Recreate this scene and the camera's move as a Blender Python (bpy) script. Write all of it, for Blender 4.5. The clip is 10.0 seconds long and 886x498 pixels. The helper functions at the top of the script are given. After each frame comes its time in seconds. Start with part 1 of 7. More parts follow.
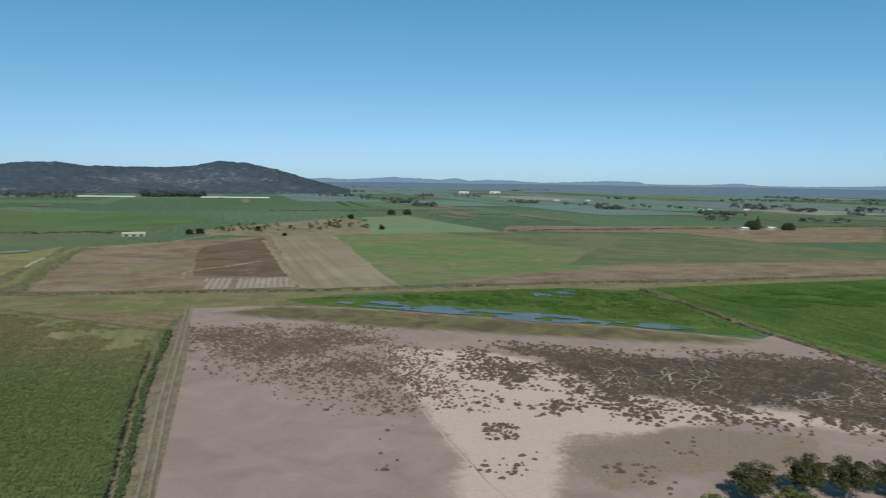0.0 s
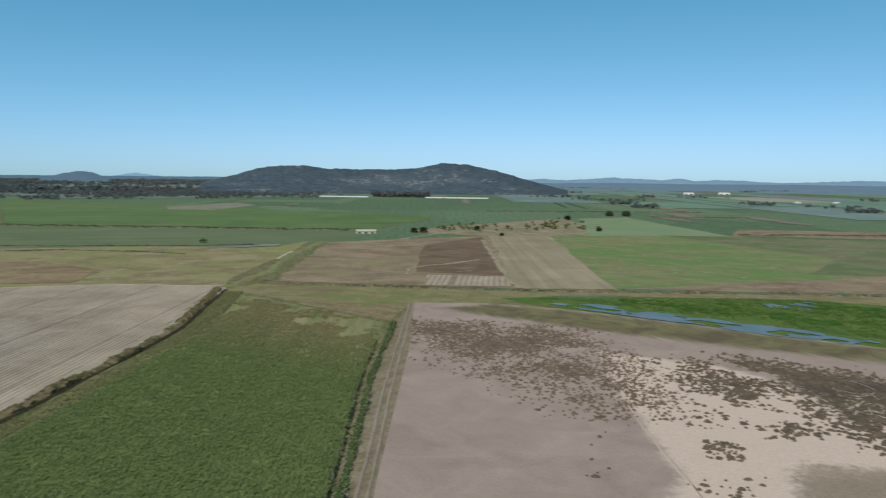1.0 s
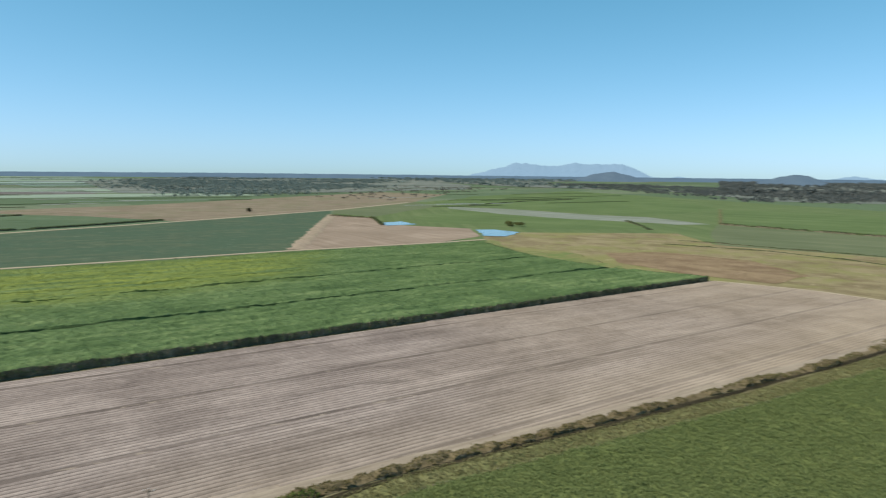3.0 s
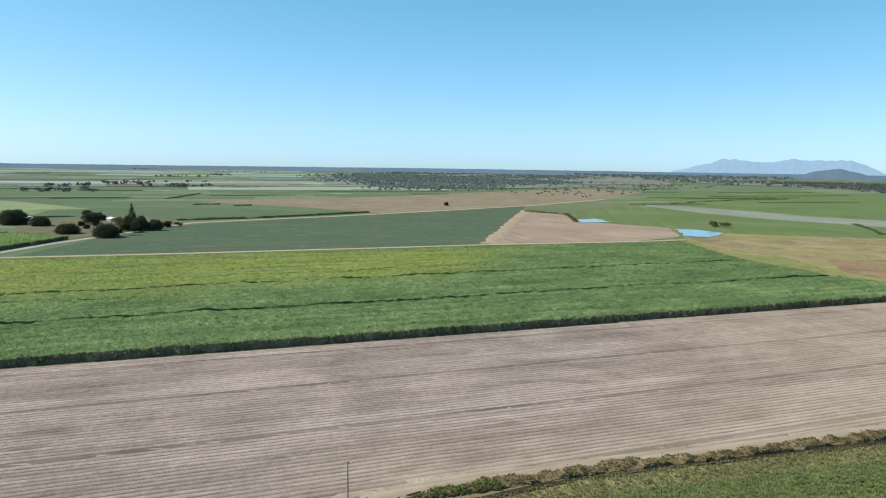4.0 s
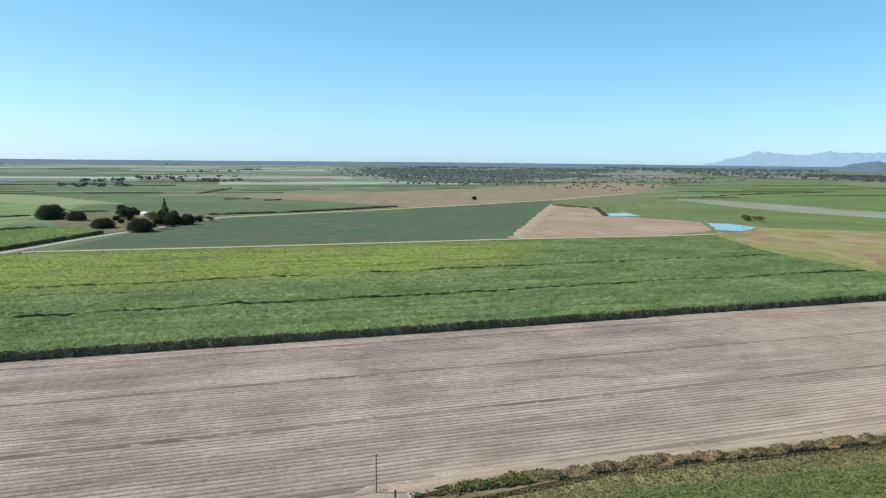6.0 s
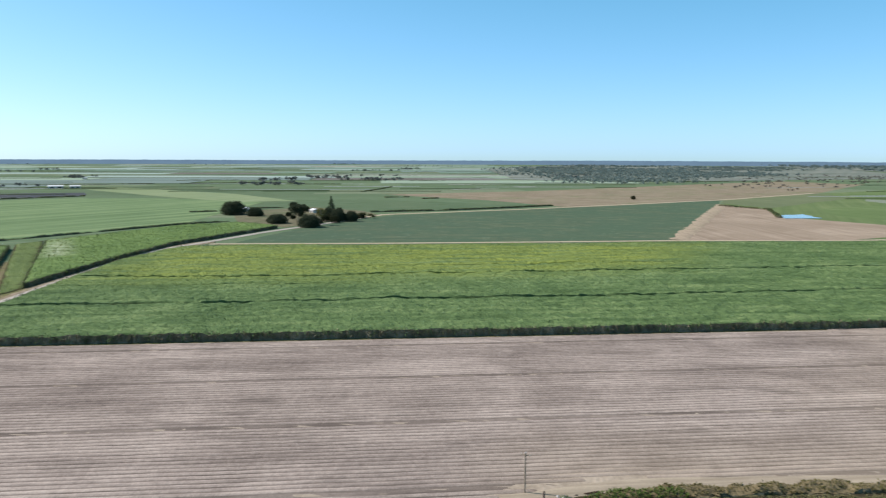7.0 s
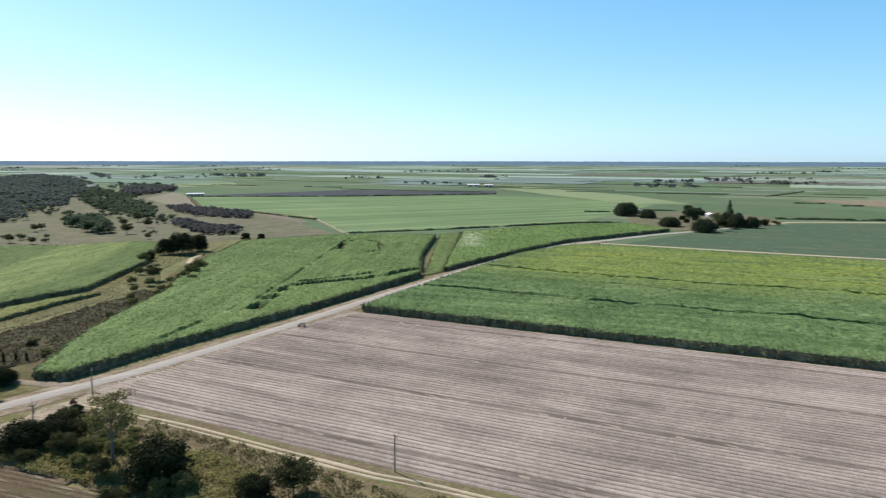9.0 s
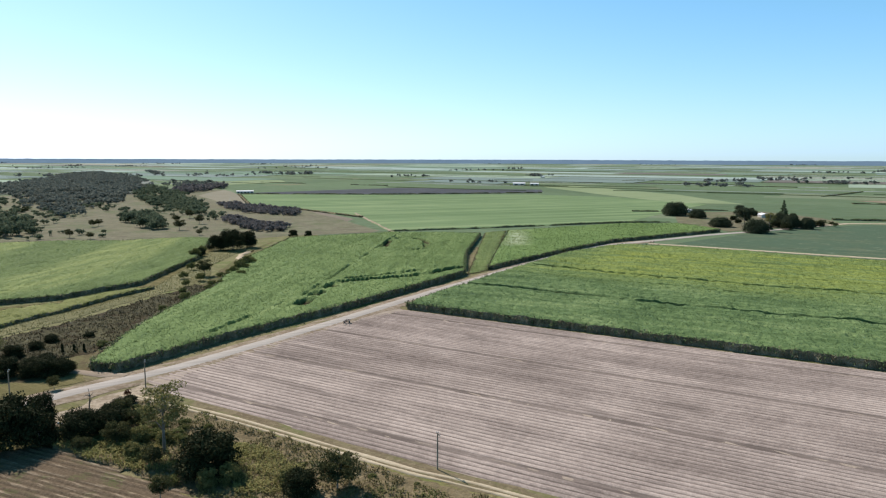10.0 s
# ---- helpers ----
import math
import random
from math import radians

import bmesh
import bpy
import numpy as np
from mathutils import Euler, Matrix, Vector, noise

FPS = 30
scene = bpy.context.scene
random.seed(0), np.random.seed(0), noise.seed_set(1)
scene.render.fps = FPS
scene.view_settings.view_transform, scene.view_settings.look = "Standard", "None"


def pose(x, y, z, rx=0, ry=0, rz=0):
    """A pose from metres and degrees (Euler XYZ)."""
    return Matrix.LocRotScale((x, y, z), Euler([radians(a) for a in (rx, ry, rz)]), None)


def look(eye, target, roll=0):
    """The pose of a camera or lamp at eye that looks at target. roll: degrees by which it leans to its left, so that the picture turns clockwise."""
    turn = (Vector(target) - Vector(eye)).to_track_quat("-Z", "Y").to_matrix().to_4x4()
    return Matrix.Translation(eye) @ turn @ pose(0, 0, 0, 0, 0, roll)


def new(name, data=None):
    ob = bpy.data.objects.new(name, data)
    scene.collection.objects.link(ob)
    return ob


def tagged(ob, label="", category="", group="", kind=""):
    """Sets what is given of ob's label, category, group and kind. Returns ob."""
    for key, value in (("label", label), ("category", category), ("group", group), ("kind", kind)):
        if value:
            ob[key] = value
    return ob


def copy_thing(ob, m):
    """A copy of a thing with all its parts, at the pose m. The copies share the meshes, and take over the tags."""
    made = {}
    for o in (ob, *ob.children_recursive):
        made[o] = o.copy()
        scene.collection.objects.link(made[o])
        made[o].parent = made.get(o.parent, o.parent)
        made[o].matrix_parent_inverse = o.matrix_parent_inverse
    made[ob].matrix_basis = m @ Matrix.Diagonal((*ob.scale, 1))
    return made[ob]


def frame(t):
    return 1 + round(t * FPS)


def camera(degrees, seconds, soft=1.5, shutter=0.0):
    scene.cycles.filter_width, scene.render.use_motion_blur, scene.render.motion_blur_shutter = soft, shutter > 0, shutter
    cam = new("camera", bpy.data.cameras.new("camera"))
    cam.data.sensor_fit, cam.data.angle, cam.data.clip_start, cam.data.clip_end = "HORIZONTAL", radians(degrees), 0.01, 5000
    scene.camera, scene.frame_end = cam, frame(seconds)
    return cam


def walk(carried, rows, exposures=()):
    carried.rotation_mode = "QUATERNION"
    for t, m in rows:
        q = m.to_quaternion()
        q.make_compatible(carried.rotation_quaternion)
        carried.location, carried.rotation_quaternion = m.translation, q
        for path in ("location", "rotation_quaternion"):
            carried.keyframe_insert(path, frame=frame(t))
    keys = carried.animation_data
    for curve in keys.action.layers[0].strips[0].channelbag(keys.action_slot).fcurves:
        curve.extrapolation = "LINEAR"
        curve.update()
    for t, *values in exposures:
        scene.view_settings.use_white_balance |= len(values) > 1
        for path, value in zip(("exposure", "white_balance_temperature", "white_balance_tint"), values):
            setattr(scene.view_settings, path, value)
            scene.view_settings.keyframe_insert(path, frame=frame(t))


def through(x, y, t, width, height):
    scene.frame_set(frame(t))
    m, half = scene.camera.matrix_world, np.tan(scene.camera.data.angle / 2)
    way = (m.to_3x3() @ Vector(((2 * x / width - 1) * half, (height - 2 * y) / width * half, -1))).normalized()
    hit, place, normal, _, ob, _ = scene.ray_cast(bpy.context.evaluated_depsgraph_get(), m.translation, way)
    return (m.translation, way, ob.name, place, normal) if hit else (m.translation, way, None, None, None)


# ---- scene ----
cam = camera(64.72, 10.0, soft=1.2, shutter=0.25)
PATH = [
    (0, pose(0, 0, 60, 84.230, -0.867, 0.088)),
    (0.5, pose(0, 0, 60, 84.177, -0.755, 9.257)),
    (1, pose(0, 0, 60, 84.085, -0.572, 17.695)),
    (1.5, pose(0, 0, 60, 83.986, -0.731, 31.727)),
    (2, pose(0, 0, 60, 83.923, -0.709, 45.351)),
    (2.5, pose(0, 0, 60, 83.873, -0.750, 58.753)),
    (3, pose(0, 0, 60, 83.813, -0.571, 71.685)),
    (3.2, pose(0, 0, 60, 83.780, -0.558, 77.529)),
    (4.3, pose(0, 0, 60, 83.221, -0.807, 87.809)),
    (4.5, pose(0, 0, 60, 83.131, -0.756, 87.675)),
    (5, pose(0, 0, 60, 82.951, -0.744, 87.418)),
    (5.2, pose(0, 0, 60, 82.880, -0.751, 87.359)),
    (6.3, pose(0, 0, 60, 82.717, -0.457, 91.805)),
    (6.5, pose(0, 0, 60, 82.654, -0.371, 93.723)),
    (7, pose(0, 0, 60, 82.611, -0.214, 102.381)),
    (7.5, pose(0, 0, 60, 82.595, -0.240, 109.150)),
    (8, pose(0, 0, 60, 82.603, -0.185, 116.311)),
    (8.5, pose(0, 0, 60, 82.611, -0.165, 124.458)),
    (9, pose(0, 0, 60, 82.667, -0.087, 133.776)),
    (9.5, pose(0, 0, 60, 82.632, -0.123, 137.641)),
    (10, pose(0, 0, 60, 82.529, -0.168, 137.475)),
]
EXPOSURES = [(0.0, 0.04, 6350, 9.5), (1.0, 0.13, 6350, 9), (2.0, 0.23, 6400, 10.5), (2.5, 0.36, 6500, 12.5), (3.0, 0.54, 6820, 14), (4.3, 0.8, 6800, 16), (5.2, 0.82, 6800, 17), (7.5, 0.77, 6590, 17.5), (9.0, 0.8, 6680, 19), (10.0, 0.8, 6800, 20)]
walk(cam, PATH, EXPOSURES)

# ---- sky and sun ----
SUN_ELEVATION, SUN_AZIMUTH = 43.0, 180.0
world = bpy.data.worlds.new("world")
scene.world = world
world.use_nodes = True
wn, wl = world.node_tree.nodes, world.node_tree.links
sky = wn.new("ShaderNodeTexSky")
sky.sky_type, sky.sun_disc = "NISHITA", False
sky.sun_elevation, sky.sun_rotation = radians(SUN_ELEVATION), radians(SUN_AZIMUTH)
sky.altitude, sky.air_density, sky.dust_density, sky.ozone_density = 100, 0.65, 0.15, 1.0
wn["Background"].inputs[1].default_value = 0.085
tint = wn.new("ShaderNodeMix")  # clear tropical air: a little bluer than the model's
tint.data_type, tint.blend_type = "RGBA", "MULTIPLY"
tint.inputs[0].default_value, tint.inputs[7].default_value = 1.0, (1.0, 1.0, 1.08, 1)
wl.new(sky.outputs[0], tint.inputs[6])
moist = wn.new("ShaderNodeTexSky")  # the moist lower air, brighter and whiter towards the sun
moist.sky_type, moist.turbidity, moist.ground_albedo = "HOSEK_WILKIE", 2.7, 0.2
moist.sun_direction = (0, -math.cos(radians(SUN_ELEVATION)), math.sin(radians(SUN_ELEVATION)))
split, join = wn.new("ShaderNodeSeparateColor"), wn.new("ShaderNodeCombineColor")
wl.new(moist.outputs[0], split.inputs[0])
both = wn.new("ShaderNodeMath")
both.operation = "MULTIPLY"
wl.new(split.outputs[1], both.inputs[0]), wl.new(split.outputs[2], both.inputs[1])
for k, (source, power) in enumerate(((split.outputs[0], 1.5), (split.outputs[1], 0.95), (both.outputs[0], 0.52))):
    curve = wn.new("ShaderNodeMath")
    curve.operation, curve.inputs[1].default_value = "POWER", power
    wl.new(source, curve.inputs[0]), wl.new(curve.outputs[0], join.inputs[k])
gain = wn.new("ShaderNodeVectorMath")
gain.operation, gain.inputs[1].default_value = "MULTIPLY", (61, 31.2, 47)
wl.new(join.outputs[0], gain.inputs[0])
air = wn.new("ShaderNodeMix")
air.data_type, air.inputs[0].default_value = "RGBA", 0.75
wl.new(tint.outputs[2], air.inputs[6]), wl.new(gain.outputs[0], air.inputs[7])
wl.new(air.outputs[2], wn["Background"].inputs[0])
sun = new("sun", bpy.data.lights.new("sun", "SUN"))
sun.data.energy, sun.data.angle, sun.data.color = 4.2, radians(0.53), (1.0, 0.95, 0.88)
sun.matrix_world = look((0, -200 * math.cos(radians(SUN_ELEVATION)), 200 * math.sin(radians(SUN_ELEVATION))), (0, 0, 0))

# ---- numeric helpers ----
rng = np.random.default_rng(7)
TABLE = rng.random((256, 256))
EYE = 60.0


def vnoise(x, y):
    """Smooth value noise, 0 to 1, of coordinates in cells."""
    xi, yi = np.floor(x).astype(int), np.floor(y).astype(int)
    u, v = x - xi, y - yi
    u, v = u * u * (3 - 2 * u), v * v * (3 - 2 * v)
    a, b = TABLE[xi % 256, yi % 256], TABLE[(xi + 1) % 256, yi % 256]
    c, d = TABLE[xi % 256, (yi + 1) % 256], TABLE[(xi + 1) % 256, (yi + 1) % 256]
    return (a * (1 - u) + b * u) * (1 - v) + (c * (1 - u) + d * u) * v


def fbm(x, y, size, octaves=4):
    total, amp, norm = 0, 1.0, 0.0
    for k in range(octaves):
        total = total + amp * vnoise(x / size * 2 ** k + 17.3 * k, y / size * 2 ** k + 5.1 * k)
        norm += amp
        amp *= 0.5
    return total / norm


def inside(poly, x, y):
    hit = np.zeros(np.shape(x), bool)
    for (ax, ay), (bx, by) in zip(poly, poly[1:] + poly[:1]):
        if ay != by:
            hit ^= ((ay > y) != (by > y)) & (x < (bx - ax) * (y - ay) / (by - ay) + ax)
    return hit


def nearest(line, x, y, closed=True):
    """The distance to a line of points and the nearest place on it."""
    best, px, py = np.full(np.shape(x), 1e9), np.array(x, float), np.array(y, float)
    ends = line[1:] + line[:1] if closed else line[1:]
    for (ax, ay), (bx, by) in zip(line, ends):
        dx, dy = bx - ax, by - ay
        k = np.clip(((x - ax) * dx + (y - ay) * dy) / max(dx * dx + dy * dy, 1e-9), 0, 1)
        qx, qy = ax + k * dx, ay + k * dy
        d = np.hypot(x - qx, y - qy)
        w = d < best
        best, px, py = np.where(w, d, best), np.where(w, qx, px), np.where(w, qy, py)
    return best, px, py


def soft_mask(poly, x, y, width):
    """1 inside a polygon, 0 outside, with a soft border."""
    d = nearest(poly, x, y)[0] * np.where(inside(poly, x, y), 1, -1)
    k = np.clip(d / width * 0.5 + 0.5, 0, 1)
    return k * k * (3 - 2 * k)


def spread(x, y, z=0.0):
    """A place of the flat plan, squeezed nearer and raised beyond 2.2 km, up to the horizon, to fit the camera's view.
    """
    x, y = np.asarray(x, float), np.asarray(y, float)
    far = np.maximum(np.hypot(x, y), 1e-6)
    k = np.where(far < 2200, 1.0, (2200 + 2700 * (1 - np.exp(-np.maximum(far - 2200, 0) / 2700))) / far)
    return x * k, y * k, EYE * (1 - k) + np.asarray(z, float) * k


def mesh_of(name, verts, faces, mats, marks=None, face_mats=None, smooth=False):
    me = bpy.data.meshes.new(name)
    verts = np.asarray(verts, np.float32)
    sizes = {len(f) for f in faces} if not isinstance(faces, np.ndarray) else {faces.shape[1]}
    if len(sizes) == 1:
        faces = np.asarray(faces, np.int32)
        n, k = faces.shape
        me.vertices.add(len(verts))
        me.vertices.foreach_set("co", verts.ravel())
        me.loops.add(n * k)
        me.loops.foreach_set("vertex_index", faces.ravel())
        me.polygons.add(n)
        me.polygons.foreach_set("loop_start", np.arange(0, n * k, k, dtype=np.int32))
        me.polygons.foreach_set("loop_total", np.full(n, k, np.int32))
        me.update(calc_edges=True)
        me.validate()
    else:
        me.from_pydata(verts.tolist(), [], [list(f) for f in faces])
    for m in mats if isinstance(mats, (list, tuple)) else [mats]:
        me.materials.append(m)
    if face_mats is not None:
        me.polygons.foreach_set("material_index", np.asarray(face_mats, np.int32))
    for key, values in (marks or {}).items():
        me.attributes.new(key, "FLOAT", "POINT").data.foreach_set("value", np.asarray(values, np.float32))
    me.polygons.foreach_set("use_smooth", np.full(len(me.polygons), smooth))
    return me


def part(name, me, parent, label=""):
    ob = new(name, me)
    ob.parent = parent
    return tagged(ob, label)


def bm_mesh(name, bm, mat, smooth=False):
    me = bpy.data.meshes.new(name)
    bm.to_mesh(me)
    bm.free()
    me.materials.append(mat)
    me.polygons.foreach_set("use_smooth", np.full(len(me.polygons), smooth))
    return me


# ---- materials ----
class Net:
    """A small builder of node materials."""

    def __init__(self, name, rough=0.9, specular=0.02):
        self.mat = bpy.data.materials.new(name)
        self.mat.use_nodes = True
        self.nodes, self.links = self.mat.node_tree.nodes, self.mat.node_tree.links
        self.shader = self.nodes["Principled BSDF"]
        self.shader.inputs["Roughness"].default_value = rough
        self.shader.inputs["Specular IOR Level"].default_value = specular
        self.place = self.add("ShaderNodeNewGeometry").outputs["Position"]

    def add(self, kind, **values):
        n = self.nodes.new(kind)
        if "operation" in values:
            n.operation = values["operation"]
        if "use_clamp" in values:
            n.use_clamp = values["use_clamp"]
        if "rotation_type" in values:
            n.rotation_type = values["rotation_type"]
        if "interpolation_type" in values:
            n.interpolation_type = values["interpolation_type"]
        if "data_type" in values:
            n.data_type = values["data_type"]
        if "distance" in values:
            n.distance = values["distance"]
        if "voronoi_dimensions" in values:
            n.voronoi_dimensions = values["voronoi_dimensions"]
        if "feature" in values:
            n.feature = values["feature"]
        if "attribute_name" in values:
            n.attribute_name = values["attribute_name"]
        return n

    def put(self, socket, value):
        if isinstance(value, bpy.types.NodeSocket):
            self.links.new(value, socket)
        else:
            socket.default_value = value

    def math(self, op, a, b=0.0, clamp=False):
        n = self.add("ShaderNodeMath", operation=op, use_clamp=clamp)
        self.put(n.inputs[0], a), self.put(n.inputs[1], b)
        return n.outputs[0]

    def turned(self, degrees, sx=1.0, sy=1.0, sz=1.0):
        r, n = self.add("ShaderNodeVectorRotate", rotation_type="Z_AXIS"), self.add("ShaderNodeVectorMath", operation="MULTIPLY")
        r.inputs["Angle"].default_value = radians(degrees)
        n.inputs[1].default_value = (sx, sy, sz)
        self.links.new(self.place, r.inputs["Vector"]), self.links.new(r.outputs[0], n.inputs[0])
        return n.outputs[0]

    def noise(self, size, detail=4.0, rough=0.55, at=None, warp=0.0):
        n = self.add("ShaderNodeTexNoise")
        self.links.new(at if at is not None else self.place, n.inputs["Vector"])
        n.inputs["Scale"].default_value, n.inputs["Detail"].default_value = 1.0 / size, detail
        n.inputs["Roughness"].default_value, n.inputs["Distortion"].default_value = rough, warp
        return n.outputs["Fac"]

    def ramp(self, fac, stops):
        n = self.add("ShaderNodeValToRGB")
        el = n.color_ramp.elements
        for k, (at, colour) in enumerate(stops):
            e = el[k] if k < 2 else el.new(at)
            e.position, e.color = at, (*colour, 1) if len(colour) == 3 else colour
        self.put(n.inputs[0], fac)
        return n.outputs[0]

    def step(self, fac, lo, hi):
        n = self.add("ShaderNodeMapRange", interpolation_type="SMOOTHSTEP")
        self.put(n.inputs[0], fac)
        n.inputs[1].default_value, n.inputs[2].default_value = lo, hi
        return n.outputs[0]

    def mix(self, fac, a, b):
        n = self.add("ShaderNodeMix", data_type="RGBA")
        self.put(n.inputs[0], fac)
        for socket, c in ((n.inputs[6], a), (n.inputs[7], b)):
            self.put(socket, (*c, 1) if isinstance(c, tuple) and len(c) == 3 else c)
        return n.outputs[2]

    def mark(self, key):
        return self.add("ShaderNodeAttribute", attribute_name=key).outputs["Fac"]

    def island(self):
        return self.nodes["Geometry"].outputs["Random Per Island"]

    def bump(self, height, depth, strength=1.0):
        n = self.add("ShaderNodeBump")
        n.inputs["Strength"].default_value, n.inputs["Distance"].default_value = strength, depth
        self.links.new(height, n.inputs["Height"])
        self.links.new(n.outputs[0], self.shader.inputs["Normal"])

    def done(self, colour):
        self.put(self.shader.inputs["Base Color"], (*colour, 1) if isinstance(colour, tuple) else colour)
        return self.mat


def field_mat(name, dark, mid, light, turn=None, pitch=3.0, patch=60.0, fine=1.2, streak=0.5, depth=0.25, rough=0.95):
    """Grass, crop or soil: broad patches, streaks along the rows, and fine grain."""
    n = Net(name, rough)
    broad, grain = n.noise(patch, 5, 0.6, warp=0.6), n.noise(fine, 3, 0.65)
    total = n.math("ADD", n.math("MULTIPLY", broad, 0.6), n.math("MULTIPLY", grain, 0.4))
    if turn is not None:
        lines = n.noise(1.0, 3, 0.6, at=n.turned(turn, 1 / (pitch * 40), 1 / pitch, 0))
        total = n.math("ADD", n.math("MULTIPLY", total, 1 - streak), n.math("MULTIPLY", lines, streak))
    n.bump(grain, depth)
    return n.done(n.ramp(total, [(0.33, dark), (0.67, light), (0.5, mid)]))


def mottled(name, tan, brown, green, turn, long=60.0, wide=9.0, greenish=0.5):
    """Rough pasture: drawn-out patches of dry grass, bare soil and green."""
    n = Net(name, 0.95, 0.02)
    a = n.noise(1.0, 5, 0.65, at=n.turned(turn, 1 / long, 1 / wide, 0), warp=0.6)
    b = n.noise(1.0, 5, 0.65, at=n.turned(turn + 7, 1.3 / long, 0.8 / wide, 0), warp=0.6)
    g, m, q = n.noise(1.1, 3, 0.65), n.noise(wide * 1.6, 6, 0.75, warp=0.5), n.noise(wide * 7.0, 4, 0.6)
    mix3 = lambda u, v, w: n.math("ADD", n.math("MULTIPLY", u, 0.4), n.math("ADD", n.math("MULTIPLY", v, 0.35), n.math("MULTIPLY", w, 0.25)))
    c = n.mix(n.step(mix3(a, m, g), 0.44, 0.57), tan, brown)
    k = 0.63 - greenish * 0.2
    c = n.mix(n.step(mix3(b, q, m), k - 0.05, k + 0.06), c, green)
    pale = tuple(min(1.35 * v + 0.02, 0.6) for v in tan)
    c = n.mix(n.math("MULTIPLY", n.step(n.noise(wide * 0.9, 6, 0.8), 0.56, 0.66), 0.7), c, pale)
    dark = tuple(0.5 * (u + v) * 0.6 for u, v in zip(brown, green))
    c = n.mix(n.math("MULTIPLY", n.step(n.noise(wide * 0.6, 5, 0.75), 0.56, 0.72), 0.6), c, dark)
    c = n.mix(n.math("MULTIPLY", n.step(g, 0.4, 0.75), 0.35), c, tuple(0.5 * (u + v) for u, v in zip(brown, green)))
    n.bump(g, 0.25)
    return n.done(c)


def leaf_mat(name, dark, light, odd=None, through=0.25):
    """Leaves: each one a little different, and lit through from behind."""
    n = Net(name, 0.8, 0.04)
    c = n.mix(n.island(), dark, light)
    c = n.mix(n.step(n.noise(14.0, 3), 0.45, 0.75), c, odd or light)
    n.done(c)
    t, m = n.add("ShaderNodeBsdfTranslucent"), n.add("ShaderNodeMixShader")
    n.put(t.inputs[0], c)
    m.inputs[0].default_value = through
    n.links.new(n.shader.outputs[0], m.inputs[1]), n.links.new(t.outputs[0], m.inputs[2])
    n.links.new(m.outputs[0], n.nodes["Material Output"].inputs[0])
    return n.mat


ROWS = -17.7  # the bearing of the crop rows, in degrees from north to the west, as a turn


def crop_mat(name, dark, mid, light, yellow, turn=ROWS):
    n = Net(name, 0.85, 0.04)
    broad, grain = n.noise(38.0, 5, 0.6, warp=0.5), n.noise(0.9, 3, 0.7)
    lines = n.noise(1.0, 4, 0.65, at=n.turned(turn, 1 / 4.5, 1 / 60.0, 0), warp=0.3)
    clump = n.noise(2.4, 3, 0.7)
    total = n.math("ADD", n.math("ADD", n.math("MULTIPLY", broad, 0.3), n.math("MULTIPLY", grain, 0.13)), n.math("ADD", n.math("MULTIPLY", lines, 0.40), n.math("MULTIPLY", clump, 0.17)))
    c = n.ramp(total, [(0.37, dark), (0.63, light), (0.5, mid)])
    c = n.mix(n.math("MULTIPLY", n.mark("yellow"), n.step(n.noise(1.0, 4, 0.6, at=n.turned(turn, 1 / 7.0, 1 / 60.0, 0)), 0.25, 0.7), True), c, yellow)
    # Low canopy parts darken: dry trash, plus shade put into the colour.
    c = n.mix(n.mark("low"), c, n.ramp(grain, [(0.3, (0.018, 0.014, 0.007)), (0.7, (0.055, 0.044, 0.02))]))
    n.bump(grain, 0.5)
    return n.done(c)


CANE = crop_mat("sugar cane canopy", (0.038, 0.07, 0.026), (0.084, 0.136, 0.052), (0.16, 0.218, 0.09), (0.18, 0.22, 0.05))

CANE_DIAGONAL = crop_mat("cane canopy in diagonal rows", (0.063, 0.1, 0.032), (0.106, 0.162, 0.055), (0.163, 0.222, 0.084), (0.1851, 0.2274, 0.0476), 49.5)
CANE_WEEDY = crop_mat("weedy cane canopy", (0.08, 0.104, 0.034), (0.112, 0.142, 0.048), (0.15, 0.178, 0.065), (0.27, 0.222, 0.125))
CANE_SIDE = field_mat("cane stalks and dry trash", (0.055, 0.052, 0.032), (0.14, 0.13, 0.085), (0.28, 0.255, 0.18), patch=5.0, fine=0.4)
CANE_LEAF = leaf_mat("cane leaves", (0.053, 0.099, 0.037), (0.132, 0.2, 0.083), (0.092, 0.153, 0.059), 0.2)
YELLOW_LEAF = leaf_mat("yellowing cane leaves", (0.1, 0.136, 0.032), (0.188, 0.224, 0.06), (0.146, 0.182, 0.046), 0.2)
PALE_LEAF = leaf_mat("pale cane leaves", (0.078, 0.123, 0.039), (0.149, 0.208, 0.077), (0.114, 0.171, 0.057), 0.16)
WEED_LEAF = leaf_mat("weedy cane leaves", (0.104, 0.146, 0.05), (0.218, 0.258, 0.102), (0.155, 0.198, 0.074), 0.35)


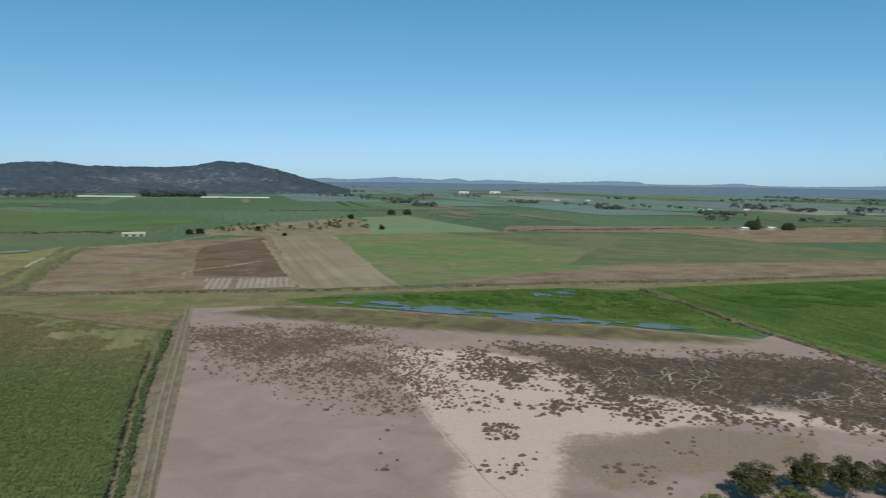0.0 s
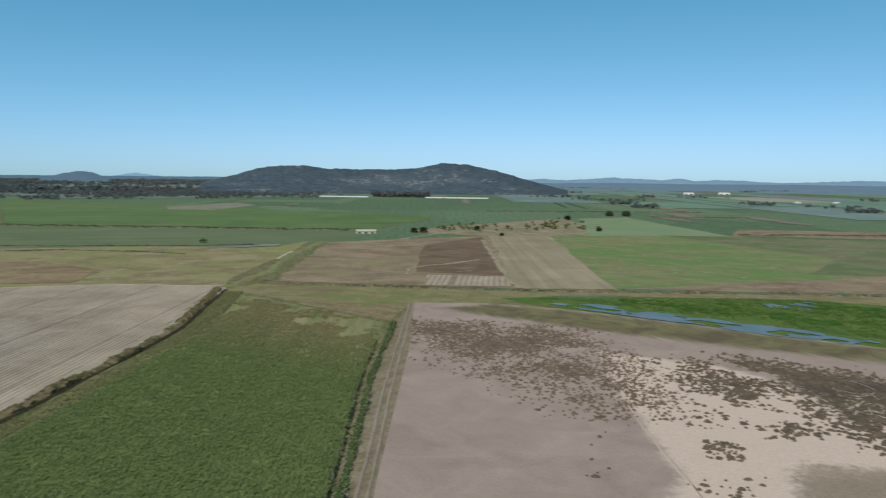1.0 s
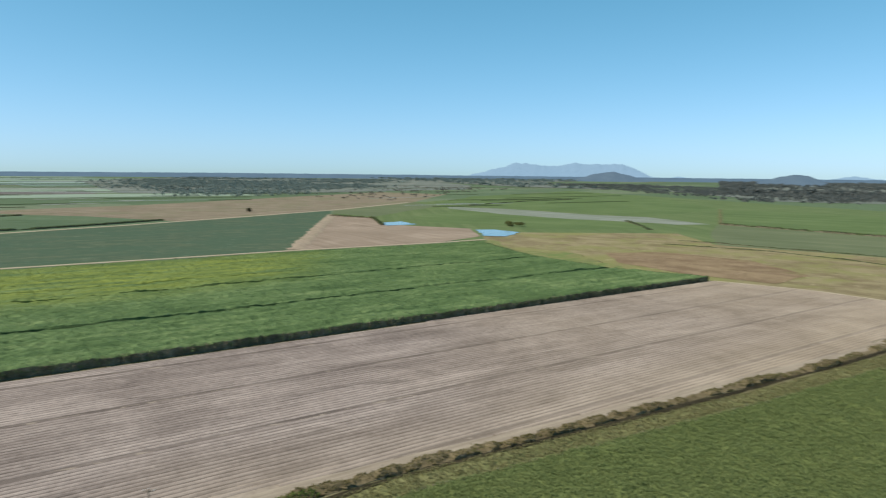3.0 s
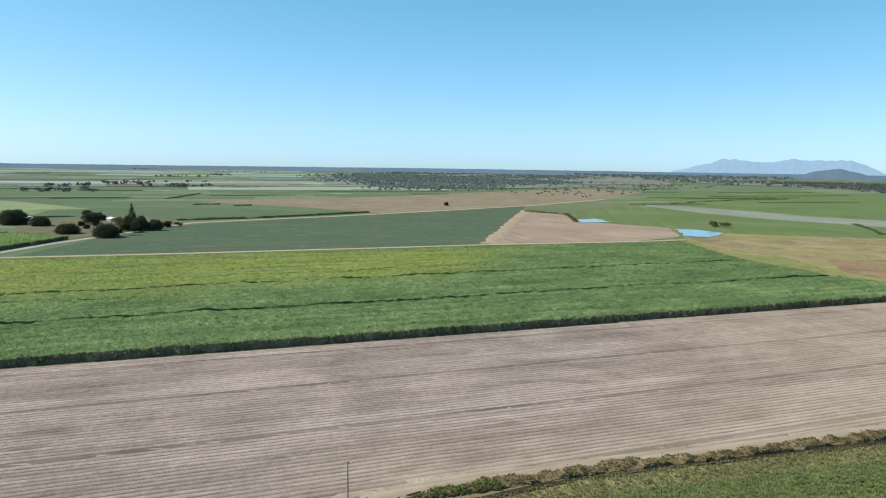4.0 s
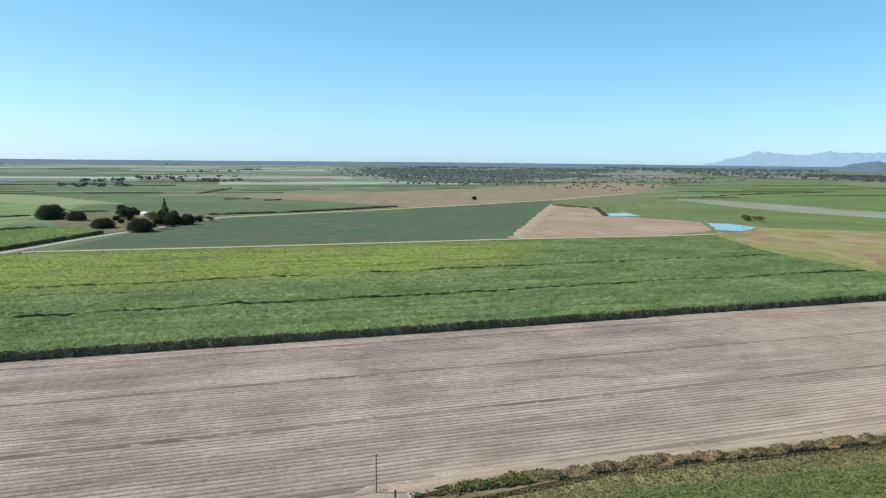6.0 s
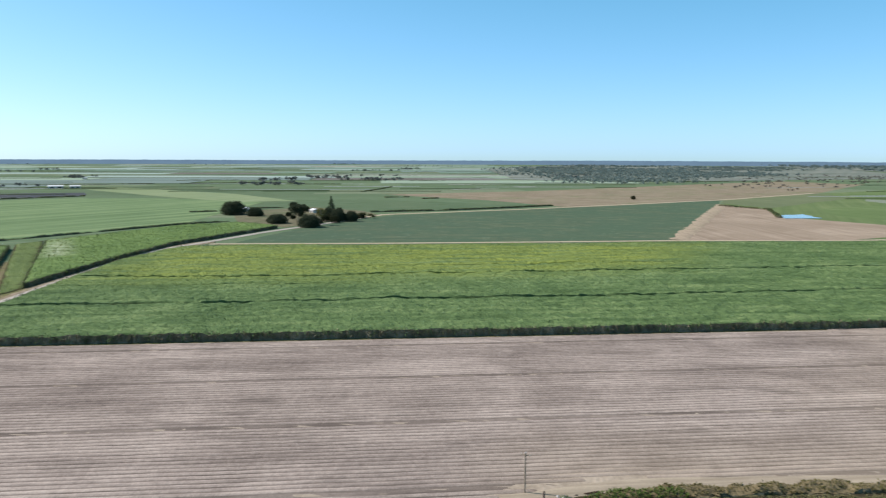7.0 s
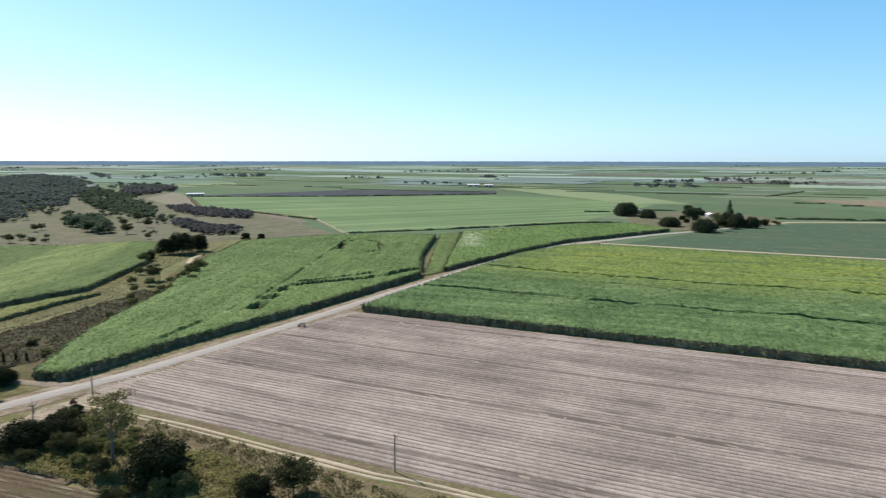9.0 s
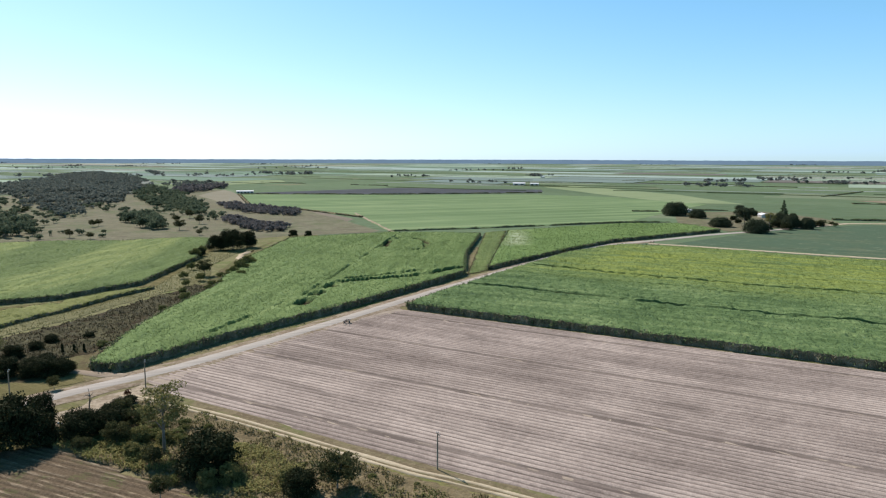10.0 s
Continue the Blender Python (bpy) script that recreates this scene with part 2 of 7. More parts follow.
def ground_mat():
    """The plain: a far patchwork of crops, pasture and bare soil."""
    n = Net("plain", 0.95, 0.02)

    def patches(size, turn, stretch):
        v = n.add("ShaderNodeTexVoronoi", distance="CHEBYCHEV")
        v.inputs["Scale"].default_value, v.inputs["Randomness"].default_value = 1.0 / size, 0.85
        n.links.new(n.turned(turn, 1.0, stretch, 0.0), v.inputs["Vector"])
        s = n.add("ShaderNodeSeparateColor")
        n.links.new(v.outputs["Color"], s.inputs[0])
        return s.outputs[0]

    big = patches(420.0, 72.3, 2.2)
    # Greens pushed toward blue in place of haze over the far land.
    green = n.ramp(big, [(0.0, (0.074, 0.116, 0.066)), (1.0, (0.15, 0.183, 0.118)), (0.3, (0.098, 0.148, 0.082)), (0.55, (0.082, 0.128, 0.073)), (0.8, (0.122, 0.172, 0.1))])
    streak = n.noise(1.0, 4, 0.6, at=n.turned(72.3, 1 / 60.0, 1 / 9.0, 0))
    c = n.mix(n.math("MULTIPLY", n.step(streak, 0.4, 0.7), 0.75), green, (0.118, 0.15, 0.09))
    c = n.mix(n.step(n.noise(240.0, 5, 0.65), 0.6, 0.72), c, (0.165, 0.16, 0.10))
    c = n.mix(n.math("MULTIPLY", n.step(n.noise(1.0, 4, 0.7, at=n.turned(72.3, 1 / 30.0, 1 / 5.0, 0)), 0.42, 0.72), 0.7), c, (0.055, 0.078, 0.032))
    n.bump(n.noise(1.5, 3), 0.3)
    return n.done(c)


PLAIN = ground_mat()
DRY_GRASS = mottled("dry brown pasture", (0.215, 0.18, 0.128), (0.16, 0.13, 0.092), (0.135, 0.145, 0.078), 72.3, 90, 22, 0.45)
BUSH_FLOOR = mottled("dry bush floor", (0.145, 0.142, 0.092), (0.112, 0.103, 0.072), (0.096, 0.112, 0.06), 40, 22, 9, 0.5)
GREEN_GRASS = mottled("green pasture", (0.18, 0.19, 0.09), (0.17, 0.138, 0.08), (0.11, 0.17, 0.058), 10, 60, 12, 0.68)
MARSH = mottled("marsh plants", (0.115, 0.15, 0.042), (0.11, 0.10, 0.045), (0.062, 0.112, 0.022), -12, 11, 5, 0.75)
PADDOCK = mottled("wet paddock grass", (0.14, 0.165, 0.05), (0.14, 0.12, 0.05), (0.075, 0.125, 0.028), 10, 40, 10, 0.85)
BLUE_CROP = mottled("low blue-green crop", (0.088, 0.112, 0.068), (0.056, 0.086, 0.055), (0.06, 0.096, 0.06), 72.3, 70, 12, 0.72)
GREY_CROP = field_mat("grey-green crop", (0.085, 0.108, 0.056), (0.11, 0.134, 0.072), (0.15, 0.166, 0.094), -32, 9, 90, streak=0.35)
BRIGHT_CROP = field_mat("bright green crop", (0.064, 0.1, 0.04), (0.094, 0.138, 0.054), (0.138, 0.178, 0.08), -32, 14, 90, streak=0.4)
# Blue raised in this crop's colours to imitate haze.
LIME_CROP = field_mat("lime-green crop", (0.132, 0.18, 0.092), (0.162, 0.208, 0.112), (0.205, 0.243, 0.14), 0, 9, 60)
RED_SOIL = mottled("brown fallow soil", (0.245, 0.185, 0.125), (0.145, 0.104, 0.07), (0.19, 0.17, 0.088), -18, 42, 17, 0.42)
DARK_SOIL = mottled("dark ploughed soil", (0.16, 0.114, 0.077), (0.108, 0.074, 0.049), (0.115, 0.10, 0.052), -18, 40, 18, 0.35)
PALE_SOIL = field_mat("pale stubble soil", (0.17, 0.138, 0.088), (0.235, 0.195, 0.128), (0.315, 0.268, 0.182), 72.3, 7, 45, streak=0.4)
BROWN3 = field_mat("pinkish fallow soil", (0.165, 0.128, 0.092), (0.235, 0.187, 0.138), (0.33, 0.27, 0.205), -13, 4, 60, streak=0.35)
ROAD = field_mat("gravel road", (0.225, 0.205, 0.18), (0.29, 0.27, 0.235), (0.36, 0.335, 0.295), 15, 1.2, 14, 0.4, depth=0.05)
TRACK = field_mat("pale earth track", (0.27, 0.225, 0.15), (0.345, 0.295, 0.205), (0.42, 0.37, 0.27), 15, 1.0, 12, 0.4, depth=0.05)
DULL_TRACK = field_mat("dull earth track", (0.165, 0.135, 0.098), (0.22, 0.183, 0.138), (0.28, 0.238, 0.182), 15, 1.0, 12, 0.4, depth=0.05)
FLOOD = field_mat("grey flooded stubble", (0.12, 0.15, 0.10), (0.175, 0.20, 0.155), (0.26, 0.28, 0.25), -18, 9, 50, streak=0.6)
BLACK_FIELD = field_mat("black ploughed soil", (0.036, 0.042, 0.045), (0.056, 0.062, 0.066), (0.086, 0.092, 0.094), 40, 8, 80)
BANK = mottled("brown reedy bank", (0.115, 0.10, 0.052), (0.07, 0.056, 0.034), (0.095, 0.105, 0.042), 40, 9, 4, 0.65)
SCRUB = field_mat("rough roadside grass", (0.06, 0.06, 0.025), (0.11, 0.10, 0.045), (0.19, 0.165, 0.085), 75, 2.5, 9, 0.6)


def water_mat(name, rough, deep, shallow):
    n = Net(name, rough, 0.5)
    n.bump(n.noise(1.2, 3), 0.04)
    return n.done(n.mix(n.step(n.noise(9.0, 3), 0.4, 0.7), deep, shallow))


WATER = water_mat("still water", 0.3, (0.08, 0.09, 0.085), (0.125, 0.13, 0.105))
POND = water_mat("clear pond water", 0.06, (0.10, 0.16, 0.15), (0.14, 0.20, 0.18))


def plough_mat():
    """Ridged soil with cane trash: long streaks along the rows, broad darker stains, furrows darker lower down."""
    n = Net("ridged soil with trash", 0.95, 0.02)
    z = n.add("ShaderNodeSeparateXYZ")
    n.links.new(n.place, z.inputs[0])
    broad = n.noise(38.0, 6, 0.62, warp=0.9)
    lines = n.noise(1.0, 4, 0.7, at=n.turned(ROWS, 1 / 2.6, 1 / 46.0, 0))
    drill = n.noise(1.0, 2, 0.5, at=n.turned(ROWS, 1 / 1.3, 1 / 22.0, 0))
    grain, clod = n.noise(0.38, 3, 0.75), n.noise(1.7, 4, 0.7)
    bands = n.noise(1.0, 4, 0.6, at=n.turned(ROWS, 1 / 11.0, 1 / 230.0, 0))
    stain = n.noise(1.0, 5, 0.65, at=n.turned(ROWS + 6, 1 / 7.0, 1 / 34.0, 0), warp=0.5)
    total = n.math("ADD", n.math("ADD", n.math("MULTIPLY", broad, 0.24), n.math("MULTIPLY", lines, 0.22)), n.math("ADD", n.math("MULTIPLY", grain, 0.2), n.math("MULTIPLY", bands, 0.2)))
    total = n.math("ADD", total, n.math("MULTIPLY", clod, 0.14))
    c = n.ramp(total, [(0.40, (0.116, 0.094, 0.081)), (0.60, (0.388, 0.33, 0.282)), (0.5, (0.244, 0.204, 0.175))])
    c = n.mix(n.math("MULTIPLY", n.step(stain, 0.54, 0.7), 0.5), c, (0.115, 0.095, 0.082))
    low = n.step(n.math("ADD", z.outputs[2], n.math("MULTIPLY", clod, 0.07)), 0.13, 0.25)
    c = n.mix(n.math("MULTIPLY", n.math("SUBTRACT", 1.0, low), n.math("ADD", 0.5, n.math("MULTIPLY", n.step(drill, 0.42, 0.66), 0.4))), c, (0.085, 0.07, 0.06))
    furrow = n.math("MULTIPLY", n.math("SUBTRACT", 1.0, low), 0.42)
    c = n.mix(n.math("MULTIPLY", n.math("MULTIPLY", n.mark("pale"), n.math("SUBTRACT", 1.0, furrow)), n.step(n.math("ADD", n.math("MULTIPLY", grain, 0.6), n.math("MULTIPLY", lines, 0.4)), 0.15, 0.5)), c, n.ramp(broad, [(0.35, (0.285, 0.23, 0.16)), (0.65, (0.378, 0.312, 0.224))]))
    n.bump(clod, 0.15)
    return n.done(c)


PLOUGH = plough_mat()


def garden_mat():
    """Dark weedy soil with pale dry ridge tops."""
    n = Net("dark ridged garden soil", 0.95, 0.02)
    z = n.add("ShaderNodeSeparateXYZ")
    n.links.new(n.place, z.inputs[0])
    grain, broad = n.noise(0.5, 3, 0.7), n.noise(7.0, 4, 0.6)
    c = n.ramp(grain, [(0.3, (0.062, 0.047, 0.031)), (0.7, (0.135, 0.105, 0.07))])
    c = n.mix(n.math("MULTIPLY", n.step(broad, 0.5, 0.64), n.step(grain, 0.4, 0.65)), c, (0.07, 0.086, 0.032))
    streak = n.noise(1.0, 4, 0.7, at=n.turned(-24, 1 / 0.9, 1 / 9.0, 0))
    top = n.math("MULTIPLY", n.step(n.math("ADD", z.outputs[2], n.math("MULTIPLY", grain, 0.06)), 0.25, 0.34), n.step(streak, 0.46, 0.64))
    c = n.mix(top, c, (0.27, 0.22, 0.155))
    n.bump(grain, 0.15)
    return n.done(c)


GARDEN = garden_mat()


def pan_mat():
    """The bare pan: grey-brown soil, pale salt crust, dark mud with pale runnels, wet grassy margin."""
    n = Net("salt pan soil", 0.95, 0.02)
    grain, broad = n.noise(0.7, 4, 0.7), n.noise(16.0, 5, 0.6, warp=1.0)
    streak = n.noise(1.0, 4, 0.6, at=n.turned(50, 1 / 22.0, 1 / 3.0, 0))
    c = n.ramp(n.math("ADD", n.math("MULTIPLY", broad, 0.7), n.math("MULTIPLY", grain, 0.3)), [(0.35, (0.24, 0.181, 0.148)), (0.66, (0.318, 0.248, 0.207))])
    salt = n.step(n.math("ADD", n.mark("salt"), n.math("MULTIPLY", n.math("SUBTRACT", n.math("ADD", broad, n.noise(4.0, 5, 0.7, warp=1.0)), 1.0), 0.7)), 0.35, 0.75)
    c = n.mix(salt, c, n.ramp(grain, [(0.3, (0.43, 0.328, 0.26)), (0.7, (0.505, 0.4, 0.322))]))
    stubble = n.math("ADD", n.mark("stubble"), n.math("MULTIPLY", n.math("SUBTRACT", n.noise(2.2, 5, 0.75), 0.5), 1.2))
    c = n.mix(n.math("MULTIPLY", n.step(stubble, 0.4, 0.75), 0.75), c, n.ramp(grain, [(0.3, (0.165, 0.128, 0.085)), (0.7, (0.255, 0.205, 0.142))]))
    mud = n.math("ADD", n.mark("mud"), n.math("MULTIPLY", n.math("SUBTRACT", n.noise(1.3, 4, 0.75, warp=0.6), 0.5), 1.5))
    mud = n.step(mud, 0.56, 0.68)
    warp = n.add("ShaderNodeVectorMath", operation="ADD")
    wob = n.add("ShaderNodeTexNoise")
    wob.inputs["Scale"].default_value, wob.inputs["Detail"].default_value = 0.16, 4
    n.links.new(n.place, wob.inputs["Vector"])
    sc = n.add("ShaderNodeVectorMath", operation="SCALE")
    sc.inputs[3].default_value = 11.0
    n.links.new(wob.outputs["Color"], sc.inputs[0])
    n.links.new(n.place, warp.inputs[0]), n.links.new(sc.outputs[0], warp.inputs[1])
    v = n.add("ShaderNodeTexVoronoi", feature="DISTANCE_TO_EDGE", voronoi_dimensions="2D")
    v.inputs["Scale"].default_value = 0.19
    n.links.new(warp.outputs[0], v.inputs["Vector"])
    vein = n.math("MULTIPLY", n.math("SUBTRACT", 1.0, n.step(v.outputs["Distance"], 0.015, 0.06)), n.step(n.noise(9.0, 4, 0.65), 0.47, 0.58))
    mud = n.math("MULTIPLY", mud, n.math("SUBTRACT", 1.0, n.math("MULTIPLY", vein, 0.85)))
    c = n.mix(mud, c, n.ramp(grain, [(0.3, (0.05, 0.04, 0.03)), (0.7, (0.105, 0.083, 0.062))]))
    moist = n.math("ADD", n.mark("moist"), n.math("MULTIPLY", n.math("SUBTRACT", streak, 0.5), 0.7))
    c = n.mix(n.step(moist, 0.36, 0.85), c, n.ramp(broad, [(0.4, (0.105, 0.085, 0.052)), (0.62, (0.16, 0.145, 0.07))]))
    n.bump(grain, 0.15)
    return n.done(c)


PAN = pan_mat()
TUFT = field_mat("dark salt-marsh tufts", (0.05, 0.042, 0.03), (0.09, 0.072, 0.05), (0.14, 0.105, 0.07), patch=3, fine=0.4)
RED_TUFT = field_mat("reddish salt-marsh tufts", (0.065, 0.05, 0.036), (0.108, 0.082, 0.06), (0.165, 0.125, 0.092), patch=3, fine=0.4)


def bark_mat(name, dark, light):
    n = Net(name, 0.9, 0.1)
    g = n.noise(0.25, 4, 0.7, at=n.turned(0, 1, 1, 0.2))
    n.bump(g, 0.03)
    return n.done(n.ramp(g, [(0.3, dark), (0.7, light)]))


BARK = bark_mat("grey bark", (0.09, 0.075, 0.06), (0.24, 0.21, 0.18))
BARK_PALE = bark_mat("pale gum bark", (0.11, 0.098, 0.082), (0.25, 0.225, 0.19))
POLE_WOOD = bark_mat("weathered pole timber", (0.16, 0.128, 0.095), (0.33, 0.275, 0.21))
GUM_LEAF = leaf_mat("gum leaves", (0.036, 0.042, 0.016), (0.10, 0.102, 0.045), (0.066, 0.068, 0.032), 0.25)
DARK_LEAF = leaf_mat("dark dense leaves", (0.016, 0.021, 0.010), (0.044, 0.05, 0.022), (0.028, 0.034, 0.015), 0.12)
OLIVE_LEAF = leaf_mat("olive scrub leaves", (0.055, 0.068, 0.022), (0.155, 0.165, 0.06), (0.095, 0.105, 0.036), 0.25)
LIGHT_GUM_LEAF = leaf_mat("light gum leaves", (0.095, 0.098, 0.036), (0.21, 0.20, 0.078), (0.15, 0.146, 0.056), 0.3)
PINE_LEAF = leaf_mat("dark pine needles", (0.035, 0.052, 0.026), (0.07, 0.092, 0.045), (0.05, 0.068, 0.032), 0.15)
FIG_LEAF = leaf_mat("fig leaves", (0.034, 0.044, 0.026), (0.068, 0.082, 0.046), (0.05, 0.062, 0.034), 0.2)
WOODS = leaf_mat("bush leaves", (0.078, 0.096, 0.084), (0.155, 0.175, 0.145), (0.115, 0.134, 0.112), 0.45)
# Lighter and bluer than the near leaves: distance haze put into the colour.
WOODS_FAR = leaf_mat("distant bush leaves blued for haze", (0.145, 0.19, 0.17), (0.225, 0.275, 0.24), (0.185, 0.232, 0.205), 0.5)
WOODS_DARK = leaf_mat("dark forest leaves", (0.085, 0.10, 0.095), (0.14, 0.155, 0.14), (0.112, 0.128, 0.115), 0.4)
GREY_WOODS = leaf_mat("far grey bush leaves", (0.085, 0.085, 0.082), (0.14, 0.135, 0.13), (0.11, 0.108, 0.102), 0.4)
RUSTY_LEAF = leaf_mat("rusty dead leaves", (0.05, 0.025, 0.015), (0.12, 0.055, 0.03), (0.08, 0.04, 0.022), 0.2)


def plain_mat(name, a, b, rough=0.6, size=1.0, metallic=0.0):
    n = Net(name, rough, 0.4)
    n.shader.inputs["Metallic"].default_value = metallic
    return n.done(n.mix(n.noise(size, 4), a, b))


WHITE_ROOF = plain_mat("white sheet metal", (0.5, 0.51, 0.5), (0.66, 0.66, 0.64), 0.45, 4.0)
CREAM_WALL = plain_mat("cream cladding", (0.45, 0.43, 0.38), (0.60, 0.57, 0.50), 0.7, 3.0)
DULL_CREAM = plain_mat("dull cream cladding", (0.30, 0.29, 0.22), (0.42, 0.40, 0.31), 0.8, 3.0)
SHADE_AND_RUBBER = plain_mat("doorway shade and black rubber", (0.02, 0.02, 0.022), (0.05, 0.05, 0.05), 0.5, 2.0)
RUST = plain_mat("rusty dark steel", (0.06, 0.045, 0.04), (0.13, 0.09, 0.07), 0.7, 0.5)
CERAMIC = plain_mat("pale insulator", (0.55, 0.53, 0.5), (0.7, 0.68, 0.66), 0.3, 0.3)


def hill_mat(name, dark, light, scar, haze_glow=0.0, size=60.0):
    """Wooded hills; on the farthest ranges emission is added to stand in for haze."""
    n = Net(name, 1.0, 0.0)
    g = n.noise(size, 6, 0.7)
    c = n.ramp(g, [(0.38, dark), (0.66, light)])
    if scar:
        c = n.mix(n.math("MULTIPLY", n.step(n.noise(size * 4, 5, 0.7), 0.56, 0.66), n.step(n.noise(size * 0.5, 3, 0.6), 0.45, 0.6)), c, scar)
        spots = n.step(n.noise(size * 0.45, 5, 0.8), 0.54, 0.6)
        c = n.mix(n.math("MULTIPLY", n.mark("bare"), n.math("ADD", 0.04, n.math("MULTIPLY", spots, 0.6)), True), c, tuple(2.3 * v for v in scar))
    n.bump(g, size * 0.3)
    if haze_glow:
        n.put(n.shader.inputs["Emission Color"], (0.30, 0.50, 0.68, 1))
        n.shader.inputs["Emission Strength"].default_value = haze_glow
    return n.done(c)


# Blue in this hill's dark and light tones is haze put into colour.
HILL = hill_mat("wooded hill", (0.043, 0.062, 0.078), (0.075, 0.096, 0.106), (0.17, 0.165, 0.16), 0.0, 26.0)
# These three glow by emission, in place of haze before far hills.
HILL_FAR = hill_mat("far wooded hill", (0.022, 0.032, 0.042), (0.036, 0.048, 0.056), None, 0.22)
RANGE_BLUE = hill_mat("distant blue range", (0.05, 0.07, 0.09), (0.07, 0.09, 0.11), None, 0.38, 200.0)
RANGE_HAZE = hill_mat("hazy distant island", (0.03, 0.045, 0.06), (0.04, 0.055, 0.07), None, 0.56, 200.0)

# ---- the plain ----
def ground_sheet():
    far = np.concatenate([np.arange(0, 700, 20.0), np.geomspace(700, 15000, 70)])
    turn = np.linspace(0, 2 * np.pi, 289)[:-1]
    d, a = np.meshgrid(far, turn, indexing="ij")
    x, y, z = spread(d * np.sin(a), d * np.cos(a), 0.0)
    verts = np.stack([x, y, z], -1).reshape(-1, 3)
    i, j = np.meshgrid(np.arange(len(far) - 1), np.arange(288), indexing="ij")
    k = (j + 1) % 288
    faces = np.stack([i * 288 + j, i * 288 + k, (i + 1) * 288 + k, (i + 1) * 288 + j], -1).reshape(-1, 4)
    ob = new("ground", mesh_of("ground", verts, faces[:, ::-1], PLAIN, smooth=True))
    return tagged(ob, "flat green and tan farm plain reaching the horizon", "ground", kind="structure")


ground_sheet()


def grid_in(poly, cell, bearing=ROWS):
    """A grid of square cells over a polygon, its rim drawn onto the outline: places, faces and rim edges."""
    c, s = math.cos(radians(bearing)), math.sin(radians(bearing))
    p = np.array(poly, float)
    u, v = p[:, 0] * c - p[:, 1] * s, p[:, 0] * s + p[:, 1] * c
    us, vs = np.arange(u.min() - cell, u.max() + 2 * cell, cell), np.arange(v.min() - cell, v.max() + 2 * cell, cell)
    gu, gv = np.meshgrid(us, vs, indexing="ij")
    x, y = gu * c + gv * s, -gu * s + gv * c
    isin = inside(poly, x, y)
    use = isin[:-1, :-1] | isin[1:, :-1] | isin[1:, 1:] | isin[:-1, 1:]
    ids = np.arange(x.size).reshape(x.shape)
    q = np.stack([ids[:-1, :-1], ids[1:, :-1], ids[1:, 1:], ids[:-1, 1:]], -1)[use]
    out = ~isin.ravel()
    x, y = x.ravel().copy(), y.ravel().copy()
    touched = np.zeros(x.size, bool)
    touched[q.ravel()] = True
    w = np.where(out & touched)[0]
    _, x[w], y[w] = nearest(poly, x[w], y[w])
    keep = np.where(touched)[0]
    back = np.full(x.size, -1)
    back[keep] = np.arange(len(keep))
    q = back[q]
    e = np.concatenate([q[:, [k, (k + 1) % 4]] for k in range(4)])
    code = np.sort(e, 1)
    code = code[:, 0].astype(np.int64) * len(keep) + code[:, 1]
    _, first, count = np.unique(code, return_index=True, return_counts=True)
    return x[keep], y[keep], q, e[first[count == 1]]


LAYER = [0]


def flat_field(name, poly, mat, label, cell=None, z=None, category="field", sway=None):
    """A level piece of land, a little above the sheet."""
    LAYER[0] += 1
    p = np.array(poly, float)
    far = np.hypot(*p.T).mean()
    cell = cell or max(4.0, far / 50)
    x, y, q, _ = grid_in(poly, cell)
    sway = min(far * 0.0018, 2.5) if sway is None else sway
    size = cell * 2.5
    x, y = x + sway * 2 * (fbm(x, y, size, 2) - 0.5) * 2, y + sway * 2 * (fbm(x + 500, y + 90, size, 2) - 0.5) * 2
    z = z if z is not None else 0.02 + 0.0022 * LAYER[0] * max(1.0, far / 450)
    x, y, z = spread(x, y, z)
    ob = new(name, mesh_of(name, np.stack([x, y, z], -1), q, mat, smooth=True))
    return tagged(ob, label, category, kind="structure")


def ribbon(name, line, width, mat, label, z=0.2, category="road", wobble=0.3):
    """A strip of road or track along a line."""
    pts = []
    for (ax, ay), (bx, by) in zip(line, line[1:]):
        n = max(1, int(math.hypot(bx - ax, by - ay) / 6))
        pts += [(ax + (bx - ax) * k / n, ay + (by - ay) * k / n) for k in range(n)]
    p = np.array(pts + [line[-1]], float)
    for _ in range(3):
        p[1:-1] = 0.25 * p[:-2] + 0.5 * p[1:-1] + 0.25 * p[2:]
    t = np.gradient(p, axis=0)
    t /= np.linalg.norm(t, axis=1)[:, None]
    n = np.stack([-t[:, 1], t[:, 0]], -1)
    half = width / 2 + wobble * (rng.random((len(p), 2)) - 0.5)
    cols = [p + n * half[:, :1], p + n * half[:, :1] * 0.75, p - n * half[:, 1:] * 0.75, p - n * half[:, 1:]]
    heights = [0.1, z, z, 0.1]
    verts = np.concatenate([np.stack(spread(c[:, 0], c[:, 1], h), -1) for c, h in zip(cols, heights)])
    m, i = len(p), np.arange(len(p) - 1)
    faces = np.concatenate([np.stack([(k + 1) * m + i, (k + 1) * m + i + 1, k * m + i + 1, k * m + i], -1) for k in range(3)])
    ob = new(name, mesh_of(name, verts, faces, mat, smooth=True))
    return tagged(ob, label, category, kind="structure")


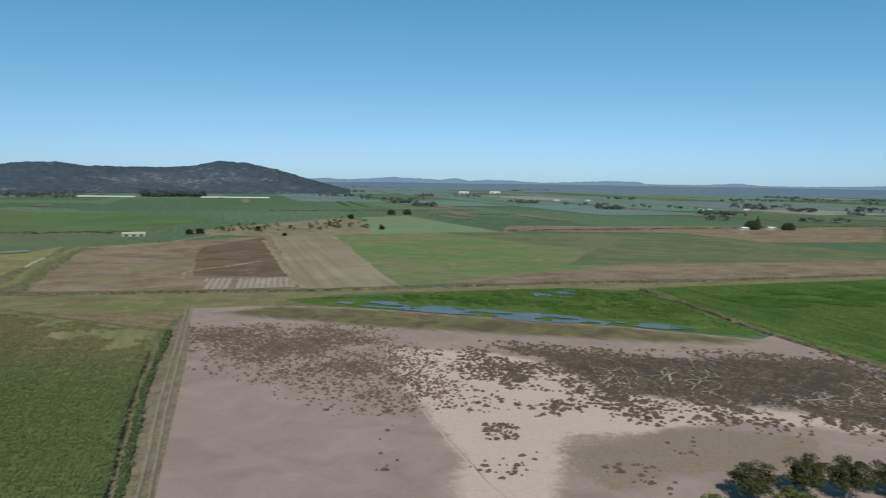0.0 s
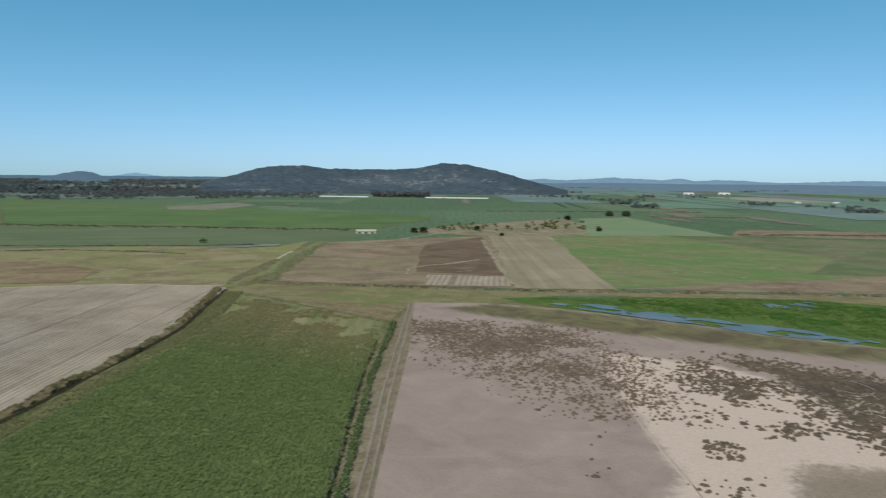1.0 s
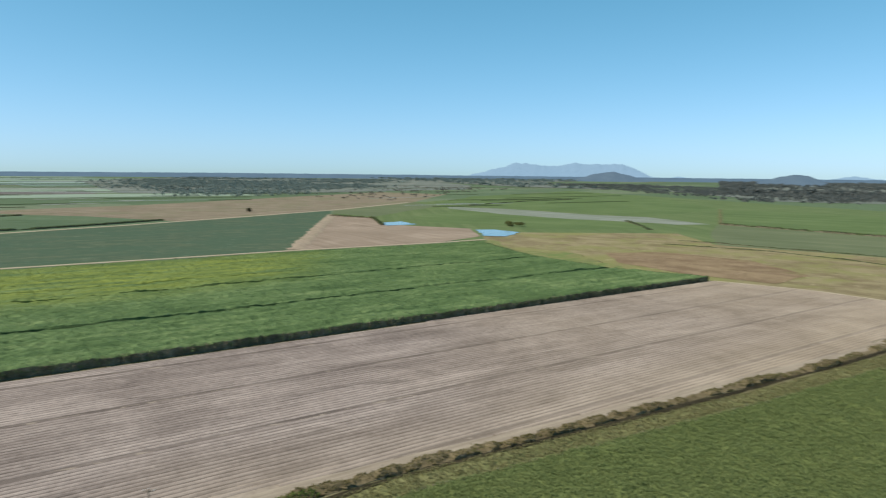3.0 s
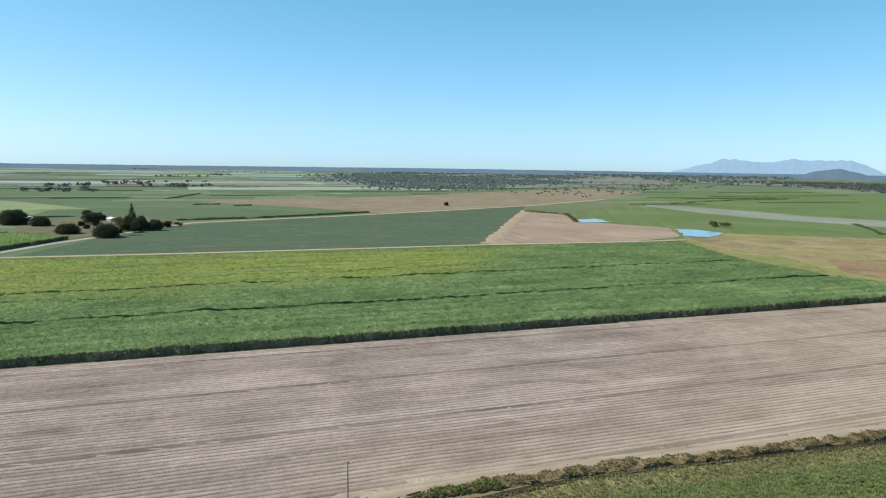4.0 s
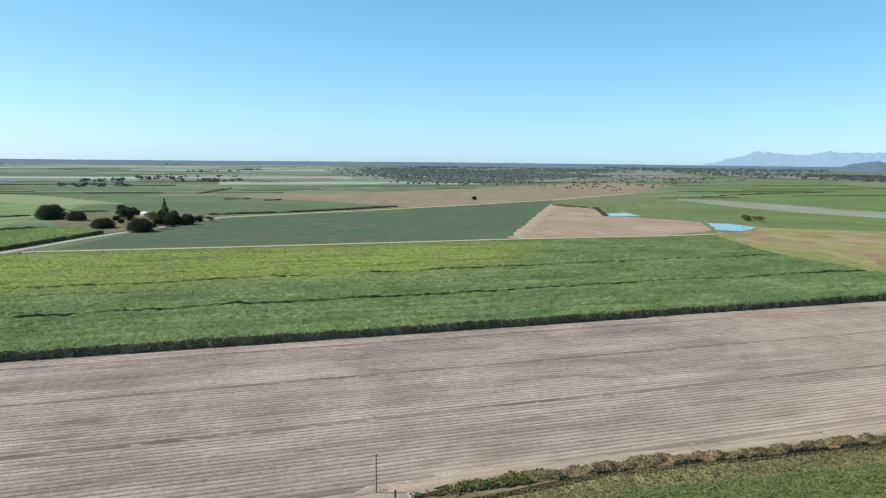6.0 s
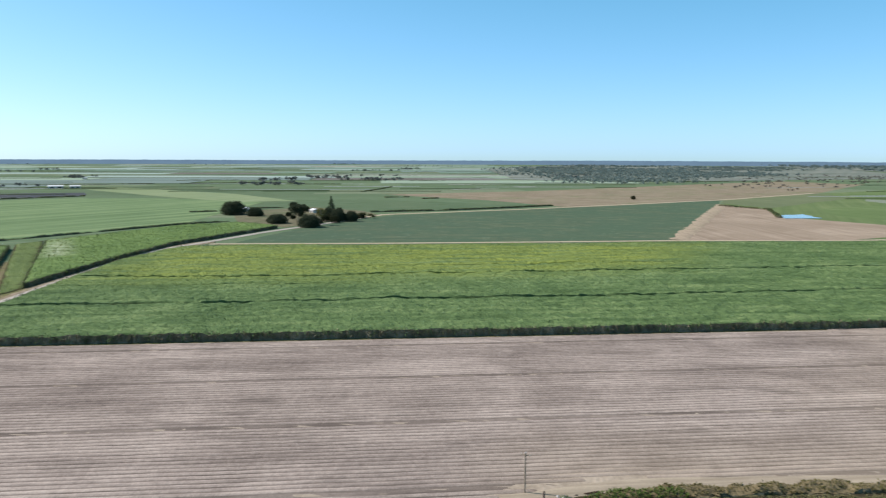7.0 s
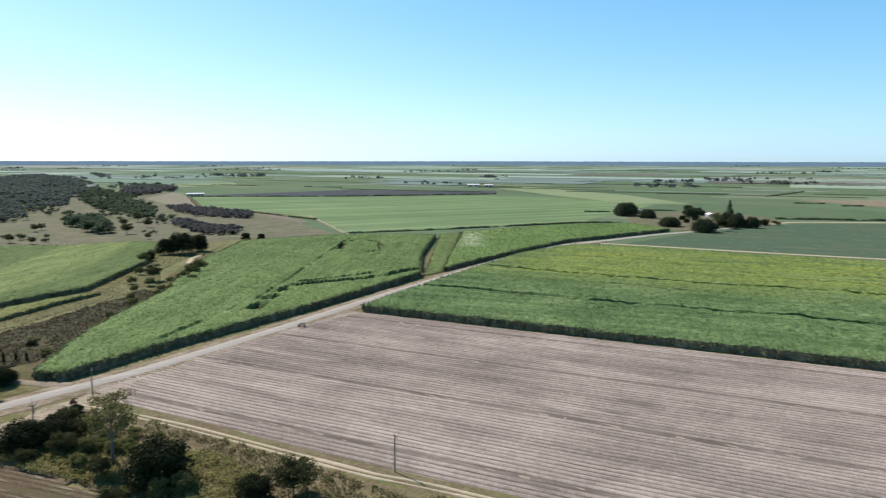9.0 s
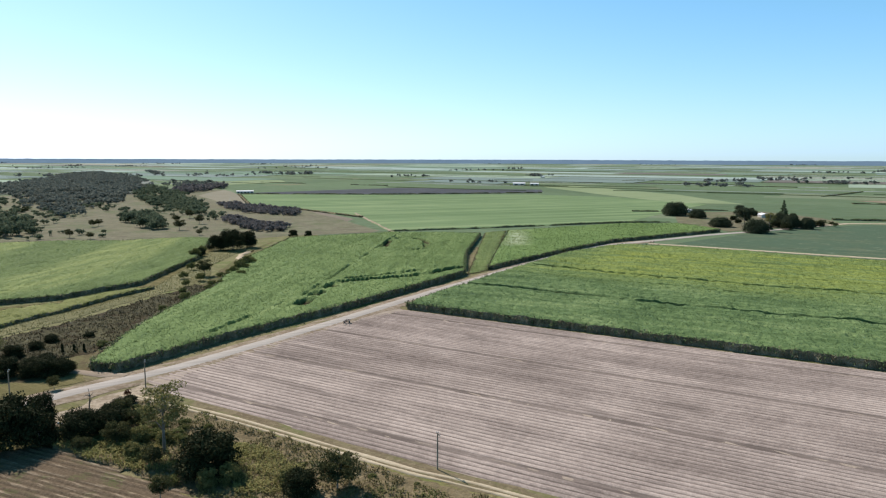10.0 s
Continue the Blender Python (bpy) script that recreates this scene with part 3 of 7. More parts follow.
def blades(x, y, z, tall, count, width, lean=0.6):
    """Tufts of bent leaf blades, two triangles a blade, as places and faces."""
    n = len(x) * count
    x, y, z = np.repeat(x, count), np.repeat(y, count), np.repeat(z, count)
    a, l = rng.random(n) * 2 * np.pi, tall * (0.6 + 0.8 * rng.random(n))
    out = lean * (0.4 + rng.random(n))
    dx, dy = np.cos(a), np.sin(a)
    w = width * (0.6 + 0.8 * rng.random(n))
    base = np.stack([x, y, z], -1)
    side = np.stack([-dy * w, dx * w, 0 * w], -1)
    mid = base + np.stack([dx * l * out * 0.35, dy * l * out * 0.35, l * 0.7], -1)
    tip = base + np.stack([dx * l * out, dy * l * out, l * (0.95 - 0.4 * out)], -1)
    verts = np.stack([base, mid + side, tip, mid - side], 1).reshape(-1, 3)
    return verts, np.arange(n * 4).reshape(-1, 4)


def cane_field(poly, mat, leaf, label, tall=3.0, cell=1.2, gaps=(), yellow=None, tufts=0.4, rough=0.5, blade=0.9, name="cane_field", bare=None, thin=0.13, broken=False, pits=4.5, clumps=0.0, odd_leaf=None, soil=True, rows=0.0):
    """A block of standing cane: an uneven canopy, ragged sides down to the ground, and leaf blades over it."""
    x, y, q, rim = grid_in(poly, cell)
    edge = nearest(poly, x, y)[0]
    z = tall + rough * (2 * fbm(x, y, 2.2, 3) - 1) + rough * 0.9 * (2 * fbm(x, y, 17.0, 3) - 1)
    z = z - 0.5 * np.exp(-edge / 1.2) - rough * pits * np.clip(vnoise(x / 2.3 + 9.1, y / 2.3) * 0.6 + vnoise(x / 9.0, y / 9.0 + 3.3) * 0.4 - 0.66, 0, 1)
    z = z + clumps * np.clip(fbm(x, y, 9.0, 3) * 0.7 + fbm(x + 300, y, 40.0, 2) * 0.3 - 0.56, 0, 0.2) * 6
    across = x * math.cos(radians(ROWS)) - y * math.sin(radians(ROWS))
    z = z + rows * np.cos(across * 2 * np.pi / (3 * cell))
    for line, width, deep in gaps:
        d = nearest(line, x, y, closed=False)[0] + (0.55 if broken else 0.12) * (fbm(x, y, 6.0, 3) - 0.5) * 2
        z = z - deep * np.clip((width - d) / 0.7, 0, 1) * (np.clip(-1.0 + 3.4 * fbm(x, y, 8.0, 2), 0, 1) if broken else np.clip(0.62 + 0.8 * fbm(x, y, 11.0, 2), 0, 1))
    if bare is not None:
        z = z - bare(x, y)
    z = np.maximum(z, 0.15)
    tone = sum(soft_mask(p, x, y, yellow[-1]) for p in yellow[:-1]) if yellow else np.zeros(len(x))
    # Gaps and pits marked for that darkened colour; soil=False leaves them plain.
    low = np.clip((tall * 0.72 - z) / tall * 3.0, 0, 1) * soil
    inner = np.zeros(len(x), bool)
    inner[rim.ravel()] = True
    n = len(x)
    jx, jy = (rng.random(n) - 0.5) * 0.8, (rng.random(n) - 0.5) * 0.8
    x, y = np.where(inner, x + jx, x), np.where(inner, y + jy, y)
    gx, gy, gz = spread(x, y, z)
    bx, by, bz = spread(x + (rng.random(n) - 0.5) * 0.4, y + (rng.random(n) - 0.5) * 0.4, -0.1)
    verts = [np.stack([gx, gy, gz], -1), np.stack([bx, by, bz], -1)]
    side = np.stack([rim[:, 0], rim[:, 0] + n, rim[:, 1] + n, rim[:, 1]], -1)
    faces, kinds, tones = [q, side], [np.zeros(len(q)), np.ones(len(side))], [tone, tone]
    lows = np.concatenate([low, low])
    if tufts:
        area = len(q) * cell * cell
        pick = rng.integers(0, len(q), int(area * tufts))
        w = rng.random((len(pick), 2))
        c = q[pick]
        tx = x[c[:, 0]] + (x[c[:, 2]] - x[c[:, 0]]) * w[:, 0]
        ty = y[c[:, 0]] + (y[c[:, 2]] - y[c[:, 0]]) * w[:, 1]
        tz = z[c].mean(1) - min(0.35, tall * 0.3)
        keep = tz > (tall * 0.62 if tall > 1.4 and bare is None else 0.02)
        bv, bf = blades(tx[keep], ty[keep], tz[keep], blade, 3, blade * thin)
        warm = np.repeat(rng.random(keep.sum()) < tone[c[keep, 0]] * 1.1, 3)
        verts.append(bv), faces.append(bf + 2 * n), kinds.append(np.where(warm, 3, 2)), tones.append(np.zeros(len(bv)))
        k = rim[rng.integers(0, len(rim), int(len(rim) * 6 * cell))]
        k = k[z[k].mean(1) > 0.55 * tall]
        w = rng.random((len(k), 1))
        ex = (x[k] * np.hstack([w, 1 - w])).sum(1) + (rng.random(len(k)) - 0.5) * 1.0
        ey = (y[k] * np.hstack([w, 1 - w])).sum(1) + (rng.random(len(k)) - 0.5) * 1.0
        bv, bf = blades(ex, ey, tall * 0.7 * rng.random(len(k)), tall * 0.45, 2, 0.12, 0.9)
        first = sum(len(v) for v in verts)
        verts.append(bv), faces.append(bf + first), kinds.append(np.where(rng.random(len(bf)) < 0.55, 1, 2)), tones.append(np.zeros(len(bv)))
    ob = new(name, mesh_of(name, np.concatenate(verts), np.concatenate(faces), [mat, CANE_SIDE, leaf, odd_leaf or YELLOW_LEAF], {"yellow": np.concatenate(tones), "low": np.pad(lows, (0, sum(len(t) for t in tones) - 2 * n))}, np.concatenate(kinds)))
    return tagged(ob, label, "crop", kind="stuff")


# ---- level land, far to near ----
F = flat_field
F("field", [(-2300, 1250), (-700, 1120), (-290, 720), (-330, 420), (-560, 210), (-1000, 160), (-1370, 390)], field_mat("flat green land", (0.075, 0.11, 0.045), (0.10, 0.14, 0.058), (0.145, 0.175, 0.08), 12, 12, 90, streak=0.5), "flat green land between the far fields")
F("field", [(-345, -330), (-345, 620), (-110, 345), (180, 235), (200, -330)], mottled("rough field margins", (0.165, 0.15, 0.08), (0.11, 0.09, 0.055), (0.10, 0.11, 0.04), 72, 14, 5, 0.5), "rough brown and green field margins", cell=8)
F("field", [(-20, -240), (-60, -212), (-270, -430), (-320, -500), (-200, -560), (-20, -345)], mottled("rough creek grass", (0.16, 0.158, 0.078), (0.115, 0.105, 0.058), (0.098, 0.122, 0.042), 50, 14, 5, 0.55), "rough tan and green creek flat", cell=8)
F("field", [(-891, 1092), (-880, 1300), (-771, 1210), (-729, 1004), (-804, 986)], mottled("grey dry pasture", (0.215, 0.20, 0.15), (0.155, 0.145, 0.11), (0.13, 0.15, 0.085), -32, 90, 20, 0.5), "strip of dry grey pasture before the far bush")
F("field", [(-1041, 873), (-669, 1040), (-486, 1076), (-316, 983), (-319, 709), (-530, 655), (-719, 604)], BRIGHT_CROP, "large bright green crop field with darker streaks")
F("field", [(-1738, 663), (-2235, 1226), (-1711, 1183), (-1041, 880), (-879, 611), (-1039, 528), (-1219, 466), (-1331, 421)], BRIGHT_CROP, "wide bright green field behind the flooded strip")
F("field", [(-712, 595), (-525, 646), (-316, 699), (-283, 601), (-314, 512), (-420, 470), (-500, 417), (-612, 500)], GREY_CROP, "grey-green low crop field beside a drain")
F("field", [(-934, 265), (-1092, 418), (-1003, 468), (-728, 506), (-673, 469), (-685, 344), (-758, 323), (-805, 255)], BRIGHT_CROP, "bright green field beside the ponds")
F("field", [(-1188, 405), (-1118, 474), (-1011, 514), (-922, 547), (-858, 596), (-720, 590), (-720, 540), (-759, 528), (-841, 464), (-969, 412), (-1133, 386)], FLOOD, "pale grey flooded stubble strip")
F("field", [(-325, 275), (-285, 304), (-226, 320), (-241, 354), (-277, 476), (-309, 570), (-314, 512), (-420, 468), (-500, 417), (-610, 460), (-657, 302), (-625, 246), (-577, 234), (-475, 228), (-390, 246)], mottled("rough pasture", (0.245, 0.21, 0.118), (0.145, 0.114, 0.066), (0.19, 0.19, 0.075), -32, 44, 22, 0.62), "rough tan and green pasture between the crops")
F("field", [(-471, 290), (-462, 335), (-400, 365), (-331, 346), (-309, 300), (-355, 276), (-412, 264)], mottled("reddish rough pasture", (0.235, 0.175, 0.105), (0.15, 0.104, 0.064), (0.17, 0.165, 0.07), -32, 50, 16, 0.3), "reddish-brown dry patch in the pasture", cell=8, z=0.2, sway=2.2)
F("field", [(-1111, -340), (-1320, -112), (-1762, 224), (-2100, 500), (-1900, 640), (-1367, 385), (-1110, 192), (-956, 42), (-880, -30), (-1000, -150)], DRY_GRASS, "wide dry brownish pasture before the far forest")
F("field", [(-1031, 165), (-938, 212), (-1223, 397), (-1370, 387), (-1110, 190)], GREY_CROP, "dark grey-green strip beside the farm road")
F("field", [(-450, -249), (-571, -246), (-640, -231), (-708, -212), (-830, -85), (-956, 40), (-1105, 184), (-990, 158), (-543, 56)], BLUE_CROP, "dark blue-green low crop field")
F("field", [(-545, 64), (-990, 168), (-914, 207), (-796, 188), (-716, 269), (-625, 246), (-578, 190)], BROWN3, "bare pinkish-brown fallow field")
ribbon("track", [(-544, 61), (-990, 164)], 14, mottled("pale fallow edge", (0.30, 0.245, 0.175), (0.235, 0.187, 0.138), (0.215, 0.195, 0.125), -13, 40, 4, 0.4), "pale bare headland beside the fallow field", 0.42, "track", 4.0)
F("field", [(-595, 239), (-474, 227), (-483, 261), (-444, 264), (-400, 254), (-337, 237), (-330, 272), (-376, 236), (-452, 217), (-556, 219)], mottled("yellow-green grass", (0.185, 0.19, 0.075), (0.15, 0.15, 0.068), (0.12, 0.165, 0.055), 53, 40, 6, 0.6), "yellow-green grass at the end of the cane", sway=5.0)

F("field", [(85, 906), (638, 1006), (463, 729), (324, 705), (279, 830), (69, 806)], RED_SOIL, "brown and green striped farmland strip")
F("field", [(-3, 775), (270, 803), (387, 608), (353, 553), (87, 492), (128, 600)], mottled("thin green crop", (0.15, 0.165, 0.085), (0.155, 0.125, 0.08), (0.095, 0.125, 0.055), 10, 70, 14, 0.7), "hazy grey-green crop field")
F("field", [(-125, 718), (-3, 775), (76, 807), (150, 620), (128, 497), (-38, 376)], GREEN_GRASS, "green grassy crop field with brown patches")
F("field", [(-26, 388), (87, 492), (358, 562), (640, 620), (560, 540), (296, 464), (72, 411)], RED_SOIL, "long brown fallow strip behind the marsh")
F("field", [(-123, 1047), (-58, 1113), (67, 795), (-74, 740)], LIME_CROP, "lime-green field behind the sandy rise")
F("field", [(-264, 701), (-252, 810), (-139, 1043), (-52, 757), (-110, 712), (-158, 690)], mottled("sandy rise", (0.27, 0.222, 0.15), (0.165, 0.128, 0.082), (0.135, 0.14, 0.07), -20, 26, 10, 0.5), "sandy tree-dotted rise among the fields")
F("field", [(-213, 345), (-293, 568), (-172, 697), (-76, 369)], RED_SOIL, "reddish-brown ploughed field")
F("field", [(-149, 409), (-201, 577), (-175, 683), (-92, 415)], DARK_SOIL, "dark brown freshly ploughed field")
F("field", [(-172, 697), (-115, 729), (-24, 382), (-76, 367)], PALE_SOIL, "pale tan stubble field with streaks")
F("field", [(-216, 322), (-214, 333), (-74, 360), (-25, 372), (71, 402), (156, 419), (292, 459), (283, 443), (117, 392), (111, 381), (69, 387), (-19, 363), (-53, 355), (-75, 322), (-113, 310), (-111, 270), (-150, 288), (-196, 303), (-222, 310)], mottled("olive rough grass", (0.205, 0.178, 0.092), (0.145, 0.115, 0.066), (0.14, 0.152, 0.057), -18, 26, 12, 0.5), "strip of rough green pasture along a drain")
F("field", [(-78, 337), (-19, 363), (69, 387), (111, 381), (124, 324), (127, 271), (75, 280), (5, 300), (-42, 314)], MARSH, "bright green marsh plants at the water")
F("field", [(117, 392), (283, 445), (420, 480), (420, 300), (223, 240), (147, 225), (130, 278), (124, 324)], PADDOCK, "wet green paddock with darker patches")
F("field", [(124, 324), (223, 340), (300, 330), (260, 250), (148, 226), (132, 278)], GREEN_GRASS, "green grass paddock beside a hedge")

F("field", [(-351, -446), (-423, -414), (-560, -365), (-773, -419), (-872, -441), (-921, -602), (-884, -737), (-700, -890), (-519, -1051), (-409, -800), (-420, -690), (-413, -571)], field_mat("far cane", (0.068, 0.115, 0.052), (0.116, 0.174, 0.083), (0.188, 0.246, 0.124), 20, 14, 80, streak=0.65), "broad level sugar cane field")
F("field", [(-558, -1080), (-863, -1078), (-1033, -848), (-934, -767), (-717, -896), (-570, -1012)], BLACK_FIELD, "dark ploughed field among the cane")
F("field", [(-1133, -931), (-1243, -957), (-1065, -588), (-912, -407), (-864, -477), (-994, -717)], LIME_CROP, "pale yellow-green cane strip")
F("field", [(-180, -1260), (-372, -1180), (-570, -1230), (-519, -1051), (-409, -800), (-420, -690), (-346, -446), (-269, -474), (-211, -468), (-100, -555), (-20, -640), (20, -1100)], BUSH_FLOOR, "dry tan bushland floor")
F("field", [(-456, -1060), (-493, -1110), (-570, -1210), (-519, -1051), (-409, -800), (-401, -852)], field_mat("pale bare slope", (0.14, 0.134, 0.096), (0.175, 0.166, 0.12), (0.22, 0.206, 0.15), 30, 8, 40), "pale grey bare slope beside the bush")
F("field", [(-406, -690), (-425, -674), (-395, -560), (-311, -480), (-280, -470), (-304, -523), (-356, -588)], mottled("grey rough slope", (0.18, 0.158, 0.122), (0.125, 0.108, 0.085), (0.115, 0.115, 0.076), 30, 20, 6, 0.25), "rough grey-brown slope above the cane")
F("field", [(-560, -1516), (-712, -1752), (-926, -1631), (-840, -1461), (-681, -1421), (-580, -1428)], LIME_CROP, "lime-green field behind the bush")
F("field", [(-600, -330), (-562, -263), (-640, -240), (-715, -226), (-760, -260), (-801, -338), (-714, -400)], mottled("dry yard grass", (0.14, 0.135, 0.085), (0.1, 0.088, 0.06), (0.085, 0.105, 0.05), 20, 24, 7, 0.45), "dry brownish grass yard of the homestead")
F("field", [(-45, -265), (-69, -275), (-116, -305), (-134, -317), (-200, -400), (-265, -468), (-188, -379), (-137, -300), (-85, -247), (-53, -207), (-20, -205), (0, -240), (-10, -262)], BANK, "brown reedy creek bank")
F("field", [(-30, -275), (-48, -283), (-78, -293), (-113, -317), (-160, -380), (-200, -440), (-211, -468), (-160, -398), (-115, -330), (-75, -318), (-30, -322)], SCRUB, "yellowish grassy strip beside the creek")
F("field", [(-113, 310), (-104, 266), (-84, 190), (-62, 126), (-32, 36), (-20, 36), (-52, 127), (-82, 222), (-96, 264)], mottled("dry track verge", (0.205, 0.168, 0.112), (0.145, 0.112, 0.075), (0.135, 0.13, 0.065), 107, 30, 2.5, 0.4), "dry earth verge between cane and pan", cell=3)
F("field", [(-160, 286), (-130, 276), (-108, 266), (-112, 300), (-140, 300), (-170, 296)], mottled("brown weeds", (0.22, 0.17, 0.10), (0.14, 0.10, 0.06), (0.13, 0.14, 0.05), 10, 14, 3, 0.45), "brown weedy patch at the cane's end", cell=3)
F("field", [(-60, -178), (-66, -175), (-79, -118), (-90, -81), (-118, -12), (-112, 0), (-60, 0), (-40, -60), (-46, -118), (-44, -128), (-36, -157), (-10, -168), (-10, -182)], mottled("rough verge", (0.165, 0.152, 0.066), (0.1, 0.082, 0.046), (0.1, 0.118, 0.038), 72, 8, 3.5, 0.6), "rough grassy verge with low weeds", cell=4)

F("field", [(-34, -176), (-62, -186), (-66, -178), (-60, -168), (-52, -166), (-40, -168), (-32, -166)], mottled("bare dirt", (0.30, 0.255, 0.19), (0.19, 0.155, 0.11), (0.14, 0.13, 0.065), 15, 8, 3, 0.4), "bare pale dirt beside the road mouth", cell=2, sway=1.0)
F("field", [(-8, -186), (-40, -196), (-52, -200), (-52, -207), (-20, -212), (0, -205)], SCRUB, "rough grass beside the driveway", cell=2, sway=1.0)

# Grey-green tone paints in the trees' shade and some distance haze.
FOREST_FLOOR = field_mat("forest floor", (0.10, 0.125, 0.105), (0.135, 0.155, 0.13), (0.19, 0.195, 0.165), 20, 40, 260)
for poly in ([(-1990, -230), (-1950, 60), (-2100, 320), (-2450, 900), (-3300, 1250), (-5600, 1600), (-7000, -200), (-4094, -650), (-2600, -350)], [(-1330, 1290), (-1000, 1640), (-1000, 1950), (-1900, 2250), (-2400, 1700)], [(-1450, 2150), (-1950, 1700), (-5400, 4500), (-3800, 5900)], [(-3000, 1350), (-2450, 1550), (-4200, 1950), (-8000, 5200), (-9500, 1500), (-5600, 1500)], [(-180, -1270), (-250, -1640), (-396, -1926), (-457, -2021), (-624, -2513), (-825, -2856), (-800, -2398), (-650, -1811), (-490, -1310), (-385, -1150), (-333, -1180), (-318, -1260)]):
    F("field", poly, FOREST_FLOOR, "dark forest floor with shade in its colour")

# ---- ponds ----
F("water", [(-814, 190), (-836, 224), (-784, 226), (-770, 188)], POND, "small still blue pond", 6, 0.4, "pond", 1.5)
F("water", [(-698, 268), (-692, 289), (-657, 302), (-614, 268), (-627, 250)], POND, "still blue farm pond", 6, 0.4, "pond", 1.5)

# Matte pale stubble colour in place of the sky's reflection in water.
for poly in ([(-1911, -640), (-1880, -500), (-1834, -356), (-1890, -360), (-1960, -520)], [(-1311, -262), (-1379, -183), (-1400, -190), (-1335, -270)], [(-1455, -165), (-1479, -112), (-1520, -120), (-1500, -170)], [(-1700, -300), (-1720, -180), (-1760, -180), (-1745, -310)], [(-1560, -330), (-1600, -220), (-1625, -225), (-1590, -340)], [(-2000, -900), (-2060, -760), (-2110, -770), (-2060, -920)]):
    F("water", poly, FLOOD, "shallow pale water lying on far pasture", 14, None, "water", 10.0)

# ---- roads and tracks ----
ROAD_LINE = [(-10, -180), (-41, -190.5), (-74, -193.5), (-116, -204.5), (-150, -214), (-200, -229), (-245, -241), (-300, -256), (-350, -269), (-400, -277), (-450, -270), (-520, -262), (-583, -247), (-640, -235), (-715, -222)]
ribbon("road_shoulder", ROAD_LINE[:11], 12.5, mottled("dirt shoulder", (0.24, 0.20, 0.15), (0.155, 0.12, 0.085), (0.12, 0.12, 0.055), 15, 14, 3, 0.35), "earthy shoulder with tufts of grass", 0.27, "road", 2.2)
ribbon("road", [(-10, -180), (-41, -190.5), (-74, -193.5), (-116, -204.5), (-150, -214), (-200, -229), (-245, -241), (-300, -256), (-350, -269), (-400, -277), (-450, -270), (-520, -262), (-583, -247), (-640, -235), (-715, -222)], 6.2, ROAD, "pale grey gravel farm road between cane fields", 0.34)
ribbon("road", [(-640, -236), (-715, -221), (-830, -87), (-956, 39), (-1110, 187), (-1367, 378)], 6, TRACK, "pale earth road along the crop field", 0.45)
ribbon("track", [(-437, -262), (-442, -246), (-468, -155), (-505, -41), (-539, 58), (-574, 190), (-592, 236)], 4, TRACK, "narrow pale track behind the cane", 0.42, "track")
ribbon("verge", [(-62.5, -172), (-66, -163), (-73, -138), (-78.5, -116), (-85, -92), (-99, -52), (-113, -20)], 5.0, mottled("olive-brown verge", (0.155, 0.13, 0.078), (0.108, 0.084, 0.054), (0.112, 0.114, 0.05), 70, 14, 1.6, 0.5), "olive-brown verge between track and ploughed soil", 0.24, "verge", 1.6)
for off in (-0.85, 0.85):
    ribbon("wheel_track", [(-56 + off, -180), (-64 + off, -161), (-71 + off, -139), (-77 + off, -116), (-82 + off, -97), (-89 + off, -79), (-98 + off, -50), (-112 + off, -16)], 1.0, TRACK, "pale worn wheel track in the grass", 0.33, "track", 0.7)
for off in (-1.1, 1.1):
    ribbon("wheel_track", [(-113 + off, 308), (-95 + off, 250), (-72 + off, 176), (-55 + off, 125), (-30 + off, 40)], 0.9, DULL_TRACK, "pale worn wheel track beside the pan", 0.35, "track", 0.4)
for line, w in (([(-149, 397), (-160, 433), (-150, 445), (-140, 461), (-129, 489)], 3.0), ([(-166, 647), (-118, 499), (-80, 381)], 4.0), ([(-289, 561), (-267, 572), (-245, 598), (-235, 666), (-218, 748)], 4.0), ([(-226, 754), (-210, 850), (-174, 913), (-140, 940)], 7.0)):
    ribbon("track", line, w, mottled("sandy track", (0.29, 0.245, 0.17), (0.19, 0.15, 0.10), (0.16, 0.15, 0.08), 40, 20, 4, 0.4), "faint sandy track between the brown fields", 0.3, "track", 2.5)
for line in ([(-213, 345), (-240, 420), (-293, 568)], [(-76, 367), (-24, 382)], [(-3, 775), (270, 803)], [(324, 705), (463, 729), (638, 1006)], [(-530, 655), (-719, 604), (-1041, 873)], [(-316, 699), (-319, 709), (-316, 983)], [(358, 562), (640, 620)]):
    ribbon("field_margin", line, 5.0, mottled("grassy field margin", (0.17, 0.16, 0.08), (0.10, 0.085, 0.05), (0.085, 0.11, 0.04), 30, 14, 3, 0.6), "rough grassy margin between fields", 0.28, "verge", 4.0)
ribbon("track", [(-222, 316), (-234, 382), (-264, 453), (-297, 570)], 7, mottled("grassy track", (0.20, 0.19, 0.095), (0.12, 0.105, 0.055), (0.145, 0.17, 0.062), 72, 40, 3, 0.6), "grassy farm track between the fields", 0.4, "track", 3.0)
ribbon("track", [(-262, 434), (-266, 445), (-272, 460), (-279, 486)], 3.0, TRACK, "short pale bare stretch of farm track", 0.45, "track", 1.2)
ribbon("track", [(-178, -338), (-181, -352), (-184, -371), (-189, -387), (-196, -398), (-206, -407)], 3.6, TRACK, "pale winding track on the creek flat", 0.55, "track", 1.6)
ribbon("track", [(-438, -617), (-400, -541), (-367, -476), (-348, -436)], 3.0, mottled("pale fence track", (0.29, 0.25, 0.18), (0.2, 0.17, 0.115), (0.16, 0.16, 0.085), 40, 20, 4, 0.4), "pale track along the field fence", 0.5, "track", 1.6)
ribbon("track", [(-48, -216), (-54, -206), (-62, -196)], 4, DULL_TRACK, "short earth driveway", 0.36, "track", 1.5)
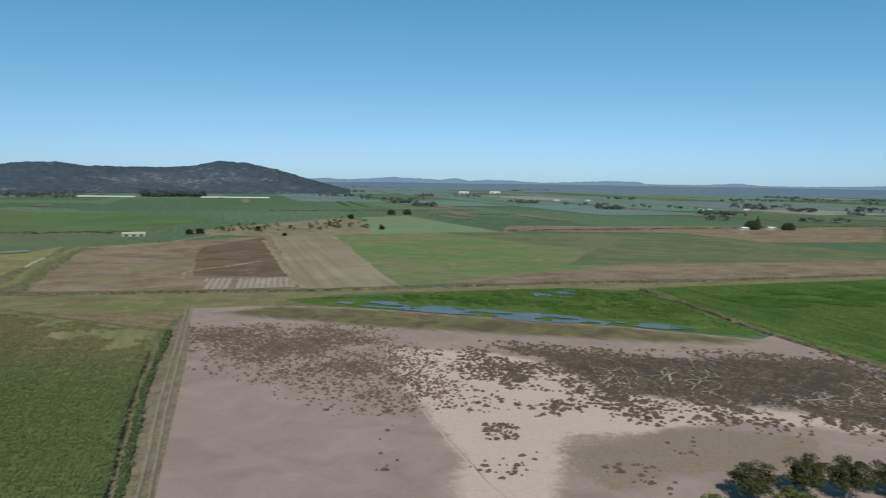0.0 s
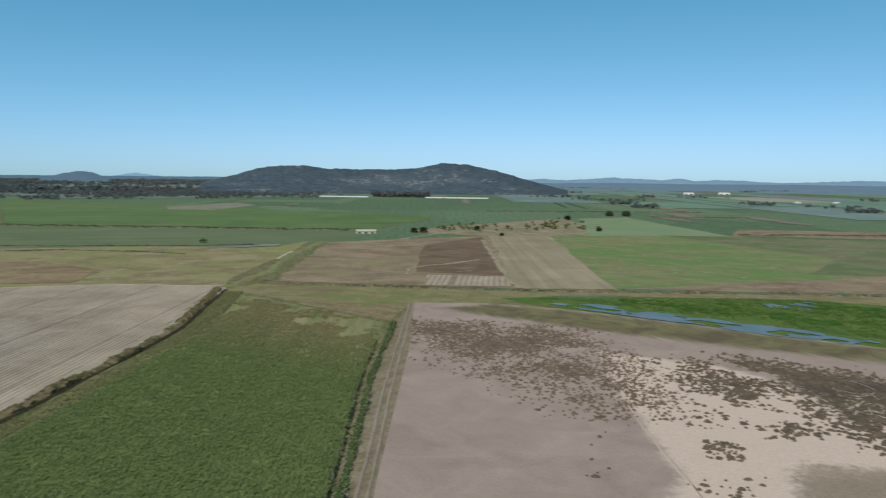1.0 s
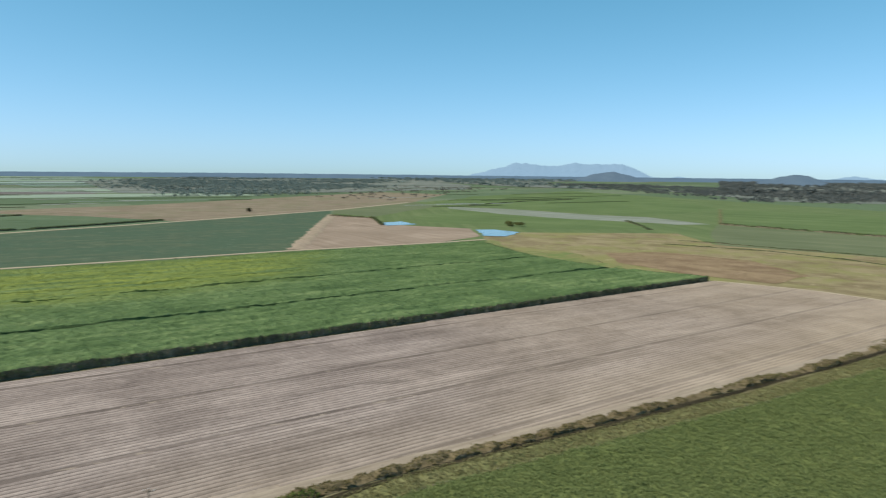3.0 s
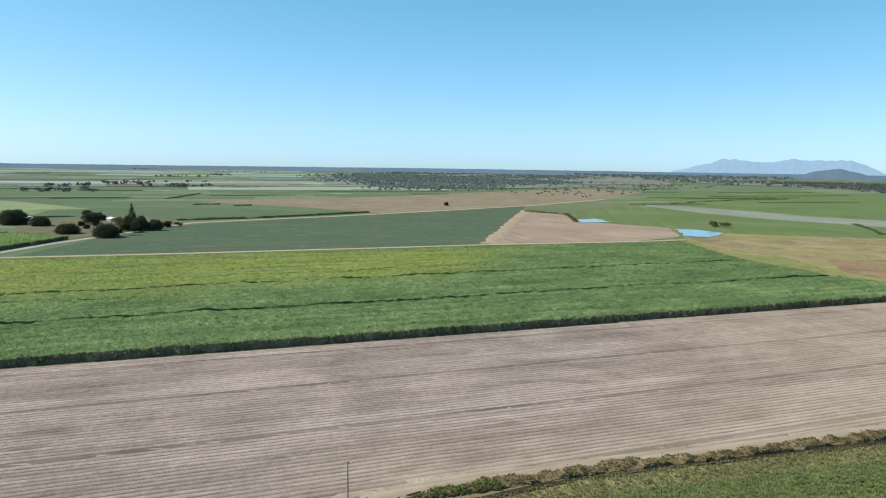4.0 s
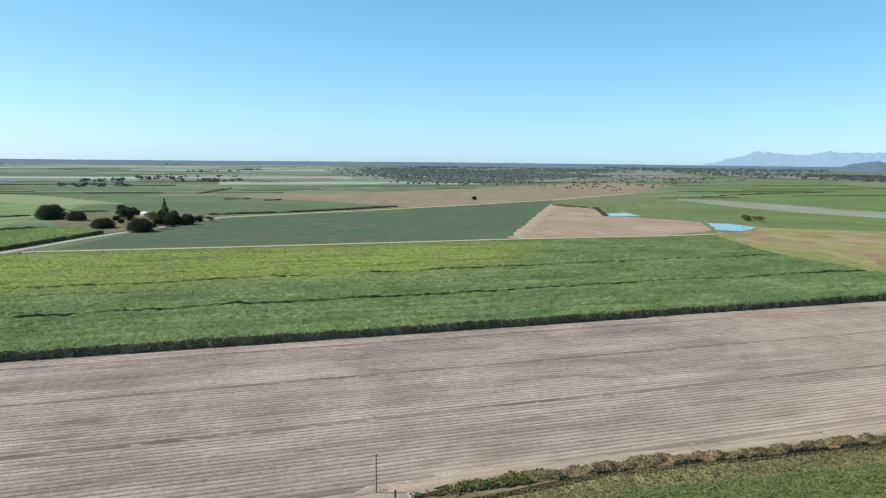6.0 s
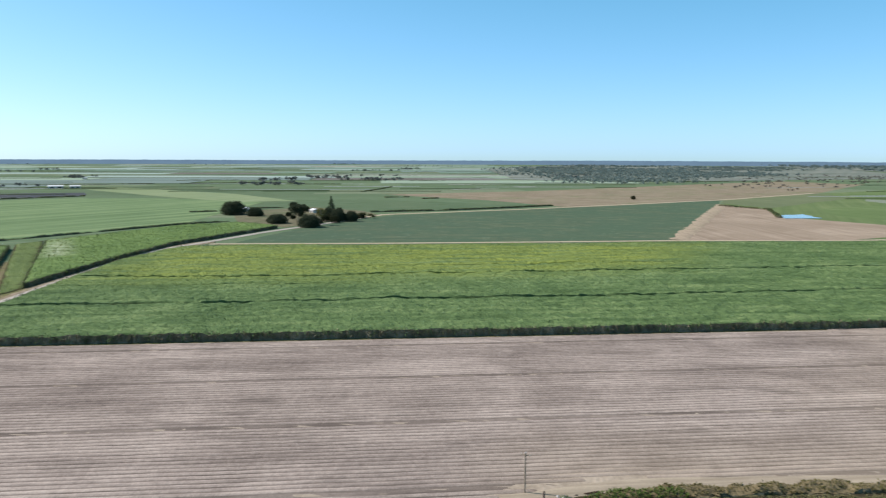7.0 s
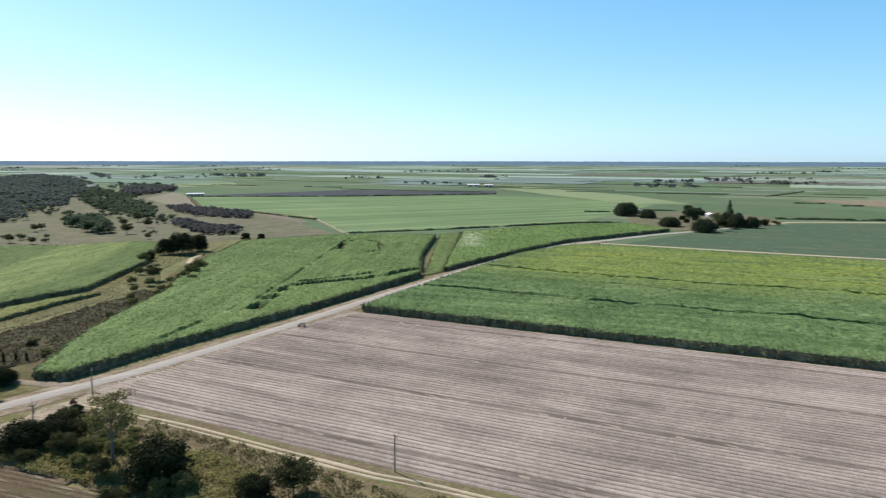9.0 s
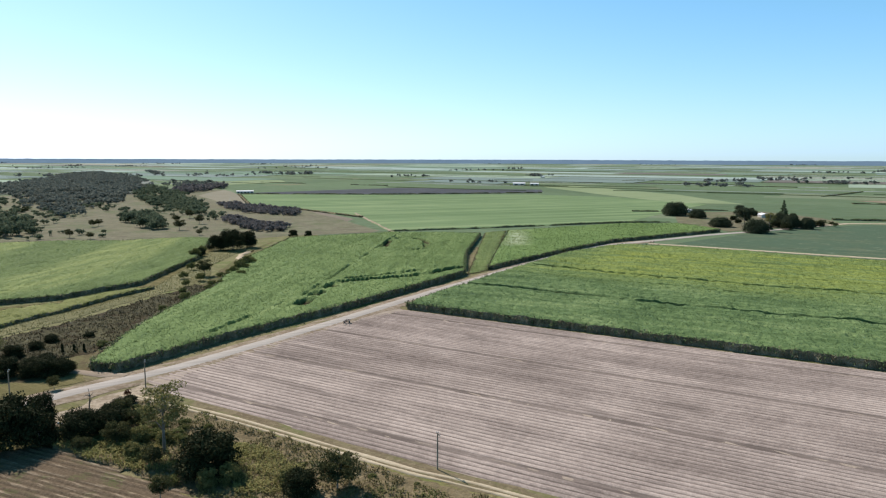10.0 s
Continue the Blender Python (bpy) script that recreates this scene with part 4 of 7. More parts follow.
ribbon("track", [(-116, -14), (-120, -6), (-127, 2), (-137.2, 43), (-162.2, 144), (-182.4, 221), (-225, 320)], 4.4, field_mat("pale trodden edge", (0.19, 0.157, 0.115), (0.255, 0.215, 0.16), (0.35, 0.30, 0.225), 72, 1.0, 9, 0.4, depth=0.05), "pale trodden edge of the ploughed field", 0.27, "track", 0.9)
ribbon("track", [(-328, 273), (-285, 303), (-226, 320)], 1.8, TRACK, "pale worn edge of the ploughed field", 0.17, "track", 0.8)


# ---- the ploughed field ----
PLOUGH_POLY = [(-172, -210.5), (-327, 271), (-285, 301), (-228, 317), (-184, 219), (-164, 143), (-139, 42), (-129, 1), (-122, -8), (-110, -28), (-92, -79), (-81, -116), (-65, -174), (-64, -187), (-90, -199), (-124, -207)]


def ploughed_field(poly, bearing, mat, label, pitch=1.75):
    c, s = math.cos(radians(bearing)), math.sin(radians(bearing))
    p = np.array(poly, float)
    u, v = p[:, 0] * c - p[:, 1] * s, p[:, 0] * s + p[:, 1] * c
    prof = [(-0.5, 0.08), (-0.38, 0.11), (-0.25, 0.26), (0.25, 0.28), (0.38, 0.11), (0.5, 0.08)]
    verts, faces, base = [], [], 0
    for k_row, uc in enumerate(np.arange(u.min() + 0.5, u.max(), pitch)):
        worn = k_row % 19 == 5
        vs = []
        for k in range(len(u)):
            ua, ub = u[k] - uc, u[(k + 1) % len(u)] - uc
            if (ua > 0) != (ub > 0):
                vs.append(v[k] + (v[(k + 1) % len(u)] - v[k]) * ua / (ua - ub))
        vs.sort()
        for lo, hi in zip(vs[::2], vs[1::2]):
            n = max(2, int((hi - lo) / 2.5))
            vv = np.linspace(lo, hi, n)
            wob = 0.22 * (2 * fbm(vv, np.full(n, uc), 14.0, 3) - 1)
            for off, h in prof:
                uu = uc + off * pitch + wob
                hh = (max(0.3 * h, 0.07) if worn else h) + (0.10 if h > 0.2 else 0.03) * (rng.random(n) - 0.5)
                verts.append(np.stack([uu * c + vv * s, -uu * s + vv * c, hh], -1))
            i = np.arange(n - 1)
            for k in range(len(prof) - 1):
                a = base + k * n
                faces.append(np.stack([a + i, a + n + i, a + n + i + 1, a + i + 1], -1))
            base += n * len(prof)
    verts = np.concatenate(verts)
    px, py = verts[:, 0], verts[:, 1]
    pale = np.clip((py - 40) / 230 + 0.5 * (fbm(px, py, 60.0, 3) - 0.5), 0, 1) * 0.75 + 0.35 * np.clip(1 - nearest([(-129, 1), (-164, 143), (-228, 317)], px, py, False)[0] / 30, 0, 1)
    ob = new("ploughed_field", mesh_of("ploughed_field", verts, np.concatenate(faces), mat, {"pale": np.clip(pale, 0, 0.85)}, smooth=True))
    return tagged(ob, label, "field", kind="stuff")


F("field", PLOUGH_POLY, field_mat("loose pale soil", (0.17, 0.14, 0.108), (0.25, 0.21, 0.165), (0.33, 0.285, 0.225), 72.3, 2, 20), "loose pale soil under the ridges", cell=6, z=0.055, sway=0.0)
F("field", [(-63, -186), (-90, -200), (-124, -209), (-172, -213), (-170, -209), (-126, -203.5), (-92, -196), (-75, -185), (-66, -173)], field_mat("bare pale headland", (0.185, 0.155, 0.12), (0.255, 0.217, 0.17), (0.335, 0.29, 0.23), 15, 2, 10), "bare pale headland beside the road", cell=2.5, z=0.21, sway=1.0)
F("field", [(-112, -22), (-127, -10), (-136, 6), (-138, 24), (-130, 18), (-120, -3)], field_mat("bare pale corner", (0.20, 0.165, 0.125), (0.28, 0.235, 0.18), (0.35, 0.3, 0.235), patch=8), "bare pale soil at the field corner", cell=2, z=0.10, sway=0.4)
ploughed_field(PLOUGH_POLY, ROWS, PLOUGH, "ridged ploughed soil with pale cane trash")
ploughed_field([(-10, -166), (-35, -157), (-42, -131), (-47, -118), (-44, -70), (10, -60), (20, -160)], -24, GARDEN, "dark ridged field with weeds", 1.5)


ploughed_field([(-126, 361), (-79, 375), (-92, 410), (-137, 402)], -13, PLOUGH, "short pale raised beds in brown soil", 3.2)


# ---- standing cane ----
CANE_A = [(-174, -211), (-328, 269), (-376, 234), (-452, 215), (-556, 217), (-541, 177), (-508, 54), (-475, -40), (-440, -148), (-420, -232), (-404, -262), (-345, -262), (-245, -234)]
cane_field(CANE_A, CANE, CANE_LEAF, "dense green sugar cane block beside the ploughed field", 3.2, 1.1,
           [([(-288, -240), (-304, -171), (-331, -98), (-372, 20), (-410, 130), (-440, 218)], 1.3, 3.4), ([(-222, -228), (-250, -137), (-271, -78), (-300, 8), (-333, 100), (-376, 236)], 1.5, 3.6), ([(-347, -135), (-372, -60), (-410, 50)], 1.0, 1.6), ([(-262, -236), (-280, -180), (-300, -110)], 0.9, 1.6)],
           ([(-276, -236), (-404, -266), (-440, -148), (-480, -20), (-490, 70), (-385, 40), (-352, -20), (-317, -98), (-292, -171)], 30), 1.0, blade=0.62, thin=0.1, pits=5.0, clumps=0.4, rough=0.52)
CANE_B = [(-105, -5), (-120, 37), (-143.5, 142), (-163, 219), (-202, 301), (-160, 284), (-108, 262), (-84, 185), (-62, 124), (-30, 30), (-22, -5)]
cane_field(CANE_B, CANE_WEEDY, WEED_LEAF, "weedy dark green young cane field", 1.5, 0.9, tufts=5.0, rough=0.22, blade=0.95, thin=0.07, pits=1.2, clumps=0.6, soil=False, rows=0.1, bare=lambda x, y: 1.35 * np.clip((y + 0.42 * (x + 160) - 216) / 60 + 0.9 * (fbm(x, y, 14.0, 3) - 0.5), 0, 1), odd_leaf=leaf_mat("dry grass leaves", (0.16, 0.138, 0.062), (0.33, 0.28, 0.15), (0.24, 0.21, 0.095), 0.3), yellow=([(-215, 308), (-160, 292), (-100, 268), (-86, 210), (-142, 218), (-190, 246)], 44))
CANE_C = [(-56, -208), (-61, -201.5), (-98, -213), (-150, -225), (-194, -237), (-246, -252), (-298, -304), (-382, -374), (-333, -422), (-255, -440), (-181, -364), (-133, -296), (-84, -247)]
cane_field(CANE_C, CANE_DIAGONAL, PALE_LEAF, "green sugar cane block above the gravel road", 3.2, 1.3, [([(-92, -214), (-155, -254), (-206, -299), (-316, -397), (-349, -425)], 1.0, 1.2), ([(-140, -235), (-162, -254), (-181, -267), (-190, -265), (-203, -260), (-218, -256), (-240, -259), (-253, -262)], 3.0, 2.7), ([(-188, -272), (-206, -268), (-230, -268)], 1.8, 2.2), ([(-274, -354), (-304, -386), (-323, -389)], 2.6, 2.4), ([(-323, -389), (-316, -362), (-290, -331)], 2.4, 2.4), ([(-290, -331), (-278, -331)], 2.0, 2.4), ([(-335, -400), (-345, -392)], 2.0, 2.2)], tufts=0.9, blade=0.75, thin=0.08, broken=True)
cane_field([(-268, -256), (-350, -272), (-425, -283), (-552, -266), (-572, -315), (-535, -347), (-412, -372)], crop_mat("cane canopy with pale patches", (0.066, 0.11, 0.033), (0.1012, 0.1628, 0.0506), (0.143, 0.209, 0.0682), (0.297, 0.341, 0.22)), PALE_LEAF, "green cane block with a pale streak near homestead", 3.0, 1.8, yellow=([(-432, -388), (-442, -382), (-352, -303), (-340, -308)], 9), tufts=0.25)
cane_field([(-249, -253), (-267, -255), (-426, -387), (-404, -390)], crop_mat("young cane rows", (0.06, 0.085, 0.03), (0.095, 0.135, 0.046), (0.14, 0.18, 0.066), (0.15, 0.2, 0.05), 50), PALE_LEAF, "green strip of young cane rows between blocks", 0.7, 1.3, tufts=0.5, rough=0.25, blade=0.5)
BAND = [(-167, -510), (-201, -496), (-144, -406), (-106, -363), (-76, -338), (-56, -334), (-64, -380), (-92, -405)]
BAND_FAR = [(-20, -560), (-94, -550), (-118, -540), (-102, -505), (-85, -480), (-60, -440), (-20, -400)]
cane_field([(-20, -330), (-56, -327), (-75, -322), (-114, -334), (-168, -396), (-197, -448), (-214, -480), (-204, -494), (-164, -506), (-117, -538), (-94, -546), (-20, -556)], crop_mat("banded cane canopy", (0.058, 0.092, 0.028), (0.088, 0.13, 0.042), (0.122, 0.172, 0.058), (0.178, 0.218, 0.075), 49.5), leaf_mat("deep green cane leaves", (0.05, 0.086, 0.022), (0.108, 0.152, 0.046), (0.08, 0.12, 0.034), 0.2), "banded green sloping cane field beside the bush", 2.6, 1.6, yellow=(BAND, BAND_FAR, 5), tufts=0.9, blade=0.55, thin=0.1, odd_leaf=leaf_mat("light green cane leaves", (0.115, 0.15, 0.045), (0.20, 0.24, 0.085), (0.155, 0.195, 0.064), 0.2))
cane_field([(-20, -305), (-52, -307), (-73, -311), (-98, -320), (-116, -320), (-94, -310), (-68, -293), (-47, -281), (-20, -272)], crop_mat("yellow-green canopy", (0.10, 0.115, 0.035), (0.14, 0.155, 0.05), (0.19, 0.2, 0.075), (0.2, 0.2, 0.08)), YELLOW_LEAF, "narrow yellow-green crop strip beside the creek", 1.8, 1.2, tufts=0.5, blade=0.5)


# ---- the salt pan and its water ----
PAN_POLY = [(-113, 309), (-96, 262), (-82, 220), (-53, 125), (-22, 30), (60, 30), (150, 60), (185, 170), (147, 222), (131, 272), (122, 264), (75, 284), (5, 304), (-42, 318), (-78, 320)]
MUD_POLY = [(30, 246), (60, 236), (99, 237), (134, 233), (146, 222), (185, 170), (125, 160), (108, 166), (92, 181), (65, 187), (44, 193), (36, 220)]
SALT_POLY = [(-20, 243), (20, 238), (40, 215), (60, 190), (90, 180), (108, 172), (118, 160), (72, 172), (50, 160), (28, 150), (22, 120), (8, 60), (4, 120), (3, 152), (-10, 194)]
MOIST_POLY = [(-100, 300), (-78, 320), (-42, 318), (5, 304), (75, 284), (122, 264), (112, 254), (78, 256), (31, 264), (-15, 272), (-62, 286)]
STUBBLE_POLY = [(26, 153), (31, 161), (46, 162), (64, 168), (90, 160), (80, 140), (48, 138), (34, 128), (26, 142)]


def salt_pan():
    x, y, q, _ = grid_in(PAN_POLY, 1.6)
    marks = {"mud": soft_mask(MUD_POLY, x, y, 14), "salt": soft_mask(SALT_POLY, x, y, 8), "moist": soft_mask(MOIST_POLY, x, y, 14), "stubble": soft_mask(STUBBLE_POLY, x, y, 9)}
    z = 0.14 + 0.12 * fbm(x, y, 9.0, 3)
    ob = new("salt_pan", mesh_of("salt_pan", np.stack([x, y, z], -1), q, PAN, marks, smooth=True))
    return tagged(ob, "bare grey-brown salt pan with dark veined mud", "ground", kind="structure")


salt_pan()


def runnels(n, seed):
    """Pale branching runnels that wander over the dark mud."""
    r = np.random.default_rng(seed)
    verts, faces = [], []
    todo = [(r.uniform(45, 170), r.uniform(168, 205), r.uniform(0.8, 2.4), r.uniform(0.45, 0.9), r.integers(14, 34)) for _ in range(n)]
    while todo:
        x, y, a, w, steps = todo.pop()
        first, turn = len(verts), 0.0
        for k in range(steps):
            if not inside(MUD_POLY, np.array(x), np.array(y)) and k > 3:
                break
            half = w * (1 - 0.75 * k / steps) * r.uniform(0.5, 1.2) / 2
            verts += [(x - math.sin(a) * half, y + math.cos(a) * half, 0.30), (x + math.sin(a) * half, y - math.cos(a) * half, 0.30)]
            turn = turn * 0.5 + r.normal() * 0.45
            a += turn
            x, y = x + 1.5 * math.cos(a), y + 2.1 * math.sin(a)
            if r.random() < 0.11 and w > 0.3 and len(verts) < 6000:
                todo.append((x, y, a + r.choice((-1, 1)) * r.uniform(0.5, 1.1), w * 0.65, int(steps * 0.6)))
        m = (len(verts) - first) // 2
        faces += [(first + 2 * k, first + 2 * k + 1, first + 2 * k + 3, first + 2 * k + 2) for k in range(m - 1)]
    ob = new("runnels", mesh_of("runnels", verts, faces, plain_mat("pale salt runnel", (0.34, 0.28, 0.22), (0.48, 0.41, 0.325), 0.95, 1.5)))
    return tagged(ob, "pale branching runnels across dark mud", "ground", kind="stuff")


runnels(26, 12)
ribbon("track", [(-21, 245), (-10, 194), (3, 152), (12, 127), (30, 80)], 0.45, plain_mat("pale trodden crust", (0.33, 0.262, 0.20), (0.42, 0.34, 0.262), 0.95, 2.0), "faint pale fence line across the pan", 0.31, "track", 1.0)


def patchy(name, poly, mat, cell, size, cut, label, z, category="water"):
    """Irregular patches of water or plants within an outline."""
    x, y, q, _ = grid_in(poly, cell)
    along, across = 0.95 * x - 0.31 * y, 0.31 * x + 0.95 * y
    m = soft_mask(poly, x, y, size * 0.8) * 0.9 + fbm(along / 2.4 + 71.7 * LAYER[0], across * 1.1 + 33.1 * LAYER[0], size, 5)
    LAYER[0] += 1
    q = q[m[q].mean(1) > cut]
    used, q = np.unique(q, return_inverse=True)
    x, y = x[used], y[used]
    ob = new(name, mesh_of(name, np.stack(spread(x, y, z), -1), q.reshape(-1, 4), mat, smooth=True))
    return tagged(ob, label, category, kind="structure")


patchy("water", [(-58, 330), (-27, 337), (8, 322), (40, 314), (68, 300), (98, 291), (122, 272), (84, 280), (44, 288), (3, 302), (-33, 316)], WATER, 0.6, 5, 1.36, "shallow blue water in the marsh", 0.36)
patchy("water", [(44, 378), (74, 380), (70, 354), (45, 354)], WATER, 0.7, 4, 1.42, "small blue pools among marsh plants", 0.36)
patchy("water", [(205, 330), (330, 370), (330, 320), (215, 300)], WATER, 2.0, 14, 1.38, "dim pools in the wet paddock", 0.38)
patchy("field", [(-40, 352), (20, 366), (100, 376), (118, 330), (100, 308), (20, 330)], field_mat("dark marsh weeds", (0.02, 0.045, 0.008), (0.04, 0.085, 0.014), (0.08, 0.13, 0.03), patch=6), 0.7, 5, 1.36, "dark green weed beds in the marsh", 0.34, "field")
patchy("field", [(130, 375), (290, 430), (380, 420), (300, 340), (150, 330)], field_mat("dark wet grass", (0.02, 0.05, 0.01), (0.045, 0.09, 0.015), (0.07, 0.12, 0.03), patch=9), 1.0, 11, 1.36, "darker patches of wet grass", 0.36, "field")


MARSH_LEAF = leaf_mat("marsh reed leaves", (0.05, 0.09, 0.018), (0.14, 0.17, 0.045), (0.085, 0.125, 0.03), 0.3)
MARSH_BED = crop_mat("marsh reed bed", (0.035, 0.07, 0.014), (0.07, 0.115, 0.026), (0.13, 0.155, 0.045), (0.15, 0.15, 0.06))
cane_field([(-66, 340), (-19, 360), (69, 384), (109, 379), (122, 324), (125, 284), (75, 300), (20, 320), (-30, 338)], MARSH_BED, MARSH_LEAF, "green reeds and water plants in the marsh", 0.5, 1.5, tufts=0.9, rough=0.5, blade=0.7, name="marsh_reeds", soil=False, bare=lambda x, y: 2.6 * np.maximum(0, fbm(x, y, 7.0, 3) - 0.47))
cane_field([(119, 388), (283, 440), (380, 465), (380, 310), (223, 245), (150, 230), (134, 280)], MARSH_BED, MARSH_LEAF, "clumps of rank wet grass in the paddock", 0.4, 2.6, tufts=0.25, rough=0.4, blade=0.7, name="wet_grass", soil=False, bare=lambda x, y: 3.0 * np.maximum(0, fbm(x, y, 16.0, 3) - 0.37))


def hedge(line, width, tall, mat, leaf, label, name="hedge", cell=1.0, tufts=1.5, rough=0.6):
    """A ragged strip of weeds, reeds or bushes along a line."""
    p = np.array(line, float)
    t = np.gradient(p, axis=0)
    n = np.stack([-t[:, 1], t[:, 0]], -1) / np.linalg.norm(t, axis=1)[:, None] * width / 2
    poly = [tuple(v) for v in p + n] + [tuple(v) for v in (p - n)[::-1]]
    return cane_field(poly, mat, leaf, label, tall, cell, tufts=tufts, rough=rough, blade=max(0.6, tall * 0.5), name=name, soil=False, bare=lambda x, y: tall * 1.5 * np.maximum(0, fbm(x, y, 9.0, 3) - 0.52) * 2)


WEED = crop_mat("drain weeds", (0.07, 0.056, 0.03), (0.128, 0.104, 0.058), (0.205, 0.168, 0.1), (0.2, 0.18, 0.08))
DRY_LEAF = leaf_mat("dry weed leaves", (0.07, 0.066, 0.024), (0.205, 0.175, 0.075), (0.125, 0.135, 0.042), 0.3)
DARK_HEDGE = crop_mat("dark hedge", (0.02, 0.03, 0.012), (0.035, 0.05, 0.02), (0.06, 0.08, 0.032), (0.1, 0.1, 0.04))
hedge([(-117, -2), (-123.3, 6), (-133.3, 41), (-145.3, 91), (-158.3, 142), (-167.3, 182), (-179.3, 219), (-199.8, 265), (-221, 308)], 3.4, 1.0, WEED, DRY_LEAF, "tall brown weeds along the field drain", "weed_strip", 0.8, 5.0, 1.0)
# Strip is not sunk; its near-black colour paints the ditch's shadow line.
ribbon("ditch", [(-113, -4), (-119, 8), (-130.5, 40), (-142, 90), (-155.3, 142), (-176, 220), (-217.6, 310)], 2.2, field_mat("wet ditch with shade in its colour", (0.018, 0.016, 0.010), (0.032, 0.028, 0.017), (0.075, 0.062, 0.036), 72, 1, 6, 0.5), "wet ditch with painted shade beside the ploughed field", 0.22, "ditch", 1.0)
hedge([(-109, -2), (-115, 12), (-125, 38), (-148.5, 143), (-169, 220), (-209, 305)], 9.0, 0.35, crop_mat("verge grass", (0.1, 0.112, 0.045), (0.15, 0.158, 0.066), (0.215, 0.21, 0.1), (0.2, 0.2, 0.08)), leaf_mat("pale verge grass leaves", (0.12, 0.118, 0.048), (0.25, 0.232, 0.115), (0.18, 0.176, 0.075), 0.3), "short green and tan verge grass beside the cane", "verge_grass", 0.9, 4.0, 0.45)
hedge([(-104, 262), (-82, 188), (-60, 126), (-30, 36)], 1.6, 1.5, DARK_HEDGE, WEED_LEAF, "dark dense row at the cane edge", "cane_edge", 0.8, 2.0)
hedge([(111, 383), (118, 350), (124, 322), (131, 275), (138, 249), (146, 223), (170, 150)], 3.4, 1.3, WEED, OLIVE_LEAF, "dark scrubby hedge along the paddock", cell=1.2)
hedge([(-214, 336), (-140, 350), (-74, 363), (-25, 375), (71, 405), (156, 420), (292, 461)], 3.5, 1.3, WEED, OLIVE_LEAF, "weedy drain bank behind the marsh", cell=1.4, tufts=0.8)
hedge([(-545, 412), (-515, 430), (-461, 453), (-390, 488), (-336, 519)], 3.5, 0.9, DARK_HEDGE, OLIVE_LEAF, "dark reedy drain between fields", cell=1.6, tufts=0.4)
hedge([(-520, 376), (-482, 402), (-447, 427), (-384, 440), (-345, 441)], 3.0, 0.7, DARK_HEDGE, OLIVE_LEAF, "dark low reeds along a field drain", cell=1.6, tufts=0.4)
# Matte pale grey paints the glint on this water.
F("water", [(-362, 492), (-338, 506), (-321, 534), (-309, 518), (-329, 494)], FLOOD, "shallow pale water at the drain's end", 5, 0.5, "water", 3.0)
hedge([(-712, 598), (-525, 649), (-316, 702)], 5, 2.2, DARK_HEDGE, OLIVE_LEAF, "dark hedge line between crop fields", cell=2.0, tufts=0.3)
hedge([(-964, 156), (-930, 182), (-902, 202), (-850, 196), (-782, 186)], 5, 2.0, DARK_HEDGE, OLIVE_LEAF, "dark hedge at the fallow field's far end", cell=2.2, tufts=0.3)
hedge([(-1237, 463), (-1410, 656), (-1501, 824)], 5, 1.7, DARK_HEDGE, OLIVE_LEAF, "long dark hedge across green fields", cell=4, tufts=0.05)
hedge([(-660, 460), (-700, 480), (-800, 520)], 6, 1.0, DARK_HEDGE, OLIVE_LEAF, "dark drain edge beside the flooded strip", cell=2.5, tufts=0.2)
hedge([(-745, -246), (-790, -171), (-850, -108), (-908, -56)], 5, 2.0, DARK_HEDGE, PALE_LEAF, "dark row of cane along the farm road", cell=2, tufts=0.2)
hedge([(-351, -448), (-423, -416), (-560, -367), (-600, -340)], 3.6, 1.6, DARK_HEDGE, CANE_LEAF, "dark weedy drain behind the cane", cell=2, tufts=0.3)
hedge([(-413, -571), (-420, -690), (-409, -800), (-519, -1051)], 4, 1.6, WEED, OLIVE_LEAF, "scrubby fence line beside the bush", cell=2.5, tufts=0.2)
hedge([(-523, -1053), (-702, -893), (-934, -770)], 5, 2.0, DARK_HEDGE, OLIVE_LEAF, "dark field edge", cell=4, tufts=0.05)
hedge([(-85, -244), (-112, -272), (-137, -297), (-160, -330)], 6, 1.4, WEED, OLIVE_LEAF, "rough weeds along the creek side of the cane", cell=1.2)
rh = np.random.default_rng(44)
for k in range(18):
    a, d, ln = radians(rh.uniform(97, 152)), rh.uniform(1350, 3300), rh.uniform(0.03, 0.09)
    x, y, h = -d * math.sin(a), d * math.cos(a), d * ln / 2
    hedge([(x + 0.305 * h, y - 0.952 * h), (x, y), (x - 0.305 * h, y + 0.952 * h)], 5, 1.7, DARK_HEDGE, OLIVE_LEAF, "dark far hedge line across the fields", cell=5, tufts=0.02)
for far_line in ([(-691, -437), (-710, -415)], [(-751, -407), (-770, -388), (-784, -370)], [(-1443, -934), (-1520, -850), (-1595, -764)], [(-1191, -410), (-1290, -412), (-1409, -420)], [(-1030, -317), (-1051, -285)], [(-1011, -253), (-1030, -234)], [(76, 812), (638, 1012)], [(-20, 1130), (120, 1170)], [(-300, 1190), (60, 1330)]):
    hedge(far_line, 5, 1.7, DARK_HEDGE, OLIVE_LEAF, "dark far hedge line across the fields", cell=4, tufts=0.05)


